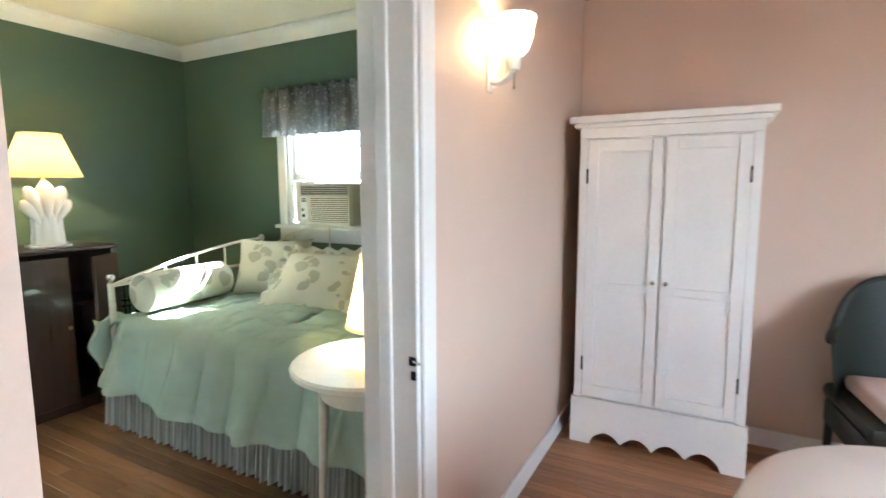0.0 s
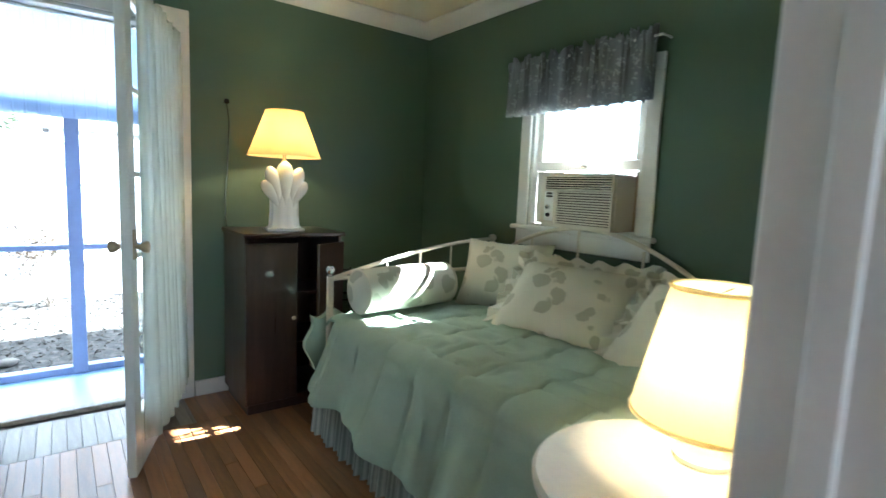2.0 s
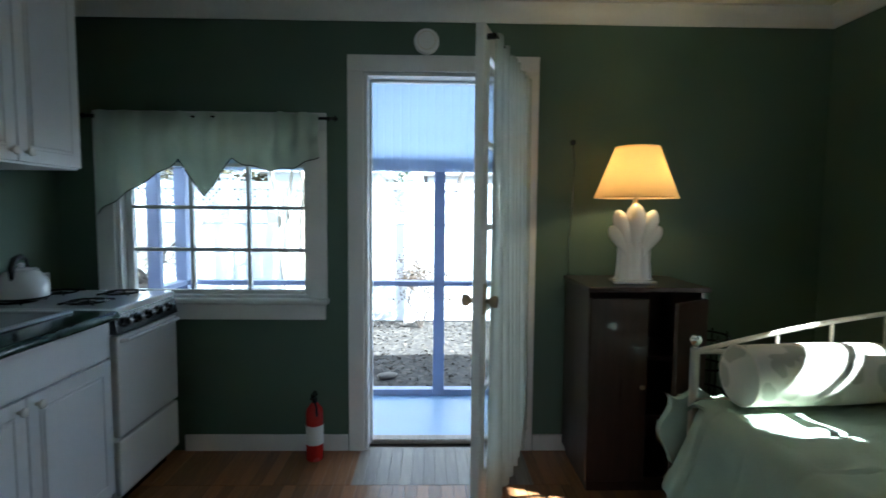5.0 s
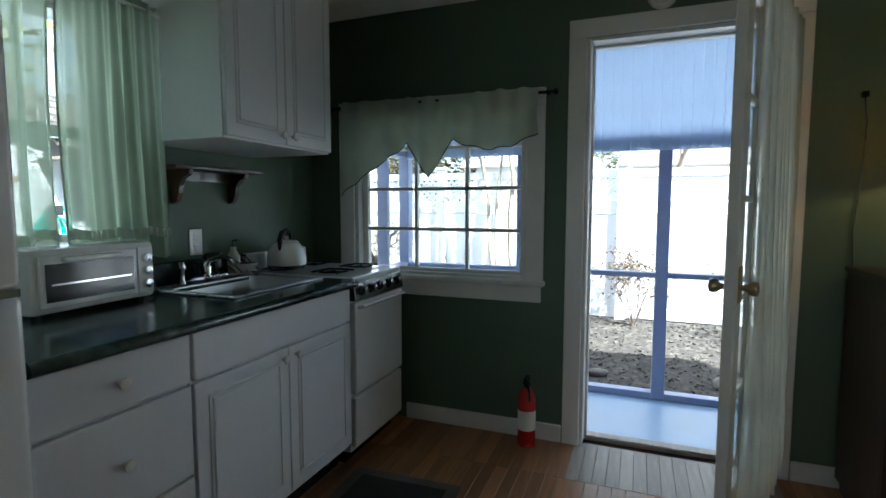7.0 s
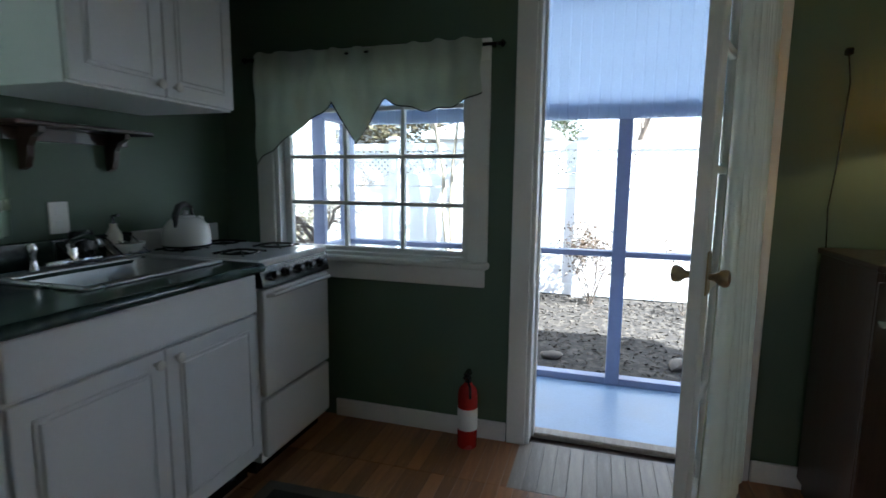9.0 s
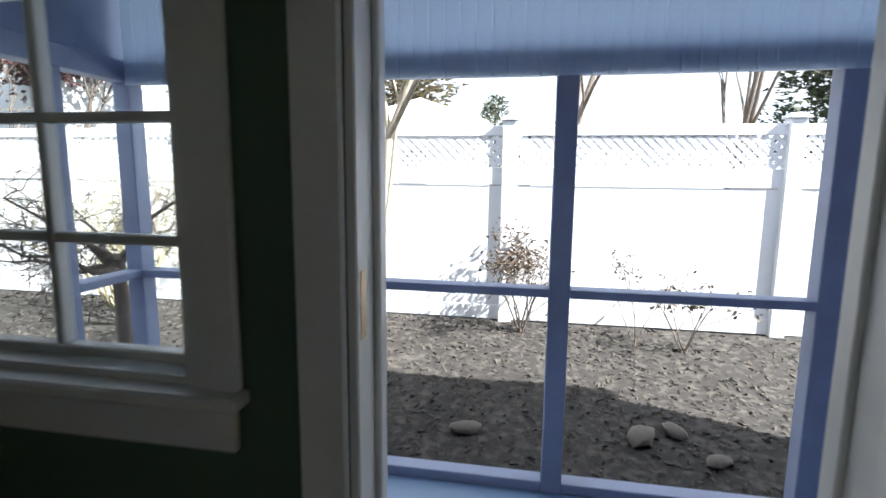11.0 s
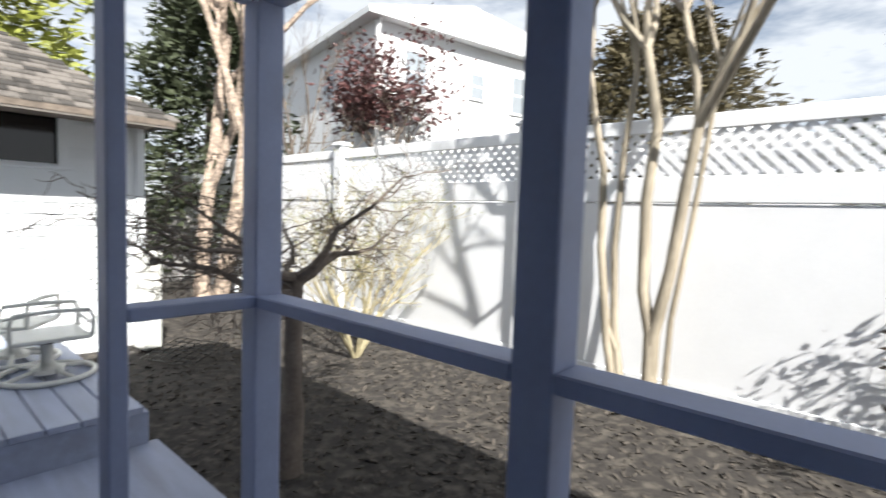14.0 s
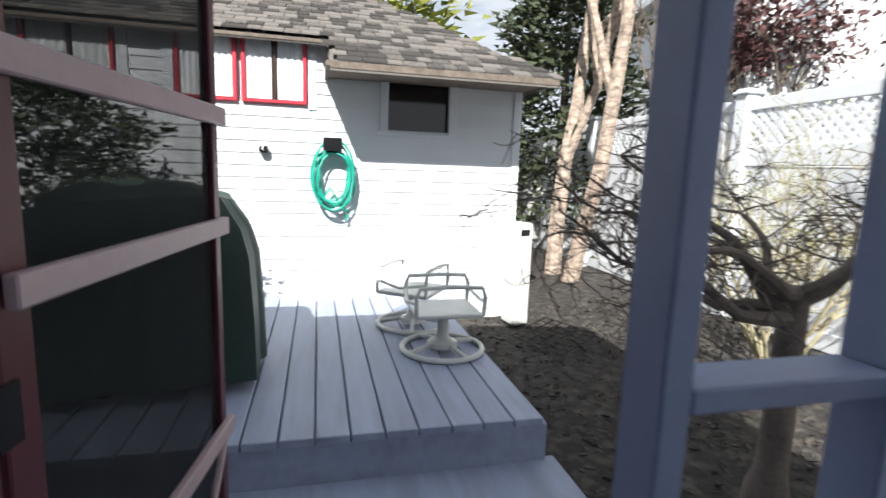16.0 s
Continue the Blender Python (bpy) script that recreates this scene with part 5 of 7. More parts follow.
def sink():
    e = thing("kitchen_sink", "stainless steel drop-in sink", "sink", (-1.30, -0.935, 0.891))
    hx, hy, d = 0.225, 0.275, 0.16
    rim = bmesh.new()
    for a, b in (((-hx, -hy, 0.0), (-hx + 0.075, hy, 0.010)), ((hx - 0.03, -hy, 0.0), (hx, hy, 0.010)), ((-hx + 0.075, -hy, 0.0), (hx - 0.03, -hy + 0.03, 0.010)), ((-hx + 0.075, hy - 0.03, 0.0), (hx - 0.03, hy, 0.010))):
        box(rim, a, b, 0.004)
    part("rim", rim, M_STEEL, e)
    bowl = bmesh.new()
    bx0, bx1, by0, by1 = -hx + 0.078, hx - 0.033, -hy + 0.036, hy - 0.036
    top = [bowl.verts.new(p) for p in ((bx0, by0, 0.003), (bx1, by0, 0.003), (bx1, by1, 0.003), (bx0, by1, 0.003))]
    low = [bowl.verts.new(p) for p in ((bx0 + 0.02, by0 + 0.02, -d), (bx1 - 0.02, by0 + 0.02, -d), (bx1 - 0.02, by1 - 0.02, -d), (bx0 + 0.02, by1 - 0.02, -d))]
    for i in range(4):
        bowl.faces.new((top[i], top[(i + 1) % 4], low[(i + 1) % 4], low[i]))
    bowl.faces.new(low)
    bmesh.ops.bevel(bowl, geom=[ed for ed in bowl.edges if not ed.is_boundary], offset=0.03, segments=3, affect="EDGES", profile=0.5)
    part("bowl", bowl, M_STEEL, e, "deep steel bowl", True)
    part("drain", ring(bmesh.new(), (0.03, 0, -d + 0.004), 0.035, 0.004), M_CHROME, e, "", True)
    f = thing("kitchen_faucet", "chrome kitchen faucet with a lever", "faucet", (-1.49, -0.93, 0.901))
    part("base", boxes(((-0.025, -0.10, 0), (0.025, 0.10, 0.022)), bev=0.008, seg=2), M_CHROME, f, "", True)
    part("body", lathe(bmesh.new(), [(0.020, 0.02), (0.018, 0.06), (0.014, 0.075)], 16), M_CHROME, f, "", True)
    part("spout", tube(bmesh.new(), [(0, 0, 0.05), (0.03, -0.005, 0.09), (0.10, -0.015, 0.105), (0.17, -0.025, 0.095), (0.185, -0.027, 0.08)], 0.010, 10), M_CHROME, f, "", True)
    part("lever", tube(bmesh.new(), [(0, 0, 0.075), (0.03, 0.0, 0.095), (0.075, 0.01, 0.12)], [0.008, 0.006, 0.005], 8), M_CHROME, f, "", True)
    s = thing("side_sprayer", "chrome side sprayer at the sink", "sprayer", (-1.49, -1.06, 0.901))
    part("body", lathe(bmesh.new(), [(0.018, 0), (0.012, 0.02), (0.012, 0.05), (0.017, 0.07), (0.012, 0.09)], 12), M_CHROME, s, "", True)
    r = thing("dish_rack", "dark wire dish rack with a few dishes", "dish rack", (-1.50, -0.80, 0.893))
    rb = bmesh.new()
    for k in range(9):
        y = -0.15 + k * 0.0375
        tube(rb, [(-0.04, y, 0.02), (-0.04, y, 0.09), (0.05, y, 0.02)], 0.003, 5)
    tube(rb, [(-0.04, -0.16, 0.09), (-0.04, 0.16, 0.09)], 0.004, 6)
    tube(rb, [(0.05, -0.16, 0.02), (0.05, 0.16, 0.02), (-0.04, 0.16, 0.0), (-0.04, -0.16, 0.0), (0.05, -0.16, 0.02)], 0.004, 6)
    part("wire", rb, M_BLACK, r, "", True)
    p = thing("mug", "dark mug upside down in the rack", "mug", (-1.53, -0.86, 0.92))
    part("body", lathe(bmesh.new(), [(0.042, 0), (0.045, 0.01), (0.040, 0.085), (0.034, 0.092)], 20), M_BLACK, p, "", True)
    part("handle", ring(bmesh.new(), (0.05, 0, 0.045), 0.024, 0.005, "y", 16, 6), M_BLACK, p, "", True)
    b = thing("white_bowl", "small white bowl behind the sink", "bowl", (-1.50, -0.70, 0.893))
    part("bowl", lathe(bmesh.new(), [(0.025, 0), (0.035, 0.008), (0.062, 0.05), (0.066, 0.06), (0.060, 0.058)], 24), M_CERAMIC, b, "", True)
    d = thing("soap_bottle", "clear dish soap bottle with a pump", "bottle", (-1.54, -0.72, 0.893))
    part("bottle", lathe(bmesh.new(), [(0.028, 0), (0.030, 0.01), (0.030, 0.09), (0.014, 0.12), (0.013, 0.135)], 18), M_BEIGE, d, "", True)
    part("pump", tube(bmesh.new(), [(0, 0, 0.135), (0, 0, 0.165), (0.03, 0, 0.168)], 0.006, 8), M_BLACK, d, "", True)
    t = thing("wall_outlet", "white outlet plate on the wall behind the sink", "outlet", (XL, -0.885, 1.06))
    part("plate", boxes(((0, -0.036, -0.058), (0.006, 0.036, 0.058)), bev=0.003), M_CERAMIC, t)
    for z in (-0.024, 0.024):
        part("socket", boxes(((0.0055, -0.015, z - 0.014), (0.008, 0.015, z + 0.014)), bev=0.002), M_PAPER, t)
    dk = thing("dish_drainer_mat", "dark folded dish cloth beside the sink", "cloth", (-1.50, -1.26, 0.893))
    part("cloth", sheet(bmesh.new(), lambda u, v: (-0.06 + 0.12 * u, -0.07 + 0.14 * v, 0.03 + 0.02 * math.sin(u * 7 + v * 5)), 10, 10, 0.02, (0, 0, -1)), M_WICKER, dk, "", True)


sink()


def gas_range():
    e = thing("gas_range", "white apartment gas range with black control strip", "stove", (-1.285, -0.355, 0))
    h, fx = 0.250, 0.315
    part("body", boxes(((-0.31, -h, 0.06), (fx - 0.01, h, 0.865))), M_ENAMEL, e)
    part("oven_door", boxes(((fx - 0.01, -h + 0.004, 0.34), (fx + 0.022, h - 0.004, 0.775)), bev=0.008, seg=2), M_ENAMEL, e)
    part("broiler_drawer", boxes(((fx - 0.01, -h + 0.004, 0.085), (fx + 0.018, h - 0.004, 0.325)), bev=0.008, seg=2), M_ENAMEL, e)
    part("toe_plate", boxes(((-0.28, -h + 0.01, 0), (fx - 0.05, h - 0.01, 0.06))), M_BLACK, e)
    hd = bmesh.new()
    tube(hd, [(fx + 0.02, -h + 0.03, 0.752), (fx + 0.045, -h + 0.035, 0.757), (fx + 0.045, h - 0.035, 0.757), (fx + 0.02, h - 0.03, 0.752)], 0.009, 8)
    part("door_handle", hd, M_ENAMEL, e, "white bar handle", True)
    cp = bmesh.new()
    vs = [cp.verts.new(p) for p in ((fx - 0.01, -h + 0.002, 0.785), (fx + 0.028, -h + 0.002, 0.785), (fx + 0.008, -h + 0.002, 0.868), (fx - 0.01, -h + 0.002, 0.868))]
    ws = [cp.verts.new((v.co.x, h - 0.002, v.co.z)) for v in vs]
    cp.faces.new(vs)
    cp.faces.new(ws[::-1])
    for i in range(4):
        cp.faces.new((vs[i], ws[i], ws[(i + 1) % 4], vs[(i + 1) % 4]))
    part("control_panel", cp, M_BLACK, e, "black control strip")
    for i in range(5):
        y = -0.18 + i * 0.09
        part("burner_knob", lathe(bmesh.new(), [(0.022, 0), (0.022, 0.008), (0.016, 0.012), (0.015, 0.028), (0.004, 0.030)], 16), M_BLACK, e, "", True, Matrix.Translation((fx + 0.018, y, 0.826)) @ pose(0, 0, 0, 0, 77, 0))
    part("cooktop", boxes(((-0.31, -h, 0.865), (fx + 0.012, h, 0.895)), bev=0.008, seg=2), M_ENAMEL, e)
    part("backguard", boxes(((-0.312, -h, 0.895), (-0.29, h, 0.985)), bev=0.008, seg=2), M_ENAMEL, e)
    for x in (-0.16, 0.14):
        for y in (-0.125, 0.125):
            g = bmesh.new()
            ring(g, (x, y, 0.905), 0.075, 0.005, n=20, m=6)
            for k in range(4):
                a = k * math.pi / 2 + 0.78
                tube(g, [(x + 0.105 * math.cos(a), y + 0.105 * math.sin(a), 0.903), (x + 0.03 * math.cos(a), y + 0.03 * math.sin(a), 0.912)], 0.005, 6)
            part("burner_grate", g, M_BLACK, e, "", True)
            part("burner", lathe(bmesh.new(), [(0.035, 0.895), (0.033, 0.902), (0.01, 0.905)], 16, (x, y, 0)), M_BLACK, e, "", True)


gas_range()


def kettle():
    e = thing("tea_kettle", "white enamel whistling kettle with black handle", "kettle", (-1.44, -0.455, 0.915), 105)
    part("body", lathe(bmesh.new(), [(0.088, 0), (0.098, 0.008), (0.098, 0.05), (0.090, 0.085), (0.066, 0.115), (0.040, 0.125)], 32), M_ENAMEL, e, "", True)
    part("lid", lathe(bmesh.new(), [(0.042, 0.124), (0.036, 0.132), (0.010, 0.136), (0.012, 0.150), (0.004, 0.155)], 20), M_ENAMEL, e, "", True)
    part("spout", tube(bmesh.new(), [(0.085, 0, 0.065), (0.115, 0, 0.095), (0.128, 0, 0.115)], [0.024, 0.017, 0.015], 12), M_ENAMEL, e, "", True)
    part("handle", tube(bmesh.new(), [(-0.085, 0, 0.085), (-0.082, 0, 0.135), (-0.055, 0, 0.172), (-0.005, 0, 0.182), (0.045, 0, 0.166), (0.058, 0, 0.12)], [0.006, 0.014, 0.014, 0.012, 0.008, 0.006], 10), M_BLACK, e, "black arched handle", True)
    part("bottom_trim", lathe(bmesh.new(), [(0.090, -0.006), (0.0985, 0.0), (0.0985, 0.006)], 32), M_BLACK, e, "", True)


kettle()


def toaster_oven():
    e = thing("toaster_oven", "white countertop toaster oven with glass door", "toaster oven", (-1.455, -1.51, 0.893), 3)
    w, d, h = 0.205, 0.115, 0.205
    part("case", boxes(((-d, -w, 0.012), (d, w, h)), bev=0.012, seg=2), M_ENAMEL, e, "", True)
    part("door", boxes(((d, -w + 0.02, 0.03), (d + 0.012, w - 0.075, h - 0.02)), bev=0.003), M_ENAMEL, e)
    part("door_glass", boxes(((d + 0.0115, -w + 0.036, 0.048), (d + 0.015, w - 0.090, h - 0.045))), M_DARKGLASS, e, "dark glass")
    part("rack", boxes(((d + 0.0145, -w + 0.05, 0.096), (d + 0.0165, w - 0.103, 0.101))), M_CHROME, e)
    part("handle", boxes(((d + 0.012, -w + 0.08, h - 0.042), (d + 0.034, w - 0.14, h - 0.026)), bev=0.004), M_ENAMEL, e)
    part("control_panel", boxes(((d, w - 0.07, 0.025), (d + 0.008, w - 0.008, h - 0.015)), bev=0.003), M_ENAMEL, e)
    for z in (0.06, 0.105, 0.15):
        part("dial", lathe(bmesh.new(), [(0.017, 0), (0.015, 0.014), (0.004, 0.016)], 14), M_CHROME, e, "", True, pose(d + 0.008, w - 0.039, z, 0, 90, 0))
    for x in (-d + 0.03, d - 0.03):
        for y in (-w + 0.03, w - 0.03):
            part("foot", lathe(bmesh.new(), [(0.012, 0), (0.012, 0.014)], 10, (x, y, 0)), M_BLACK, e)


toaster_oven()


def fridge():
    e = thing("refrigerator", "white top-freezer refrigerator beside the counter", "refrigerator", (-1.26, -2.262, 0))
    w, d, h = 0.30, 0.36, 1.60
    part("body", boxes(((-d, -w, 0.03), (d - 0.06, w, h)), bev=0.01, seg=2), M_ENAMEL, e)
    part("freezer_door", boxes(((d - 0.055, -w, 1.055), (d + 0.005, w, h)), bev=0.015, seg=3), M_ENAMEL, e, "", True)
    part("door", boxes(((d - 0.055, -w, 0.10), (d + 0.005, w, 1.04)), bev=0.015, seg=3), M_ENAMEL, e, "", True)
    for z0, z1 in ((1.10, 1.32), (0.72, 1.00)):
        part("handle", boxes(((d + 0.005, -w + 0.02, z0), (d + 0.035, -w + 0.05, z1)), bev=0.01, seg=2), M_ENAMEL, e, "", True)
    part("hinge_cover", boxes(((d - 0.05, w - 0.06, 1.04), (d + 0.012, w - 0.01, 1.056))), M_CHROME, e)
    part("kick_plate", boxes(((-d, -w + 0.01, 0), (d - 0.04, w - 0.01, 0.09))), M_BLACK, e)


fridge()


def wall_cabinet():
    e = thing("wall_cabinet", "white wall-hung kitchen cabinet with two panelled doors", "cabinet", (-1.38, -0.82, 1.47))
    h, H, fx = 0.335, 0.81, 0.225
    part("body", boxes(((-0.22, -h, 0), (fx, h, H)), bev=0.002), M_CABINET, e)
    for s in (-1, 1):
        a, b = (-h + 0.003, -0.002) if s < 0 else (0.002, h - 0.003)
        d = part("door", raised_panel(bmesh.new(), fx, a, b, 0.008, H - 0.01), M_CABINET, e)
        raised_field(d, fx, a, b, 0.008, H - 0.01)
        cabinet_knob(d, fx + 0.018, s * 0.035, 0.045)


wall_cabinet()


def wall_shelf():
    e = thing("wall_shelf", "small dark wooden wall shelf with scrolled brackets", "shelf", (XL, -0.82, 1.39))
    part("board", boxes(((0, -0.26, -0.016), (0.125, 0.26, 0)), bev=0.004), M_DARKWOOD, e)
    part("back_rail", boxes(((0, -0.23, -0.06), (0.014, 0.23, -0.016))), M_DARKWOOD, e)
    for y in (-0.17, 0.15):
        bm = bmesh.new()
        pr = [(0.0, -0.016), (0.11, -0.016), (0.105, -0.035), (0.07, -0.05), (0.05, -0.08), (0.045, -0.115), (0.03, -0.15), (0.0, -0.16)]
        a = [bm.verts.new((x, y - 0.011, z)) for x, z in pr]
        b = [bm.verts.new((x, y + 0.011, z)) for x, z in pr]
        bm.faces.new(a)
        bm.faces.new(b[::-1])
        for i in range(len(pr)):
            bm.faces.new((a[i], b[i], b[(i + 1) % len(pr)], a[(i + 1) % len(pr)]))
        part("bracket", bm, M_DARKWOOD, e)


wall_shelf()


def curtained_window():
    y0, y1, z0, z1 = CWIN
    e = tagged(new("window_3"), "white sash window behind pale green curtains", "window", "", "structure")
    e.matrix_basis = pose(XL, (y0 + y1) / 2, z0)
    w, h, c = (y1 - y0) / 2, z1 - z0, 0.08
    part("window_frame", boxes(((-0.12, -w, 0), (0, -w + 0.02, h)), ((-0.12, w - 0.02, 0), (0, w, h)), ((-0.12, -w + 0.02, h - 0.02), (0, w - 0.02, h)), ((-0.12, -w + 0.02, 0), (0, w - 0.02, 0.02))), M_WHITE, e)
    part("sash", boxes(((-0.07, -w + 0.02, h / 2 - 0.02), (-0.04, w - 0.02, h / 2 + 0.02)), ((-0.07, -w + 0.02, 0.02), (-0.04, -w + 0.06, h - 0.02)), ((-0.07, w - 0.06, 0.02), (-0.04, w - 0.02, h - 0.02)), ((-0.07, -w + 0.06, 0.02), (-0.04, w - 0.06, 0.06))), M_WHITE, e)
    for y in (-0.15, 0.15):
        part("muntin", boxes(((-0.065, y - 0.009, 0.06), (-0.045, y + 0.009, h - 0.02))), M_WHITE, e)
    g = part("pane", boxes(((-0.057, -w + 0.06, 0.06), (-0.054, w - 0.06, h - 0.02))), M_GLASS, e)
    g.visible_shadow = False
    part("casing", boxes(((0, -w - c, -0.02), (0.018, -w, h + c)), bev=0.003), M_WHITE, e)
    part("casing", boxes(((0, w, -0.02), (0.018, w + c, h + c)), bev=0.003), M_WHITE, e)
    part("casing", boxes(((0, -w, h), (0.018, w, h + c)), bev=0.003), M_WHITE, e)
    part("window_sill", boxes(((0, -w - c - 0.01, -0.045), (0.05, w + c + 0.01, -0.02)), bev=0.004), M_WHITE, e)
    cu = thing("kitchen_curtains", "pair of pale green ruffled curtains on a rod", "curtain", (-1.455, -1.53, 1.03))
    for s, wide, folds in ((1, 0.365, 6), (-1, 0.95, 13)):
        def fall(u, v, s=s, wide=wide, folds=folds):
            a = u * math.tau * folds + 0.9 * math.sin(u * 9 + s) + 0.5 * noise.noise(Vector((u * 5, v * 1.5, s)))
            swing = 0.020 * math.sin(v * 2.6 + 0.4) * (1 - u)
            y = s * (0.006 + wide * u + 0.025 * (1 - v) * u) - swing
            deep = 0.007 + 0.015 * (1 - v) + 0.006 * noise.noise(Vector((u * 8, v * 2, 3.0)))
            return (0.012 + deep * math.sin(a) + 0.004 * math.sin(a * 2.3), y, 0.93 * v + 0.008 * math.sin(a * 0.5))
        part("curtain", sheet(bmesh.new(), fall, 130, 18), M_CURTAIN, cu, "", True)
        rb = bmesh.new()

        def gather(u, v, fall=fall):
            x, y, z = fall(u, 0.12 - 0.035 * v)
            return (x + 0.007 + 0.006 * math.sin(u * math.tau * 30) * (0.4 + v), y, z)
        sheet(rb, gather, 130, 2)
        part("ruffle_band", rb, M_SWAG, cu, "gathered ruffle near the hem", True)
        hb = bmesh.new()
        tube(hb, [Vector(fall(0.0, k / 18)) + Vector((0.003, 0, 0)) for k in range(19)], 0.004, 5)
        part("hem", hb, M_SWAG, cu, "folded inner hem", True)
    rod = bmesh.new()
    tube(rod, [(0.012, -0.96, 0.90), (0.012, 0.38, 0.90)], 0.008, 8)
    part("rod", rod, M_WHITE, cu, "", True)
    for s in (-1, 1):
        part("bracket", boxes(((-0.14, -0.29 + s * 0.655 - 0.006, 0.89), (0.012, -0.29 + s * 0.655 + 0.006, 0.91))), M_WHITE, cu)


curtained_window()


def rug():
    e = thing("kitchen_rug", "dark patterned rug in front of the sink", "rug", (-0.66, -1.05, 0.004), 2)
    part("field", boxes(((-0.20, -0.38, 0), (0.20, 0.38, 0.010))), M_RUG, e)
    for a, b in (((-0.25, -0.43, 0), (0.25, -0.38, 0.009)), ((-0.25, 0.38, 0), (0.25, 0.43, 0.009)), ((-0.25, -0.38, 0), (-0.20, 0.38, 0.009)), ((0.20, -0.38, 0), (0.25, 0.38, 0.009))):
        part("border", boxes((a, b)), M_RUGEDGE, e, "grey woven border")


rug()


# ---- porch ----
structure("porch_floor", boxes(((-1.76, 0.13, PORCH_Z - 0.06), (3.7, PYS + 0.07, PORCH_Z))), M_PORCHFLOOR, "blue painted porch floor", "floor")
structure("porch_step_riser", boxes(((0.0, 0.10, PORCH_Z), (0.83, 0.128, -0.016))), M_WHITE, "white riser below the threshold", "trim")
structure("foundation", boxes(((-1.76, 0.15, -0.7), (-1.70, PYS + 0.05, PORCH_Z - 0.06)), ((-1.70, PYS, -0.7), (3.7, PYS + 0.05, PORCH_Z - 0.06))), M_PORCH, "skirting boards under the porch floor", "wall")


PZC = 2.45


def porch_ceiling():
    structure("ceiling_porch", boxes(((-1.72, 0.13, PZC), (3.70, PYS + 0.05, PZC + 0.02))), M_PORCHCEIL, "pale blue painted porch ceiling", "ceiling")
    rf = bmesh.new()
    v = [rf.verts.new((x, y, PZC + 0.024 + h)) for y, lift in ((0.13, 0.20), (PYS + 0.13, 0.0)) for x in (-1.92, 3.8) for h in (0.0, 0.07 + lift)]
    for f in ((0, 2, 6, 4), (1, 5, 7, 3), (0, 4, 5, 1), (2, 3, 7, 6), (0, 1, 3, 2), (4, 6, 7, 5)):
        rf.faces.new([v[k] for k in f])
    structure("wall_porch_back", boxes(((2.6, 0.09, -0.4), (3.70, 0.128, PZC))), M_PORCH, "plain outer wall at the end of the porch", "wall")
    structure("roof_porch", rf, M_ROOF, "low sloping porch roof", "roof")
    e = thing("frieze_panel", "pale blue beadboard panel above the porch screens", "wall panel", (-1.62, PYS - 0.065, 1.625), kind="structure")
    w, n = 0.0665, 80
    bm = bmesh.new()
    prof = [(0, 0.0), (0.004, 0.0), (0.008, -0.003), (w - 0.006, -0.003), (w - 0.002, 0.0), (w, 0.0)]
    lo = [bm.verts.new((x, y, 0)) for x, y in prof]
    hi = [bm.verts.new((x, y, PZC - 1.625)) for x, y in prof]
    for i in range(len(prof) - 1):
        bm.faces.new((lo[i], lo[i + 1], hi[i + 1], hi[i]))
    bk = [bm.verts.new(c) for c in ((0, 0.012, 0), (w, 0.012, 0), (w, 0.012, PZC - 1.625), (0, 0.012, PZC - 1.625))]
    bm.faces.new(bk[::-1])
    first = part("bead_board", bm, M_BEAD, e)
    for k in range(1, n):
        o = new("bead_board", first.data)
        o.parent = e
        o.location = (k * w, 0, 0)


porch_ceiling()


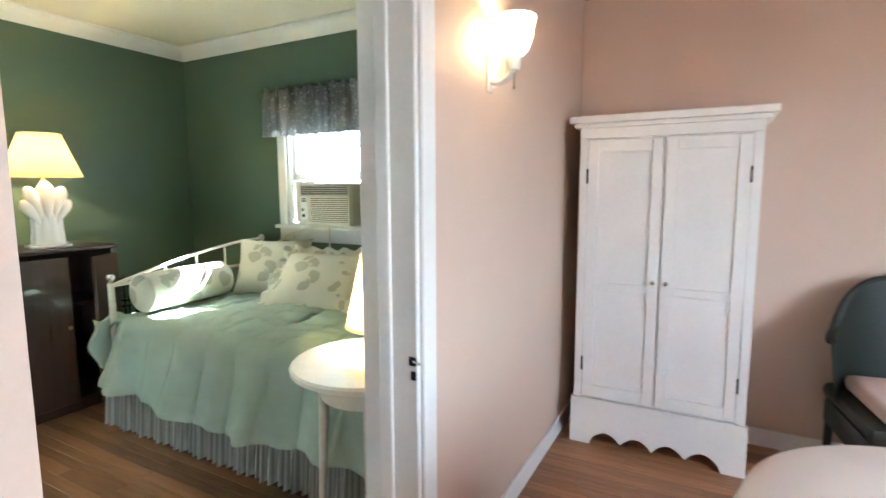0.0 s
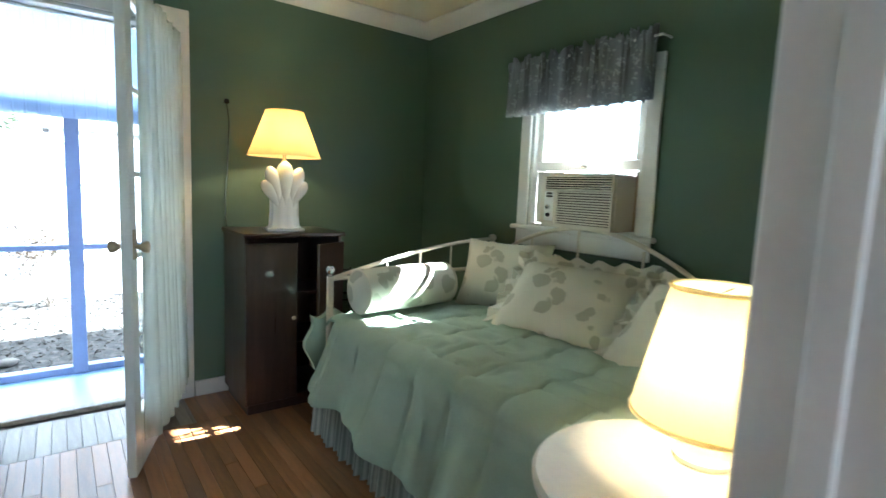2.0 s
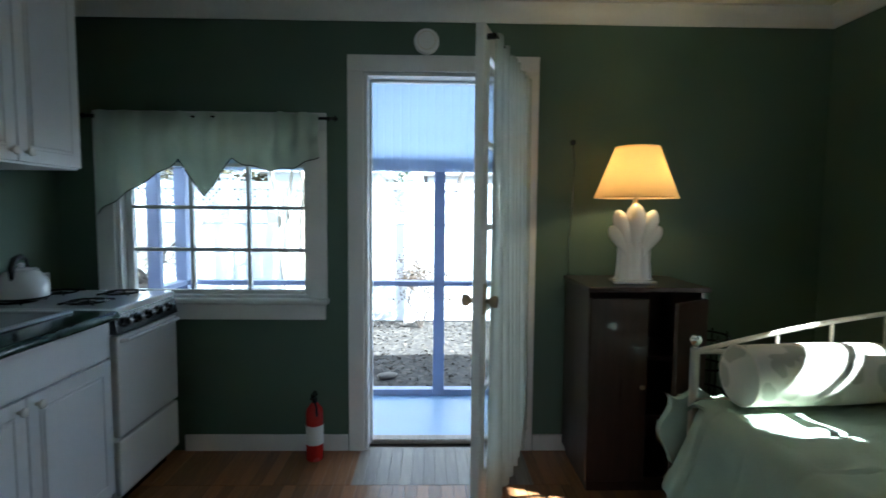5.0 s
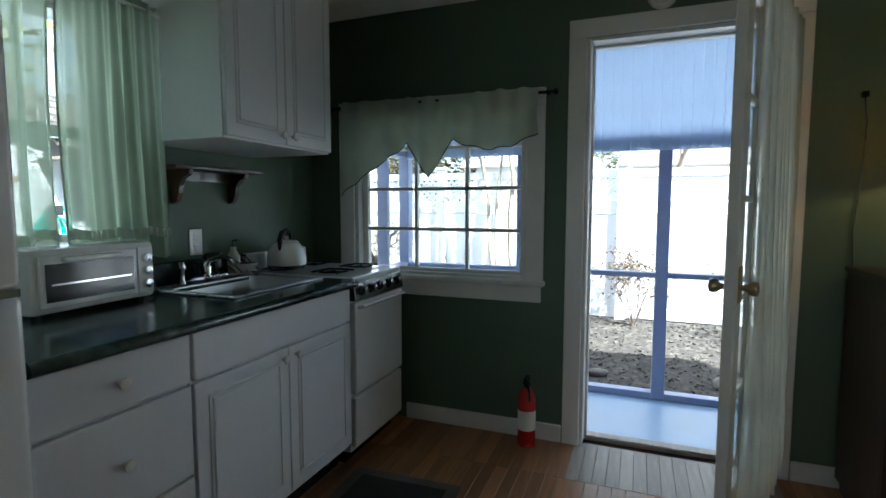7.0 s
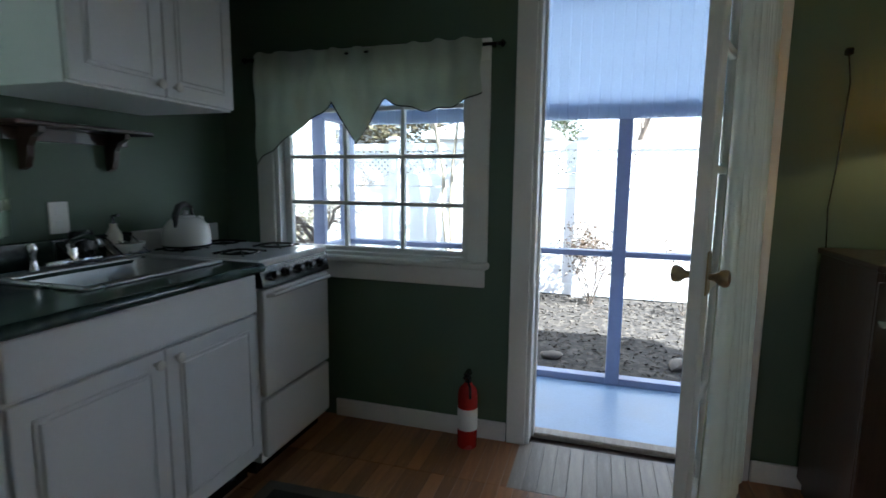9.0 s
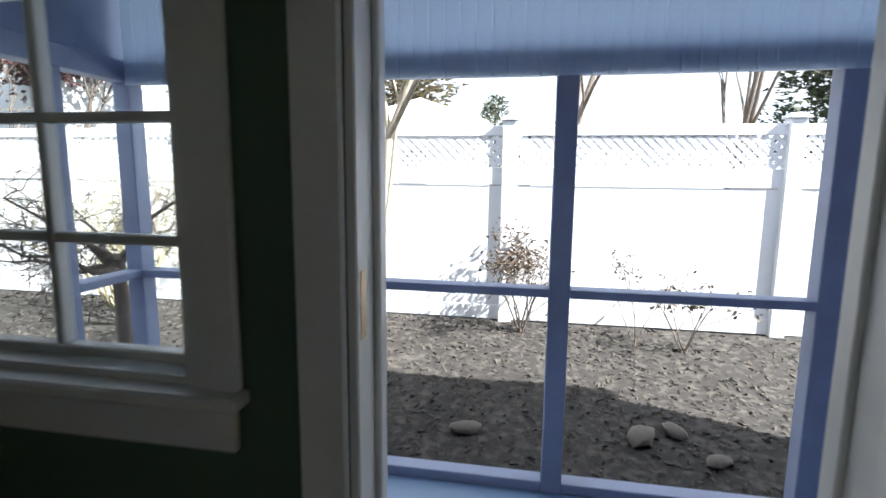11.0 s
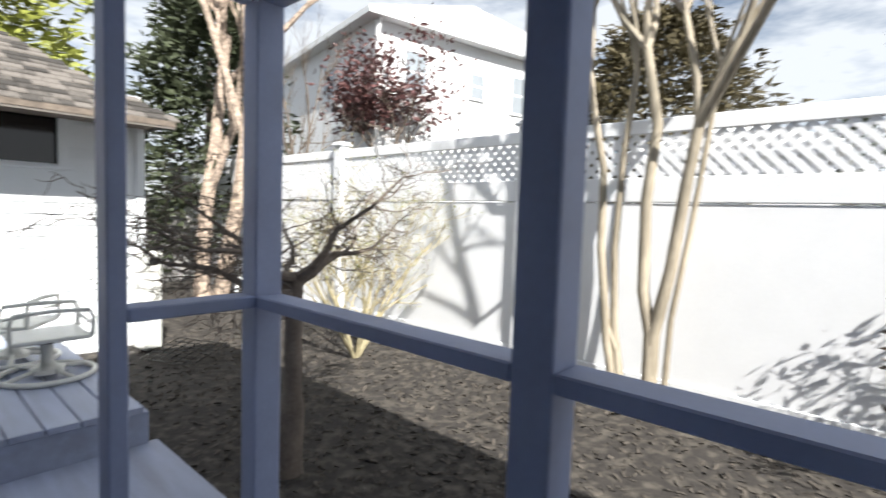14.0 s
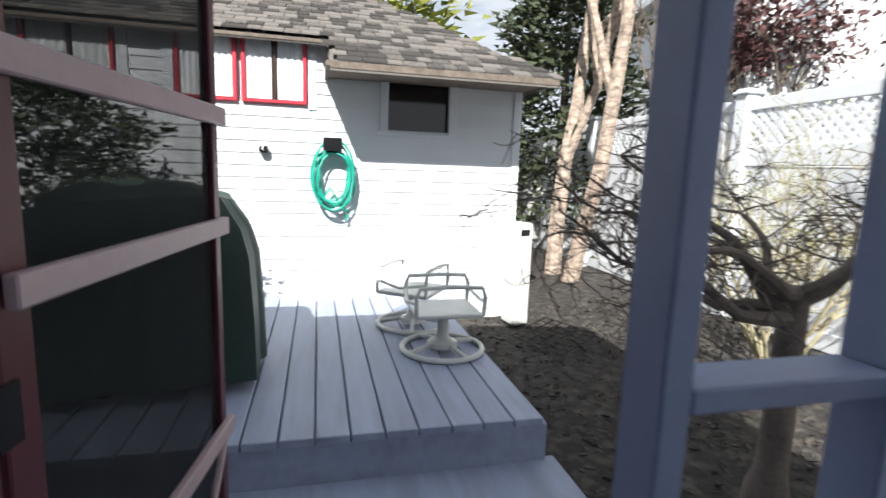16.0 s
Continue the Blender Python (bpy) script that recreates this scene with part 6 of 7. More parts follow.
def porch_frame():
    e = thing("screen_frame", "blue grey painted wooden frame of the screened porch", "porch frame", (0, PYS, PORCH_Z), kind="structure")
    H = 1.64 - PORCH_Z

    def P(name, a, b, bev=0.004):
        part(name, boxes(((a[0], a[1] - PYS, a[2] - PORCH_Z), (b[0], b[1] - PYS, b[2] - PORCH_Z)), bev=bev), M_PORCH, e)
    for x in POSTS:
        P("post", (x - 0.045, PYS - 0.045, PORCH_Z), (x + 0.045, PYS + 0.045, 1.64))
        P("screen_batten", (x - 0.022, PYS + 0.046, PORCH_Z + 0.05), (x + 0.022, PYS + 0.058, 1.62), 0.002)
    for a, b in zip(POSTS, POSTS[1:]):
        P("rail", (a + 0.045, PYS - 0.045, 0.698), (b - 0.045, PYS + 0.045, 0.736))
        P("sill", (a + 0.045, PYS - 0.04, PORCH_Z), (b - 0.045, PYS + 0.045, PORCH_Z + 0.05))
    P("header", (-1.71, PYS - 0.045, 1.64), (3.7, PYS + 0.05, 1.735))
    # end of the porch: a short screened bay, then the door opening
    P("post", (-1.71, 1.012, PORCH_Z), (-1.62, 1.06, 1.64))
    P("rail", (-1.71, 1.06, 0.698), (-1.62, PYS - 0.045, 0.736))
    P("sill", (-1.71, 1.06, PORCH_Z), (-1.62, PYS - 0.045, PORCH_Z + 0.05))
    P("end_header", (-1.71, 0.13, 1.64), (-1.62, PYS - 0.045, 1.735))
    P("door_post", (-1.71, 0.13, PORCH_Z), (-1.62, 0.19, 1.64))
    part("gable_board", boxes(((-1.70, 0.13 - PYS, 1.735 - PORCH_Z), (-1.67, 0.02, PZC - PORCH_Z))), M_PORCH, e)
    # far end, closed with boards
    P("end_wall", (3.66, 0.13, PORCH_Z), (3.70, PYS + 0.05, PZC), 0)
    tr = thing("door_stop_trim", "dark red painted trim beside the screen door", "door frame", (-1.70, 0.20, PORCH_Z), kind="structure")
    part("trim", boxes(((-0.05, -0.008, 0), (0.0, 0.014, H)), bev=0.003), M_MAROON, tr)


porch_frame()


def screen_door():
    e = tagged(new("door_3"), "dark red screen door swung open onto the landing", "door", "", "structure")
    e.matrix_basis = pose(-1.765, 0.215, PORCH_Z + 0.02, 0, 0, 180 - 9)
    W, H, t = 0.75, 1.80, 0.028
    st = 0.06
    for a, b, m in (((0, 0, 0), (st, t, H), M_MAROON), ((W - st * 0.6, 0, 0), (W, t, H), M_MAROON), ((st, 0, 0), (W - st * 0.6, t, 0.12), M_MAROON), ((st, 0, H - 0.07), (W - st * 0.6, t, H), M_MAROON)):
        part("rail" if a[0] == st else "stile", boxes((a, b), bev=0.003), m, e)
    for z in (1.325, 1.05, 0.50):
        part("push_bar", boxes(((0.01, t * 0.3 - 0.03, z - 0.022), (W + 0.004, t * 0.5 - 0.016, z + 0.022)), bev=0.003), M_DUSTY, e, "dusty pink crossbar")
    part("screen", boxes(((st, 0.013, 0.12), (W - st * 0.6, 0.0135, H - 0.07))), M_SCREEN, e, "dark insect screen")
    part("brace", tube(bmesh.new(), [(W * 0.55, -0.012, 0.12), (W * 0.95, -0.012, 0.50)], 0.010, 8), M_DUSTY, e)
    for z in (0.2, 0.9, 1.6):
        part("hinge", boxes(((-0.02, -0.006, z - 0.04), (0.02, 0.004, z + 0.04))), M_BLACK, e)


screen_door()

# ---- landing and deck ----
structure("landing", boxes(((-3.01, 0.10, PORCH_Z - 0.10), (-1.765, 1.60, PORCH_Z - 0.012)), bev=0.004), M_DECK, "grey blue painted landing outside the porch", "deck")
deck = thing("deck", "grey blue painted board deck with open joints", "deck", (-4.1, 0.6, DZ), kind="structure")
part("joist_frame", boxes(((-1.10, -1.55, -0.24), (1.09, 0.93, -0.045))), M_DECK, deck)
part("fascia", boxes(((1.09, -1.55, -0.22), (1.115, 0.95, -0.034)), bev=0.003), M_DECK, deck)
part("fascia", boxes(((-1.10, 0.93, -0.22), (1.09, 0.952, -0.034)), bev=0.003), M_DECK, deck)


# ---- house across the deck ----
def house_across():
    e = thing("neighbour_cottage", "white clapboard cottage with cedar shingle roof", "house", (HX, 0.7, -0.3))
    part("wall", wall_cells(bmesh.new(), "y", -5.2 - 0.7, 2.24 - 0.7, -2.6, -0.012, 0.0, 2.27, holes((1.12 - 0.7, 1.63 - 0.7, 1.62, 2.08))), M_SIDING, e)
    return e


cot = house_across()


def cottage_window_red(y0, y1, panes):
    w = part("window", boxes(((0.0, y0, 0), (0.035, y0 + 0.03, 0.50)), ((0.0, y1 - 0.03, 0), (0.035, y1, 0.50)), ((0, y0 + 0.03, 0), (0.035, y1 - 0.03, 0.025)), ((0, y0 + 0.03, 0.475), (0.035, y1 - 0.03, 0.50)), bev=0.003), M_REDTRIM, cot, "window with dark red frame", False, pose(0, 0, 1.77))
    n = panes
    for i in range(1, n):
        y = y0 + (y1 - y0) * i / n
        part("mullion", boxes(((0.002, y - 0.012, 0.025), (0.033, y + 0.012, 0.475))), M_REDTRIM if i % 2 == 0 else M_DARKWOOD, w)
    for i in range(n):
        a, b = y0 + (y1 - y0) * i / n, y0 + (y1 - y0) * (i + 1) / n
        part("pane", boxes(((0.006, a + 0.012, 0.025), (0.010, b - 0.012, 0.475))), M_DARKGLASS, w)
        k = (b - a) * 0.84

        def fold(u, v, a=a, k=k, b=b, i=i):
            y = (a + 0.02 + k * u) if i % 2 else (b - 0.02 - k * u)
            return (0.014 + 0.005 * math.sin(u * 26), y, 0.03 + 0.44 * v)
        part("curtain", sheet(bmesh.new(), fold, 24, 2, 0.001, (1, 0, 0)), M_SIDING, w, "white curtain behind the glass", True)


cottage_window_red(0.03 - 0.7, 0.50 - 0.7, 2)
cottage_window_red(-0.42 - 0.7, 0.0 - 0.7, 2)
cottage_window_red(-1.9 - 0.7, -0.80 - 0.7, 4)
for a, b in ((-0.79, -0.72), (-0.50, -0.43), (0.51, 0.57)):
    part("window_trim", boxes(((0, a - 0.7, 1.74), (0.02, b - 0.7, 2.27))), M_SIDING, cot)
dw = part("window", boxes(((0, 1.06 - 0.7, 1.60), (0.03, 1.125 - 0.7, 2.10)), ((0, 1.625 - 0.7, 1.60), (0.03, 1.69 - 0.7, 2.10)), ((0, 1.125 - 0.7, 2.06), (0.03, 1.625 - 0.7, 2.10)), bev=0.003), M_SIDING, cot, "small window with white frame and dark glass")
part("sill", boxes(((0, 1.03 - 0.7, 1.575), (0.05, 1.72 - 0.7, 1.60)), bev=0.003), M_SIDING, dw)
part("pane", boxes(((-0.05, 1.10 - 0.7, 1.60), (-0.04, 1.65 - 0.7, 2.10))), M_DARKGLASS, dw)
part("corner_board", boxes(((0.0, 2.19 - 0.7, 0), (0.022, 2.26 - 0.7, 2.05)), bev=0.003), M_SIDING, cot)
part("porch_light", lathe(bmesh.new(), [(0.03, 0), (0.04, 0.02), (0.03, 0.05)], 12, (0.05, 0.18 - 0.7, 1.40)), M_BLACK, cot, "small dark outlet cover", True)


def siding_boards():
    step = 0.092
    z = 0.02
    while z < 2.18:
        for a, b in ((-4.2, -1.9), (-1.9, 0.62), (0.62, 2.19)):
            if a == 0.62 and z > 2.0:
                continue
            segs = [(a, b)]
            if a == 0.62 and 1.50 < z < 2.1:
                segs = [(a, 1.06), (1.69, b)]
            if a == -1.9 and 1.68 < z < 2.28:
                segs = [(-0.72, -0.50), (0.57, 0.62)]
            if a == -4.2 and 1.68 < z < 2.28:
                continue
            for p, q in segs:
                bm = bmesh.new()
                y0, y1 = p - 0.7 + 0.0015, q - 0.7 - 0.0015
                v = [bm.verts.new(c) for c in ((-0.012, y0, 0), (0.012, y0, 0), (0.002, y0, step + 0.01), (-0.012, y0, step + 0.01), (-0.012, y1, 0), (0.012, y1, 0), (0.002, y1, step + 0.01), (-0.012, y1, step + 0.01))]
                for f in ((0, 1, 2, 3), (7, 6, 5, 4), (1, 5, 6, 2), (0, 4, 5, 1), (3, 2, 6, 7)):
                    bm.faces.new([v[k] for k in f])
                part("clapboard", bm, M_SIDING, cot, "", False, pose(0, 0, z))
        z += step


def cottage_roof():
    # plane rising away from the deck; lower edge further out and lower over the right part
    roof = part("roof", bmesh.new(), M_SHINGLE, cot, "weathered grey cedar shingle roof")
    rng = random.Random(5)
    base = [bmesh.new()]
    pitch = 0.52

    def z_at(x):
        return 2.06 - (x - 0.50) * pitch
    bm = base[0]
    # sheathing under the shingles, cut by the hip at the far end
    ridge_x = -2.2

    def edge_y(x):
        # hip line
        return 2.30 - 0.7 - (0.62 - x) * 0.62
    for (ya, xa) in ((-5.2 - 0.7, 0.12), (0.66 - 0.7, 0.62)):
        yb0 = 0.66 - 0.7 if xa < 0.3 else edge_y(xa)
        yb1 = 0.66 - 0.7 if xa < 0.3 else edge_y(ridge_x)
        vs = [bm.verts.new(p) for p in ((xa, ya, z_at(xa) - 0.03), (xa, yb0, z_at(xa) - 0.03), (ridge_x, yb1, z_at(ridge_x) - 0.03), (ridge_x, ya, z_at(ridge_x) - 0.03))]
        ws = [bm.verts.new((v.co.x, v.co.y, v.co.z - 0.03)) for v in vs]
        bm.faces.new(vs)
        bm.faces.new(ws[::-1])
        for i in range(4):
            bm.faces.new((vs[i], ws[i], ws[(i + 1) % 4], vs[(i + 1) % 4]))
    # hip face beyond the corner
    vs = [bm.verts.new(p) for p in ((0.62, edge_y(0.62), z_at(0.62) - 0.032), (-2.4, 2.30 - 0.7, z_at(0.62) - 0.032), (ridge_x, edge_y(ridge_x), z_at(ridge_x) - 0.032))]
    bm.faces.new(vs)
    bm.to_mesh(roof.data)
    bm.free()
    course = 0.115
    s = 0.0
    count = 0
    rest = bmesh.new()
    length = 2.9
    cosp = 1 / math.sqrt(1 + pitch * pitch)
    while s < length:
        y = -3.2 - 0.7
        while y < 2.3 - 0.7:
            w = rng.uniform(0.09, 0.17)
            yc = y + w / 2
            start = 0.62 - s * cosp
            if yc <= 0.66 - 0.7 and start > 0.12:
                y += w
                continue
            xx = start
            if yc > edge_y(xx) or xx < ridge_x:
                y += w
                continue
            j = rng.uniform(-0.010, 0.006)
            lift = 0.016 + rng.uniform(0, 0.008)
            x_low, x_hi = xx - j * 0.5 + 0.004, xx - 0.15 * cosp
            v = [(x_low, y + 0.003, z_at(x_low) + lift), (x_low, y + w - 0.003, z_at(x_low) + lift), (x_hi, y + w - 0.003, z_at(x_hi) + 0.004), (x_hi, y + 0.003, z_at(x_hi) + 0.004)]
            lo = [(p[0], p[1], p[2] - 0.012) for p in v]
            tgt = rest
            single = count < 300 and -0.6 < yc < 1.9 and s < 1.6
            if single:
                tgt = bmesh.new()
            a = [tgt.verts.new(p) for p in v]
            b = [tgt.verts.new(p) for p in lo]
            tgt.faces.new(a)
            tgt.faces.new((a[0], b[0], b[1], a[1]))
            tgt.faces.new((a[0], a[3], b[3], b[0]))
            tgt.faces.new((a[1], b[1], b[2], a[2]))
            if single:
                part("shingle", tgt, M_SHINGLE, roof)
                count += 1
            y += w
        s += course
    r = part("shingle_field", rest, M_SHINGLE, roof, "further shingles up the roof")
    tagged(r, kind="stuff")
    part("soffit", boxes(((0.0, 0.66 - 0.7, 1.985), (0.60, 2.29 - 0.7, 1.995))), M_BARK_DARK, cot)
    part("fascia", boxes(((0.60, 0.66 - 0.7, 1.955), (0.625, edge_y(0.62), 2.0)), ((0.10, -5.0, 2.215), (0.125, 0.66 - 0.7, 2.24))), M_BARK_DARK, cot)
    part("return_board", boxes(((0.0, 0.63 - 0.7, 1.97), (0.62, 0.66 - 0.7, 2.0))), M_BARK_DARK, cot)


# ---- deck things ----
def hose():
    e = thing("garden_hose", "green garden hose coiled on a wall hanger", "hose", (HX + 0.02, 0.69, 0.93))
    rng = random.Random(3)
    for k in range(8):
        sx, sy = rng.uniform(0.10, 0.18), rng.uniform(0.19, 0.28)
        oy, oz, ox = rng.uniform(-0.015, 0.015), rng.uniform(-0.03, 0.02), 0.03 + 0.012 * k
        pts = []
        for i in range(33):
            a = i / 32 * math.tau
            pts.append((ox + 0.01 * math.sin(3 * a + k), oy + sx * math.sin(a) * (1 + 0.06 * math.sin(2 * a + k)), oz + sy * math.cos(a)))
        part("coil", tube(bmesh.new(), pts, 0.0085, 8, False), M_HOSE, e, "", True)
    part("loose_end", tube(bmesh.new(), [(0.05, -0.10, -0.22), (0.06, -0.02, -0.08), (0.06, 0.05, -0.19), (0.05, 0.12, -0.28), (0.05, 0.10, -0.34)], 0.010, 8), M_HOSE, e, "", True)
    part("hanger", boxes(((0, -0.06, 0.20), (0.13, 0.06, 0.25)), ((0.12, -0.07, 0.20), (0.135, 0.07, 0.30)), bev=0.006), M_BLACK, e, "dark metal hanger")


def patio_stool():
    e = thing("swivel_patio_chair", "white metal swivel patio chair with worn finish", "chair", (-3.86, 1.285, DZ), group="patio chairs on the deck")
    part("base_ring", ring(bmesh.new(), (0, 0, 0.018), 0.235, 0.016, n=36), M_SEAT, e, "", True)
    for k in range(4):
        a = k * math.pi / 2 + 0.4
        part("spoke", tube(bmesh.new(), [(0.06 * math.cos(a), 0.06 * math.sin(a), 0.05), (0.235 * math.cos(a), 0.235 * math.sin(a), 0.02)], 0.014, 8), M_SEAT, e, "", True)
    part("hub", lathe(bmesh.new(), [(0.09, 0.03), (0.085, 0.055), (0.05, 0.07), (0.034, 0.10), (0.030, 0.22), (0.045, 0.24)], 20), M_SEAT, e, "", True)
    part("seat_frame", boxes(((-0.18, -0.19, 0.235), (0.18, 0.19, 0.26)), bev=0.01, seg=2), M_SEAT, e)
    part("spring_plate", boxes(((-0.10, -0.06, 0.215), (0.10, 0.06, 0.235)), bev=0.004), M_BLACK, e)
    arc = [(0.17, -0.19, 0.25), (0.175, -0.195, 0.36), (0.175, -0.175, 0.41), (0.175, 0.0, 0.418), (0.175, 0.175, 0.41), (0.175, 0.195, 0.36), (0.17, 0.19, 0.25)]
    part("arm_loop", tube(bmesh.new(), arc, 0.012, 8), M_SEAT, e, "", True)
    arc2 = [(-0.17, p[1], p[2]) for p in arc]
    part("arm_loop", tube(bmesh.new(), arc2, 0.012, 8), M_SEAT, e, "", True)
    part("side_bar", tube(bmesh.new(), [(0.175, -0.195, 0.33), (0, -0.22, 0.30), (-0.17, -0.195, 0.33)], 0.010, 8), M_SEAT, e, "", True)
    part("side_bar", tube(bmesh.new(), [(0.175, 0.195, 0.33), (0, 0.22, 0.30), (-0.17, 0.195, 0.33)], 0.010, 8), M_SEAT, e, "", True)
    copy_thing(e, pose(-4.36, 1.20, DZ, 0, 0, 55))


def grill():
    e = thing("covered_grill", "barbecue grill under a dark green fabric cover", "grill", (-3.72, -0.20, DZ), 6)

    def cov(u, v):
        a = u * math.tau
        prof = [(1.0, 0.06), (0.99, 0.35), (0.96, 0.62), (0.90, 0.74), (0.72, 0.88), (0.40, 0.93), (0.0, 0.94)]
        k = v * (len(prof) - 1)
        i = min(int(k), len(prof) - 2)
        f = k - i
        r = prof[i][0] * (1 - f) + prof[i + 1][0] * f
        z = prof[i][1] * (1 - f) + prof[i + 1][1] * f
        sq = 1 / max(abs(math.cos(a)), abs(math.sin(a))) ** 0.75
        fold = 1 + 0.035 * math.sin(a * 9) * (1 - v) + 0.02 * math.sin(a * 17 + 2)
        return (0.36 * r * sq * fold * math.cos(a), 0.50 * r * sq * fold * math.sin(a), z + 0.02 * math.sin(a * 3) * v)
    part("cover", sheet(bmesh.new(), cov, 72, 24), M_TARP, e, "", True)
    for x in (-0.22, 0.22):
        for y in (-0.16, 0.16):
            part("caster", lathe(bmesh.new(), [(0.02, 0), (0.03, 0.02), (0.02, 0.07)], 10, (x, y, 0)), M_BLACK, e)


hose()
patio_stool()
grill()

w = thing("white_planter_box", "white plastic bin beside the cottage corner", "bin", (-5.0, 2.2, 0.05), 10)
part("bin", boxes(((-0.10, -0.08, -0.30), (0.10, 0.08, 0.56)), bev=0.02), M_SEAT, w)
# handle hole's inner shade painted as a black patch, no opening cut
part("handle_hole_shade", boxes(((0.098, -0.04, 0.46), (0.104, 0.04, 0.51))), M_BLACK, w)
g1 = thing("wire_crate", "dark folded wire crate lying on the ground", "crate", (-4.45, 2.3, -0.24), 25)
for k in range(7):
    part("wire", tube(bmesh.new(), [(-0.25 + k * 0.083, -0.2, 0.02), (-0.25 + k * 0.083, 0.2, 0.10)], 0.004, 5), M_BLACK, g1)
    part("wire", tube(bmesh.new(), [(-0.25, -0.2 + k * 0.066, 0.02 + k * 0.0133), (0.25, -0.2 + k * 0.066, 0.02 + k * 0.0133)], 0.004, 5), M_BLACK, g1)


# ---- ground ----
def ground():
    bm = bmesh.new()

    def gz(x, y):
        rise = 0.10 * max(0.0, min(1.0, (y - 2.9) / 0.9))
        return -0.27 + rise + 0.018 * noise.noise(Vector((x * 1.7, y * 1.7, 0))) + 0.008 * noise.noise(Vector((x * 7, y * 7, 1)))
    xs = [-900, -60, -14] + [-9 + 0.14 * i for i in range(101)] + [9, 60, 900]
    ys = [-900, -60, -8] + [1.2 + 0.08 * i for i in range(37)] + [4.6, 8, 60, 900]
    g = [[bm.verts.new((x, y, gz(x, y) if -9.1 < x < 5.3 and 1.1 < y < 4.3 else (-0.42 if y < 1.15 else -0.20))) for y in ys] for x in xs]
    for i in range(len(xs) - 1):
        for j in range(len(ys) - 1):
            bm.faces.new((g[i][j], g[i + 1][j], g[i + 1][j + 1], g[i][j + 1]))
    structure("ground", bm, M_MULCH, "brown bark mulch and bare earth", "ground", True)
    rng = random.Random(11)
    ch = bmesh.new()
    for k in range(9000):
        x, y = rng.uniform(-5.5, 3.6), rng.uniform(1.62, 3.98)
        if x < -2.95 and y < 1.7:
            continue
        s = rng.uniform(0.008, 0.028)
        m = Matrix.Translation((x, y, gz(x, y) + 0.004)) @ Euler((rng.uniform(-0.6, 0.6), rng.uniform(-0.6, 0.6), rng.uniform(0, 6.3))).to_matrix().to_4x4()
        q = [ch.verts.new(m @ Vector(c)) for c in ((-s, -s * 0.35, 0), (s, -s * 0.3, 0), (s * 0.9, s * 0.35, 0.004), (-s * 0.8, s * 0.3, 0.006))]
        ch.faces.new(q)
    tagged(link_mesh("mulch_chips", ch, M_CHIP), "loose pale bark chips scattered on the bed", "mulch", "", "stuff")


ground()


def stone(x, y, s, rz):
    bm = bmesh.new()
    bmesh.ops.create_icosphere(bm, subdivisions=2, radius=1.0)
    for v in bm.verts:
        v.co *= 1 + 0.25 * noise.noise(v.co * 1.5 + Vector((x, y, 0)))
        v.co = Vector((v.co.x * s, v.co.y * s * 0.6, v.co.z * s * 0.35))
    e = thing("garden_stone", "flat brown stone lying in the mulch", "stone", (x, y, -0.245), rz, "stones in the mulch bed")
    part("stone", bm, M_STONE, e, "", True)


for sx, sy, ss, sr in ((-0.05, 2.0, 0.10, 20), (0.95, 2.1, 0.12, 60), (1.15, 2.2, 0.09, 120), (1.3, 1.9, 0.08, 30)):
    stone(sx, sy, ss, sr)


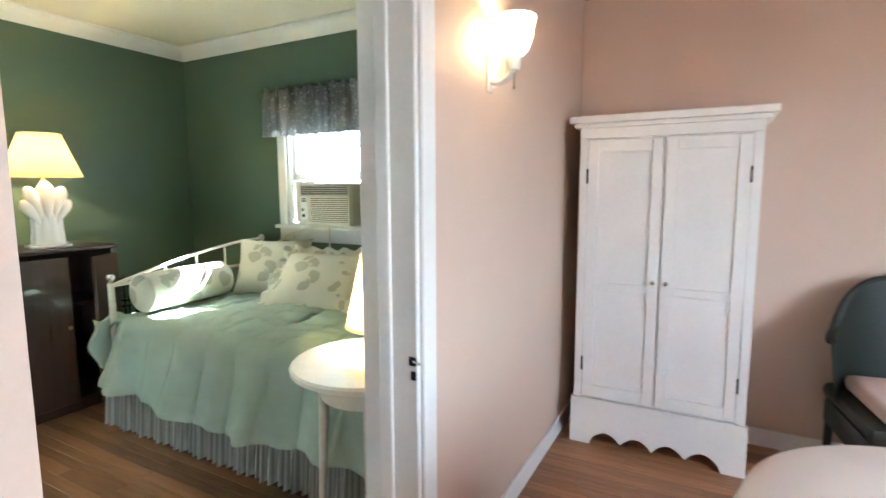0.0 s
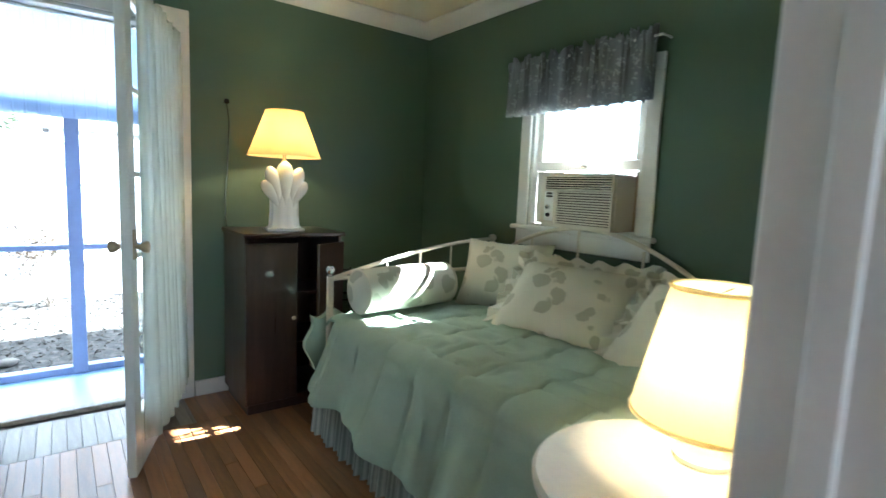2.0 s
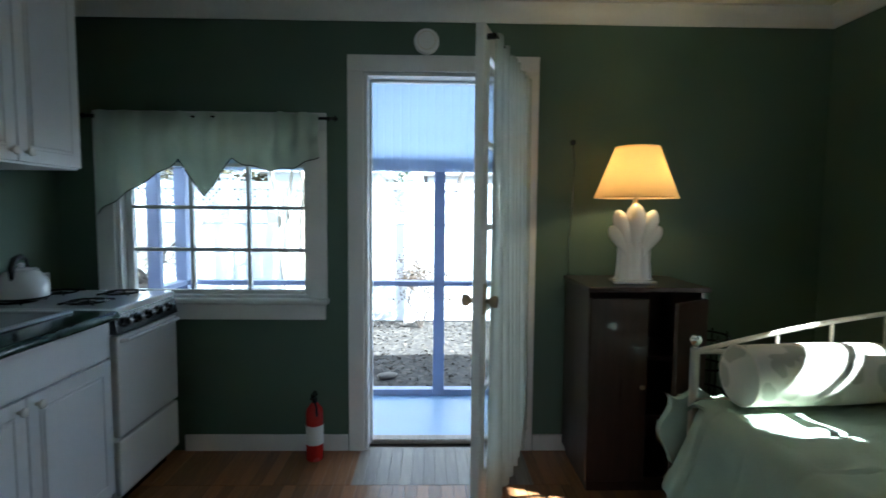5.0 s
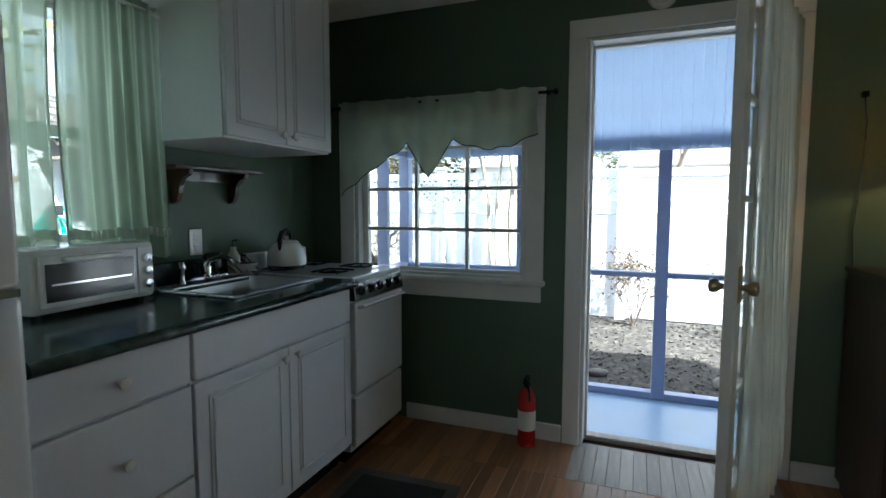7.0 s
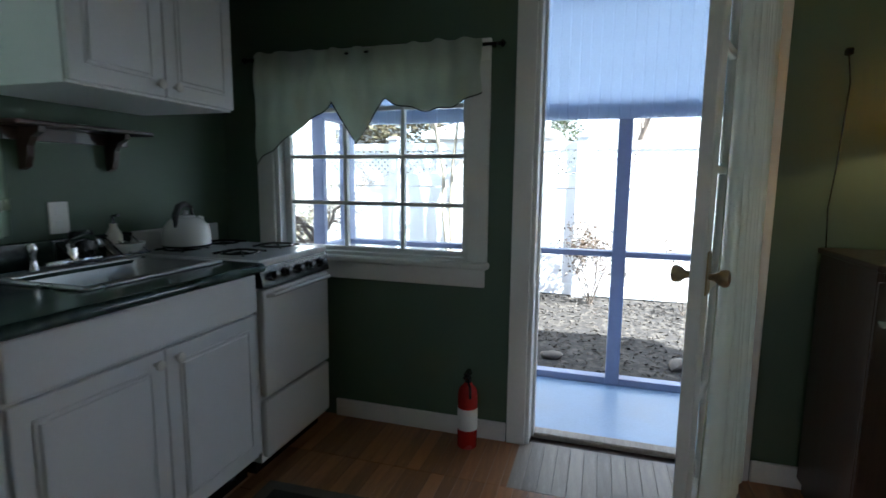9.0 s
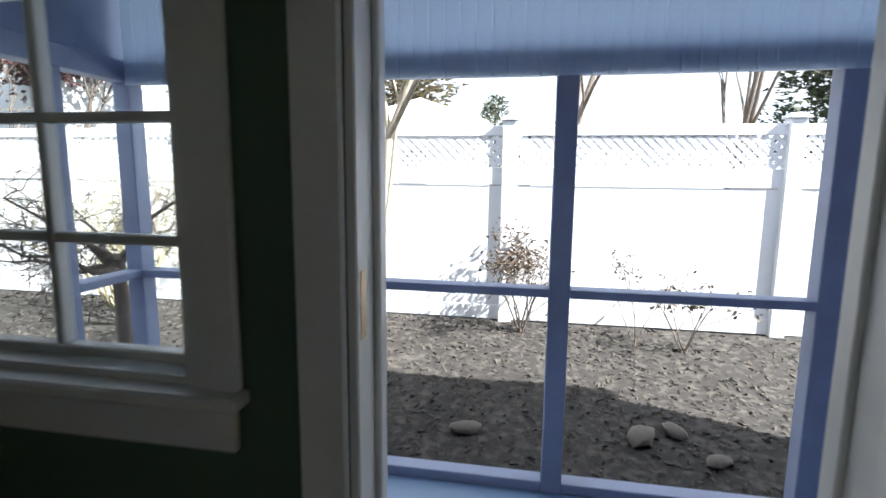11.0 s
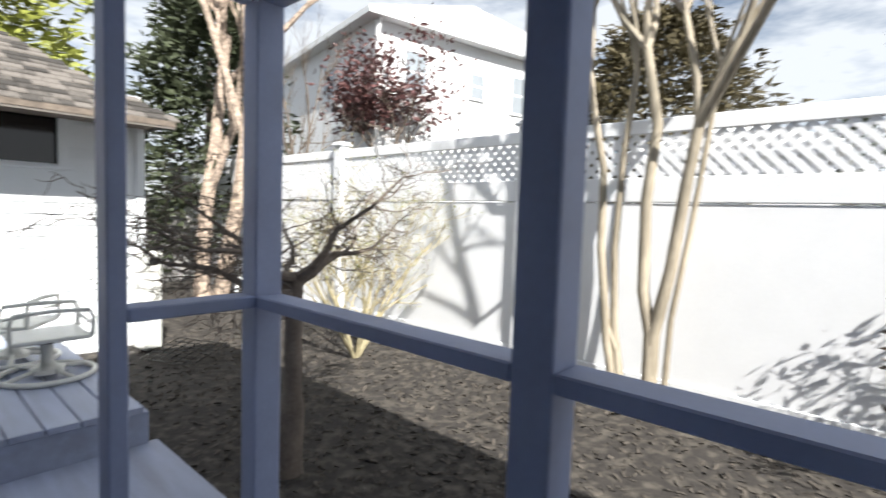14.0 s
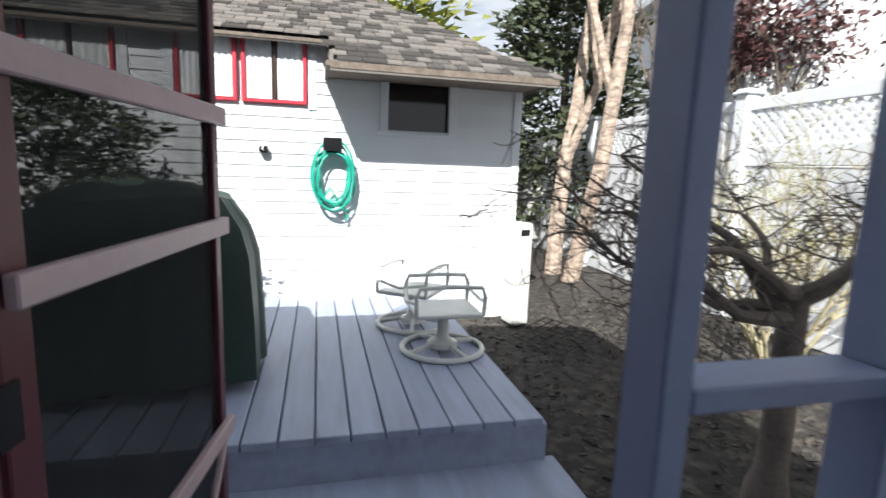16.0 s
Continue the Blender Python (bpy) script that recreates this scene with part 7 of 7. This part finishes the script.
# ---- vinyl fence ----
def fence_section(x, w, copies):
    e = thing("fence_section", "white vinyl privacy fence section with lattice top", "fence", (x, FY, 0), group="white vinyl fence")
    part("top_rail", boxes(((0.06, -0.022, 1.585), (w - 0.06, 0.022, 1.68)), bev=0.006), M_VINYL, e)
    part("middle_rail", boxes(((0.06, -0.022, 1.135), (w - 0.06, 0.022, 1.30)), bev=0.006), M_VINYL, e)
    part("bottom_rail", boxes(((0.06, -0.022, -0.16), (w - 0.06, 0.022, -0.02)), bev=0.006), M_VINYL, e)
    part("panel", boxes(((0.06, -0.010, -0.02), (w - 0.06, 0.010, 1.128)), bev=0.003), M_VINYL, e)
    lat = bmesh.new()
    z0, z1 = 1.30, 1.585
    hgt = z1 - z0
    p = 0.088
    k = -hgt
    while k < w - 0.12:
        for s, yy in ((1, 0.004), (-1, -0.004)):
            a0 = 0.06 + (k if s > 0 else k + hgt)
            pts = []
            for t in (0, 1):
                pts.append((a0 + s * hgt * t, z0 + hgt * t))
            # trim to the section
            (xa, za), (xb, zb) = pts
            lo, hi = 0.062, w - 0.062
            def cut(xa, za, xb, zb):
                if xa < lo:
                    za, xa = za + (lo - xa) * (zb - za) / (xb - xa), lo
                if xa > hi:
                    za, xa = za + (hi - xa) * (zb - za) / (xb - xa), hi
                return xa, za
            if max(xa, xb) <= lo or min(xa, xb) >= hi:
                continue
            na = cut(xa, za, xb, zb)
            nb = cut(xb, zb, xa, za)
            hw = 0.019
            d = Vector((nb[0] - na[0], nb[1] - na[1]))
            if d.length < 0.02:
                continue
            q = Vector((-d.y, d.x)).normalized() * hw
            for yq in (yy - 0.0035, yy + 0.0035):
                lat.faces.new([lat.verts.new((c[0], yq, c[1])) for c in ((na[0] - q.x, na[1] - q.y), (nb[0] - q.x, nb[1] - q.y), (nb[0] + q.x, nb[1] + q.y), (na[0] + q.x, na[1] + q.y))])
            for sgn in (1, -1):
                lat.faces.new([lat.verts.new(c) for c in ((na[0] + sgn * q.x, yy - 0.0035, na[1] + sgn * q.y), (nb[0] + sgn * q.x, yy - 0.0035, nb[1] + sgn * q.y), (nb[0] + sgn * q.x, yy + 0.0035, nb[1] + sgn * q.y), (na[0] + sgn * q.x, yy + 0.0035, na[1] + sgn * q.y))])
        k += p
    part("lattice", lat, M_VINYL, e, "diagonal lattice")
    for c in copies:
        copy_thing(e, pose(c, FY, 0))


FX = [0.055 + 2.39 * k for k in range(-4, 4)]
fence_section(FX[0], 2.39, FX[1:-1])
fp = thing("fence_post", "white vinyl fence post with a flat cap", "fence post", (FX[0], FY, 0), group="white vinyl fence posts")
part("post", boxes(((-0.062, -0.062, -0.3), (0.062, 0.062, 1.72)), bev=0.006), M_VINYL, fp)
part("cap", boxes(((-0.085, -0.085, 1.72), (0.085, 0.085, 1.745)), ((-0.065, -0.065, 1.745), (0.065, 0.065, 1.765)), bev=0.006), M_VINYL, fp)
for c in FX[1:]:
    copy_thing(fp, pose(c, FY, 0))


# ---- plants ----
def grow(bm, start, way, length, radius, depth, rng, spread=0.6, shrink=0.7, sides=5, up=0.15, segs=4, tips=None, kids=(2, 3), wig=0.12):
    """One limb and its branches, tapered and slightly crooked."""
    p, d = Vector(start), Vector(way).normalized()
    pts, rad = [p.copy()], [radius]
    for i in range(segs):
        d = (d + Vector((rng.gauss(0, wig), rng.gauss(0, wig), rng.gauss(0, wig) + up * 0.3))).normalized()
        p = p + d * (length / segs)
        pts.append(p.copy())
        rad.append(radius * (1 - 0.45 * (i + 1) / segs))
    tube(bm, pts, rad, sides, depth == 0)
    if depth <= 0:
        if tips is not None:
            tips.append((p.copy(), d.copy()))
        return
    for k in range(rng.randint(*kids)):
        t = rng.uniform(0.45, 1.0)
        q = pts[min(int(t * segs), segs)]
        nd = (d + Vector((rng.gauss(0, spread), rng.gauss(0, spread), rng.gauss(0, spread * 0.6) + up))).normalized()
        grow(bm, q, nd, length * shrink * rng.uniform(0.75, 1.15), max(rad[min(int(t * segs), segs)] * 0.72, 0.002), depth - 1, rng, spread, shrink, max(3, sides - 1), up, segs, tips, kids, wig)
    if tips is not None and depth <= 1:
        tips.append((p.copy(), d.copy()))


def leaves(bm, tips, rng, count, size, reach, droop=0.0):
    for p, d in tips:
        for k in range(count):
            c = p + Vector((rng.gauss(0, reach), rng.gauss(0, reach), rng.gauss(0, reach * 0.8)))
            s = size * rng.uniform(0.6, 1.3)
            m = Matrix.Translation(c) @ Euler((rng.uniform(0, 6.3), rng.uniform(-0.9, 0.9), rng.uniform(0, 6.3))).to_matrix().to_4x4()
            a, b, e2, f = [bm.verts.new(m @ Vector(q)) for q in ((-s, 0, 0), (0, -s * 0.42, s * 0.12), (s, 0, -s * 0.1), (0, s * 0.42, s * 0.12))]
            bm.faces.new((a, b, e2))
            bm.faces.new((a, e2, f))


def bare_tree(name, at, label, seed, trunks, height, radius, material, depth=4, spread=0.38, lean=0.15, kids=(2, 3), up=0.25, leaf=None, cat="tree", first=0.42, tall_trunk=0.0):
    e = thing(name, label, cat, at)
    rng = random.Random(seed)
    tips = []
    for k in range(trunks):
        bm = bmesh.new()
        a = k * math.tau / max(1, trunks) + rng.uniform(-0.5, 0.5)
        off = 0.0 if trunks == 1 else radius * 1.6
        way = (lean * math.cos(a), lean * math.sin(a), 1.0)
        grow(bm, (off * math.cos(a), off * math.sin(a), -0.02), way, height * first, radius * rng.uniform(0.75, 1.1), depth, rng, spread, 0.68, 8, up, 5, tips, kids, 0.07)
        part("trunk", bm, material, e, "", True)
    if leaf:
        lb = bmesh.new()
        leaves(lb, tips, rng, leaf[1], leaf[2], leaf[3])
        c = part("crown", lb, leaf[0], e)
        tagged(c, kind="stuff")
    return e


MAPLE = (-2.25, 1.93)
# crape myrtle: pale bare trunks by the fence
cm = thing("crape_myrtle", "bare multi-stemmed crape myrtle with smooth pale bark", "tree", (-1.24, 3.75, -0.17))
rng0 = random.Random(4)
for pts, r in (([(-0.14, 0, 0), (-0.19, 0.02, 0.35), (-0.28, 0.0, 0.55)], 0.030), ([(-0.16, 0, 0), (-0.25, 0.0, 0.4), (-0.33, 0.02, 1.0), (-0.33, 0.0, 1.5), (-0.42, -0.02, 1.95)], 0.032),
               ([(-0.13, 0.03, 0), (-0.22, 0.03, 0.5), (-0.25, 0.05, 1.0), (-0.22, 0.04, 1.6), (-0.15, 0.0, 2.1)], 0.028),
               ([(0.03, 0, 0), (0.02, 0, 0.5), (-0.04, 0.01, 0.75), (-0.05, 0.0, 1.3), (0.0, -0.02, 1.75), (-0.08, -0.04, 2.2)], 0.042), ([(0.03, 0.02, 0), (0.04, 0, 0.5), (0.12, -0.01, 0.9), (0.18, -0.02, 1.4), (0.24, -0.05, 1.75), (0.42, -0.08, 2.15)], 0.042),
               ([(0.11, 0.02, 0), (0.13, 0.02, 0.6), (0.20, 0.03, 1.1), (0.27, 0.03, 1.7), (0.31, 0.02, 2.05)], 0.020), ([(0.24, -0.05, 1.72), (0.20, -0.02, 2.0), (0.10, 0.03, 2.4)], 0.026)):
    bm = bmesh.new()
    tube(bm, pts, [r * (1 - 0.35 * i / (len(pts) - 1)) for i in range(len(pts))], 10)
    if pts[-1][2] > 1.8:
        d0 = (Vector(pts[-1]) - Vector(pts[-2])).normalized()
        br = bmesh.new()
        for k in range(3):
            grow(br, pts[-1], d0 + Vector((rng0.gauss(0, 0.5), rng0.gauss(0, 0.4), 0.2)), 0.85, r * 0.62, 3, rng0, 0.35, 0.72, 6, 0.3, 4, None, (2, 3), 0.09)
        tagged(part("crown", br, M_BARK_PALE, cm, "", True), kind="stuff")
    part("trunk", bm, M_BARK_PALE, cm, "", True)

for pts, r in (([(0.24, -0.05, 1.72), (0.62, -0.37, 2.25), (1.12, -0.68, 2.55), (1.14, -0.68, 3.2), (1.08, -0.68, 4.1)], 0.026), ([(0.62, -0.37, 2.25), (0.84, -0.68, 2.52), (0.60, -0.68, 3.13), (0.36, -0.68, 3.9)], 0.026),
               ([(0.60, -0.68, 3.13), (0.85, -0.68, 3.2), (1.13, -0.68, 3.22)], 0.014), ([(0.84, -0.68, 2.52), (0.56, -0.68, 2.62), (0.16, -0.68, 2.70)], 0.016), ([(0.70, -0.68, 2.86), (0.46, -0.67, 3.0), (0.2, -0.68, 3.3)], 0.012)):
    bm = bmesh.new()
    tube(bm, pts, [r * (1 - 0.4 * i / (len(pts) - 1)) for i in range(len(pts))], 8)
    for q in pts[2:]:
        for k in range(2):
            grow(bm, q, (rng0.gauss(0, 0.7), rng0.gauss(0, 0.3), 0.8), 0.42, 0.008, 2, rng0, 0.4, 0.7, 5, 0.2, 4, None, (1, 2), 0.10)
    part("limb", bm, M_BARK_PALE, cm, "", True)

bare_tree("river_birch", (-6.6, 3.45, -0.25), "river birch with peeling pinkish bark", 9, 2, 8.5, 0.12, M_BARK_BIRCH, 4, 0.40, 0.14, (2, 3), 0.22)


def weeping_maple():
    e = thing("weeping_maple", "gnarled bare dwarf maple with arching twigs", "tree", (MAPLE[0], MAPLE[1], -0.27))
    rng = random.Random(23)
    part("trunk", tube(bmesh.new(), [(-0.01, 0, -0.02), (-0.015, 0.0, 0.10), (-0.005, 0.01, 0.34), (0.0, 0.01, 0.40), (0.012, 0, 0.66), (-0.01, 0.02, 0.98)], [0.070, 0.066, 0.062, 0.046, 0.042, 0.040], 12), M_BARK_DARK, e, "", True)
    for k in range(8):
        a = math.pi + (k - 3.5) * 0.62 + rng.uniform(-0.2, 0.2)
        bm = bmesh.new()
        p = [Vector((0, 0.01, rng.uniform(0.78, 0.96)))]
        d = Vector((math.cos(a), math.sin(a), rng.uniform(-0.1, 0.9))).normalized()
        bend = rng.choice((-1, 1))
        for i in range(7):
            d = (d + Vector((-d.y, d.x, 0)) * bend * 0.5 * math.cos(i * 1.9) + Vector((-0.06 + rng.gauss(0, 0.22), rng.gauss(0, 0.22), 0.42 * math.sin(i * 1.5 + k) + 0.05))).normalized()
            p.append(p[-1] + d * 0.105)
        tube(bm, p, [0.026, 0.022, 0.018, 0.014, 0.011, 0.009, 0.007, 0.005], 8, False)
        for q in p[2:]:
            for m in range(2):
                w = Vector((math.cos(a) + rng.gauss(0, 0.9), math.sin(a) + rng.gauss(0, 0.9), rng.gauss(0.45, 0.5)))
                grow(bm, q, w, 0.27, 0.0042, 3, rng, 0.85, 0.72, 5, -0.03, 5, None, (2, 2), 0.36)
        part("limb", bm, M_BARK_DARK, e, "", True)


weeping_maple()
bare_tree("twiggy_shrub", (-3.50, 3.32, -0.20), "pale yellow-green twiggy deciduous shrub", 31, 13, 2.15, 0.013, M_TWIG, 4, 0.55, 0.55, (2, 3), 0.05, (M_LEAF_YELLOW, 2, 0.012, 0.04), "shrub", 0.40)
bare_tree("rose_bush", (0.22, 3.74, -0.17), "leggy rose bush with bronze leaves", 14, 6, 1.12, 0.009, M_BARK_DARK, 3, 0.45, 0.35, (2, 3), 0.12, (M_LEAF_ROSE, 8, 0.025, 0.06), "shrub", 0.45)
bare_tree("rose_bush", (1.18, 3.56, -0.18), "thin rose bush with few leaves beside the fence", 15, 3, 1.0, 0.006, M_BARK_DARK, 3, 0.40, 0.35, (2, 2), 0.12, (M_LEAF_ROSE, 2, 0.024, 0.04), "shrub", 0.45)
bare_tree("rose_bush", (1.55, 3.50, -0.18), "low rose bush with reddish leaves", 16, 4, 0.92, 0.007, M_BARK_DARK, 3, 0.45, 0.40, (2, 3), 0.12, (M_LEAF_ROSE, 3, 0.028, 0.04), "shrub", 0.45)
bare_tree("purple_leaf_tree", (-9.9, 9.0, -0.2), "small tree with dark purple red leaves", 41, 1, 7.4, 0.13, M_BARK_DARK, 5, 0.60, 0.05, (2, 4), 0.16, (M_LEAF_RED, 14, 0.085, 0.30), first=0.36)
bare_tree("bare_tree", (0.75, 13.5, -0.2), "bare tree beyond the fence", 51, 1, 13.0, 0.13, M_BARK_DARK, 5, 0.60, 0.05, (2, 3), 0.15, first=0.36)
bare_tree("bare_tree", (5.8, 15.0, -0.2), "tall bare tree beyond the fence", 52, 2, 12.5, 0.13, M_BARK_DARK, 5, 0.40, 0.08, (2, 3), 0.2, first=0.36)
bare_tree("bare_tree", (9.5, 16.0, -0.2), "bare tree with pale branches in front of a pine", 53, 1, 11.5, 0.14, M_BARK_PALE, 5, 0.45, 0.05, (2, 3), 0.15, first=0.36)
bare_tree("bare_tree", (-6.9, 4.9, -0.2), "bare tree with fine branches behind the cottage", 54, 2, 5.5, 0.07, M_BARK_DARK, 5, 0.42, 0.1, (2, 3), 0.18, first=0.36)


def conifer(name, at, height, width, material, label, seed, sprays=900, shape=0.8, low=0.06):
    e = thing(name, label, "tree", at)
    rng = random.Random(seed)
    part("trunk", tube(bmesh.new(), [(0, 0, 0), (0.05, 0, height * 0.5), (0, 0, height * 0.96)], [height * 0.022, height * 0.014, 0.01], 8), M_BARK_DARK, e, "", True)
    bm = bmesh.new()
    for k in range(sprays):
        t = low + (1 - low) * rng.random() ** 0.85
        r = width * 0.5 * (1 - t) ** shape * rng.uniform(0.35, 1.06) * (1 + 0.20 * math.sin(t * 37 + seed))
        a = rng.uniform(0, math.tau)
        c = Vector((r * math.cos(a), r * math.sin(a), t * height))
        for q in range(7):
            d = Vector((math.cos(a) + rng.gauss(0, 0.7), math.sin(a) + rng.gauss(0, 0.7), rng.uniform(-0.35, 0.6))).normalized()
            s = height * rng.uniform(0.020, 0.042)
            side = d.cross(Vector((rng.gauss(0, 1), rng.gauss(0, 1), rng.gauss(0, 1)))).normalized() * s * 0.22
            o = c + Vector((rng.gauss(0, 0.02), rng.gauss(0, 0.02), rng.gauss(0, 0.02))) * height
            bm.faces.new([bm.verts.new(o - side), bm.verts.new(o + d * s), bm.verts.new(o + side)])
    c = part("crown", bm, material, e)
    tagged(c, kind="stuff")


conifer("evergreen_tree", (-5.4, 15.5, -0.2), 7.0, 8.6, M_NEEDLE_BROWN, "broad evergreen tree with bronzed foliage", 61, 2600, 0.5)
conifer("evergreen_tree", (11.5, 20.0, -0.2), 9.0, 7.0, M_NEEDLE, "dark tall pine beyond the fence", 62, 1400, 0.6, 0.25)
conifer("evergreen_tree", (-8.2, 4.1, -0.2), 4.6, 3.2, M_NEEDLE, "dark evergreen beside the river birch", 63, 1500, 0.5)
conifer("evergreen_tree", (-9.6, 1.2, 0.5), 6.0, 4.5, M_LEAF_YELLOW, "yellow-green tree rising behind the cottage roof", 64, 1100, 0.5)
conifer("evergreen_shrub", (-4.30, -1.05, -0.28), 1.78, 1.9, M_NEEDLE, "dark evergreen shrub behind the grill", 65, 2200, 0.22, 0.02)
conifer("evergreen_tree", (-1.0, 15.5, -0.2), 3.8, 2.6, M_NEEDLE, "small dark green tree beyond the fence", 66, 500, 0.5)


def far_house(name, at, turn, w, d, h, ridge, label, wins, flat=False):
    e = thing(name, label, "house", at, turn)
    part("wall", wall_cells(bmesh.new(), "x", 0, w, 0, d, 0, h, []), M_WHITEHOUSE, e)
    bm = bmesh.new()
    o = 0.35
    pts = ((-o, -o, h), (w + o, -o, h), (w + o, d + o, h), (-o, d + o, h))
    a = [bm.verts.new(p) for p in pts]
    b = [bm.verts.new((p[0], p[1], h + 0.16)) for p in pts]
    if w < d:
        r = [bm.verts.new((w / 2, d * 0.18, ridge)), bm.verts.new((w / 2, d * 0.82, ridge))]
        bm.faces.new((b[0], b[1], r[0]))
        bm.faces.new((b[2], b[3], r[1]))
        bm.faces.new((b[1], b[2], r[1], r[0]))
        bm.faces.new((b[3], b[0], r[0], r[1]))
    else:
        r = [bm.verts.new((w * 0.18, d / 2, ridge)), bm.verts.new((w * 0.82, d / 2, ridge))]
        bm.faces.new((b[3], b[0], r[0]))
        bm.faces.new((b[1], b[2], r[1]))
        bm.faces.new((b[0], b[1], r[1], r[0]))
        bm.faces.new((b[2], b[3], r[0], r[1]))
    for i in range(4):
        bm.faces.new((a[i], a[(i + 1) % 4], b[(i + 1) % 4], b[i]))
    bm.faces.new(a[::-1])
    part("roof", bm, M_WHITEHOUSE if flat else M_ROOF, e)
    for side, pos, z, ww, hh in wins:
        if side == "x":
            fr, pn = ((w, pos, z), (w + 0.05, pos + ww, z + hh)), ((w + 0.05, pos + 0.08, z + 0.08), (w + 0.06, pos + ww - 0.08, z + hh - 0.08))
        else:
            fr, pn = ((pos, -0.05, z), (pos + ww, 0, z + hh)), ((pos + 0.08, -0.06, z + 0.08), (pos + ww - 0.08, -0.05, z + hh - 0.08))
        wd = part("window", boxes(fr, bev=0.01), M_WHITEHOUSE, e)
        part("pane", boxes(pn), M_FARGLASS, wd)
        q0, q1 = pn
        mz = (q0[2] + q1[2]) / 2
        part("sash_bar", boxes(((q0[0] - 0.004, q0[1] - 0.004, mz - 0.03), (q1[0] + 0.006, q1[1] + 0.0, mz + 0.03))), M_WHITEHOUSE, wd)
    return e


wh = far_house("white_house", (-19.5, 11.0, -0.2), -12, 9.6, 9.0, 6.0, 8.0, "two-storey white house beyond the fence",
               [("x", 0.8, 4.3, 0.8, 1.2), ("x", 3.0, 4.5, 0.6, 0.8), ("x", 4.6, 4.3, 0.8, 1.2), ("x", 6.2, 4.3, 0.8, 1.2), ("x", 7.8, 4.3, 0.8, 1.2), ("x", 0.8, 1.2, 0.8, 1.3), ("x", 4.6, 1.2, 0.8, 1.3), ("y", 2.0, 4.3, 0.9, 1.2), ("y", 6.5, 4.3, 0.9, 1.2), ("y", 2.0, 1.2, 0.9, 1.3), ("y", 6.5, 1.2, 0.9, 1.3)], True)
part("downspout", tube(bmesh.new(), [(9.75, 0.05, 6.0), (9.70, 0.03, 5.7), (9.66, 0.03, 0)], 0.06, 8), M_WHITEHOUSE, wh, "", True)
far_house("white_shed", (-4.44, 12.3, -0.2), 0, 3.2, 4.2, 2.6, 3.49, "white gabled outbuilding beyond the fence", [("y", 1.15, 1.0, 0.9, 1.1)], True)
far_house("grey_house", (0.0, 34.0, -0.2), 0, 12.0, 8.0, 4.0, 5.7, "low pale house in the distance", [("y", 2, 2.0, 1.2, 1.3), ("y", 7, 2.0, 1.2, 1.3)], False)

# grey board fence running off behind the cottage
bf = thing("board_fence", "weathered grey board fence behind the birch", "fence", (-8.6, 2.6, -0.25))
for k in range(14):
    part("board", boxes(((-0.012, k * 0.11, 0), (0.012, k * 0.11 + 0.104, 1.15 + 0.01 * (k % 3))), bev=0.003), M_WOODFENCE, bf)
part("rail", boxes(((-0.05, 0, 0.9), (-0.012, 1.54, 0.98))), M_WOODFENCE, bf)

siding_boards()
cottage_roof()


# ---- floor boards, deck boards ----
def strip_mesh(w, l, t=0.015):
    bm = bmesh.new()
    box(bm, (0, 0, -t), (w, l, 0), 0.0012)
    me = bpy.data.meshes.new("floor_board")
    bm.to_mesh(me)
    bm.free()
    return me


def lay_boards(parent, x0, x1, y0, y1, width, cuts, material, skip=None):
    rng = random.Random(17)
    cache = {}
    x = x0
    while x < x1 - 0.01:
        w = min(width, x1 - x)
        y = y0
        first = True
        while y < y1 - 0.001:
            l = rng.choice(cuts) if not first else rng.choice(cuts) * rng.choice((0.4, 0.7, 1.0))
            first = False
            l = min(l, y1 - y)
            if y1 - (y + l) < 0.25:
                l = y1 - y
            key = (round(w, 4), round(l, 3))
            if key not in cache:
                cache[key] = strip_mesh(w - 0.0012, l - 0.0012)
                cache[key].materials.append(material)
            o = new("floor_board", cache[key])
            o.parent = parent
            o.location = (x, y, 0)
            y += l
        x += width


fl = tagged(new("floor"), "orange brown oak strip floor in the green room", "floor", "", "structure")
lay_boards(fl, XL, XR, YG, -0.36, 0.0575, (1.0, 1.4, 1.9), M_OAK)
lay_boards(fl, XL, -0.02, -0.36, 0.0, 0.0575, (1.0,), M_OAK)
lay_boards(fl, 0.86, XR, -0.36, 0.0, 0.0575, (1.0,), M_OAK)
fd = tagged(new("floor_doorway"), "worn greyed boards at the porch door", "floor", "", "structure")
lay_boards(fd, -0.02, 0.86, -0.36, 0.03, 0.0575, (1.0,), M_OAK_WORN)
fp2 = tagged(new("floor_pink_room"), "reddish oak strip floor in the pink room", "floor", "", "structure")
lay_boards(fp2, XL, PXR, -4.9, YG, 0.0575, (1.2, 2.2), M_OAK)
n_deck = 18
for k in range(n_deck):
    y = -1.55 + 2.48 / n_deck * k
    part("deck_board", boxes(((-1.10, y + 0.004, -0.036), (1.125, y + 2.48 / n_deck - 0.004, 0.0)), bev=0.004), M_DECK, deck)
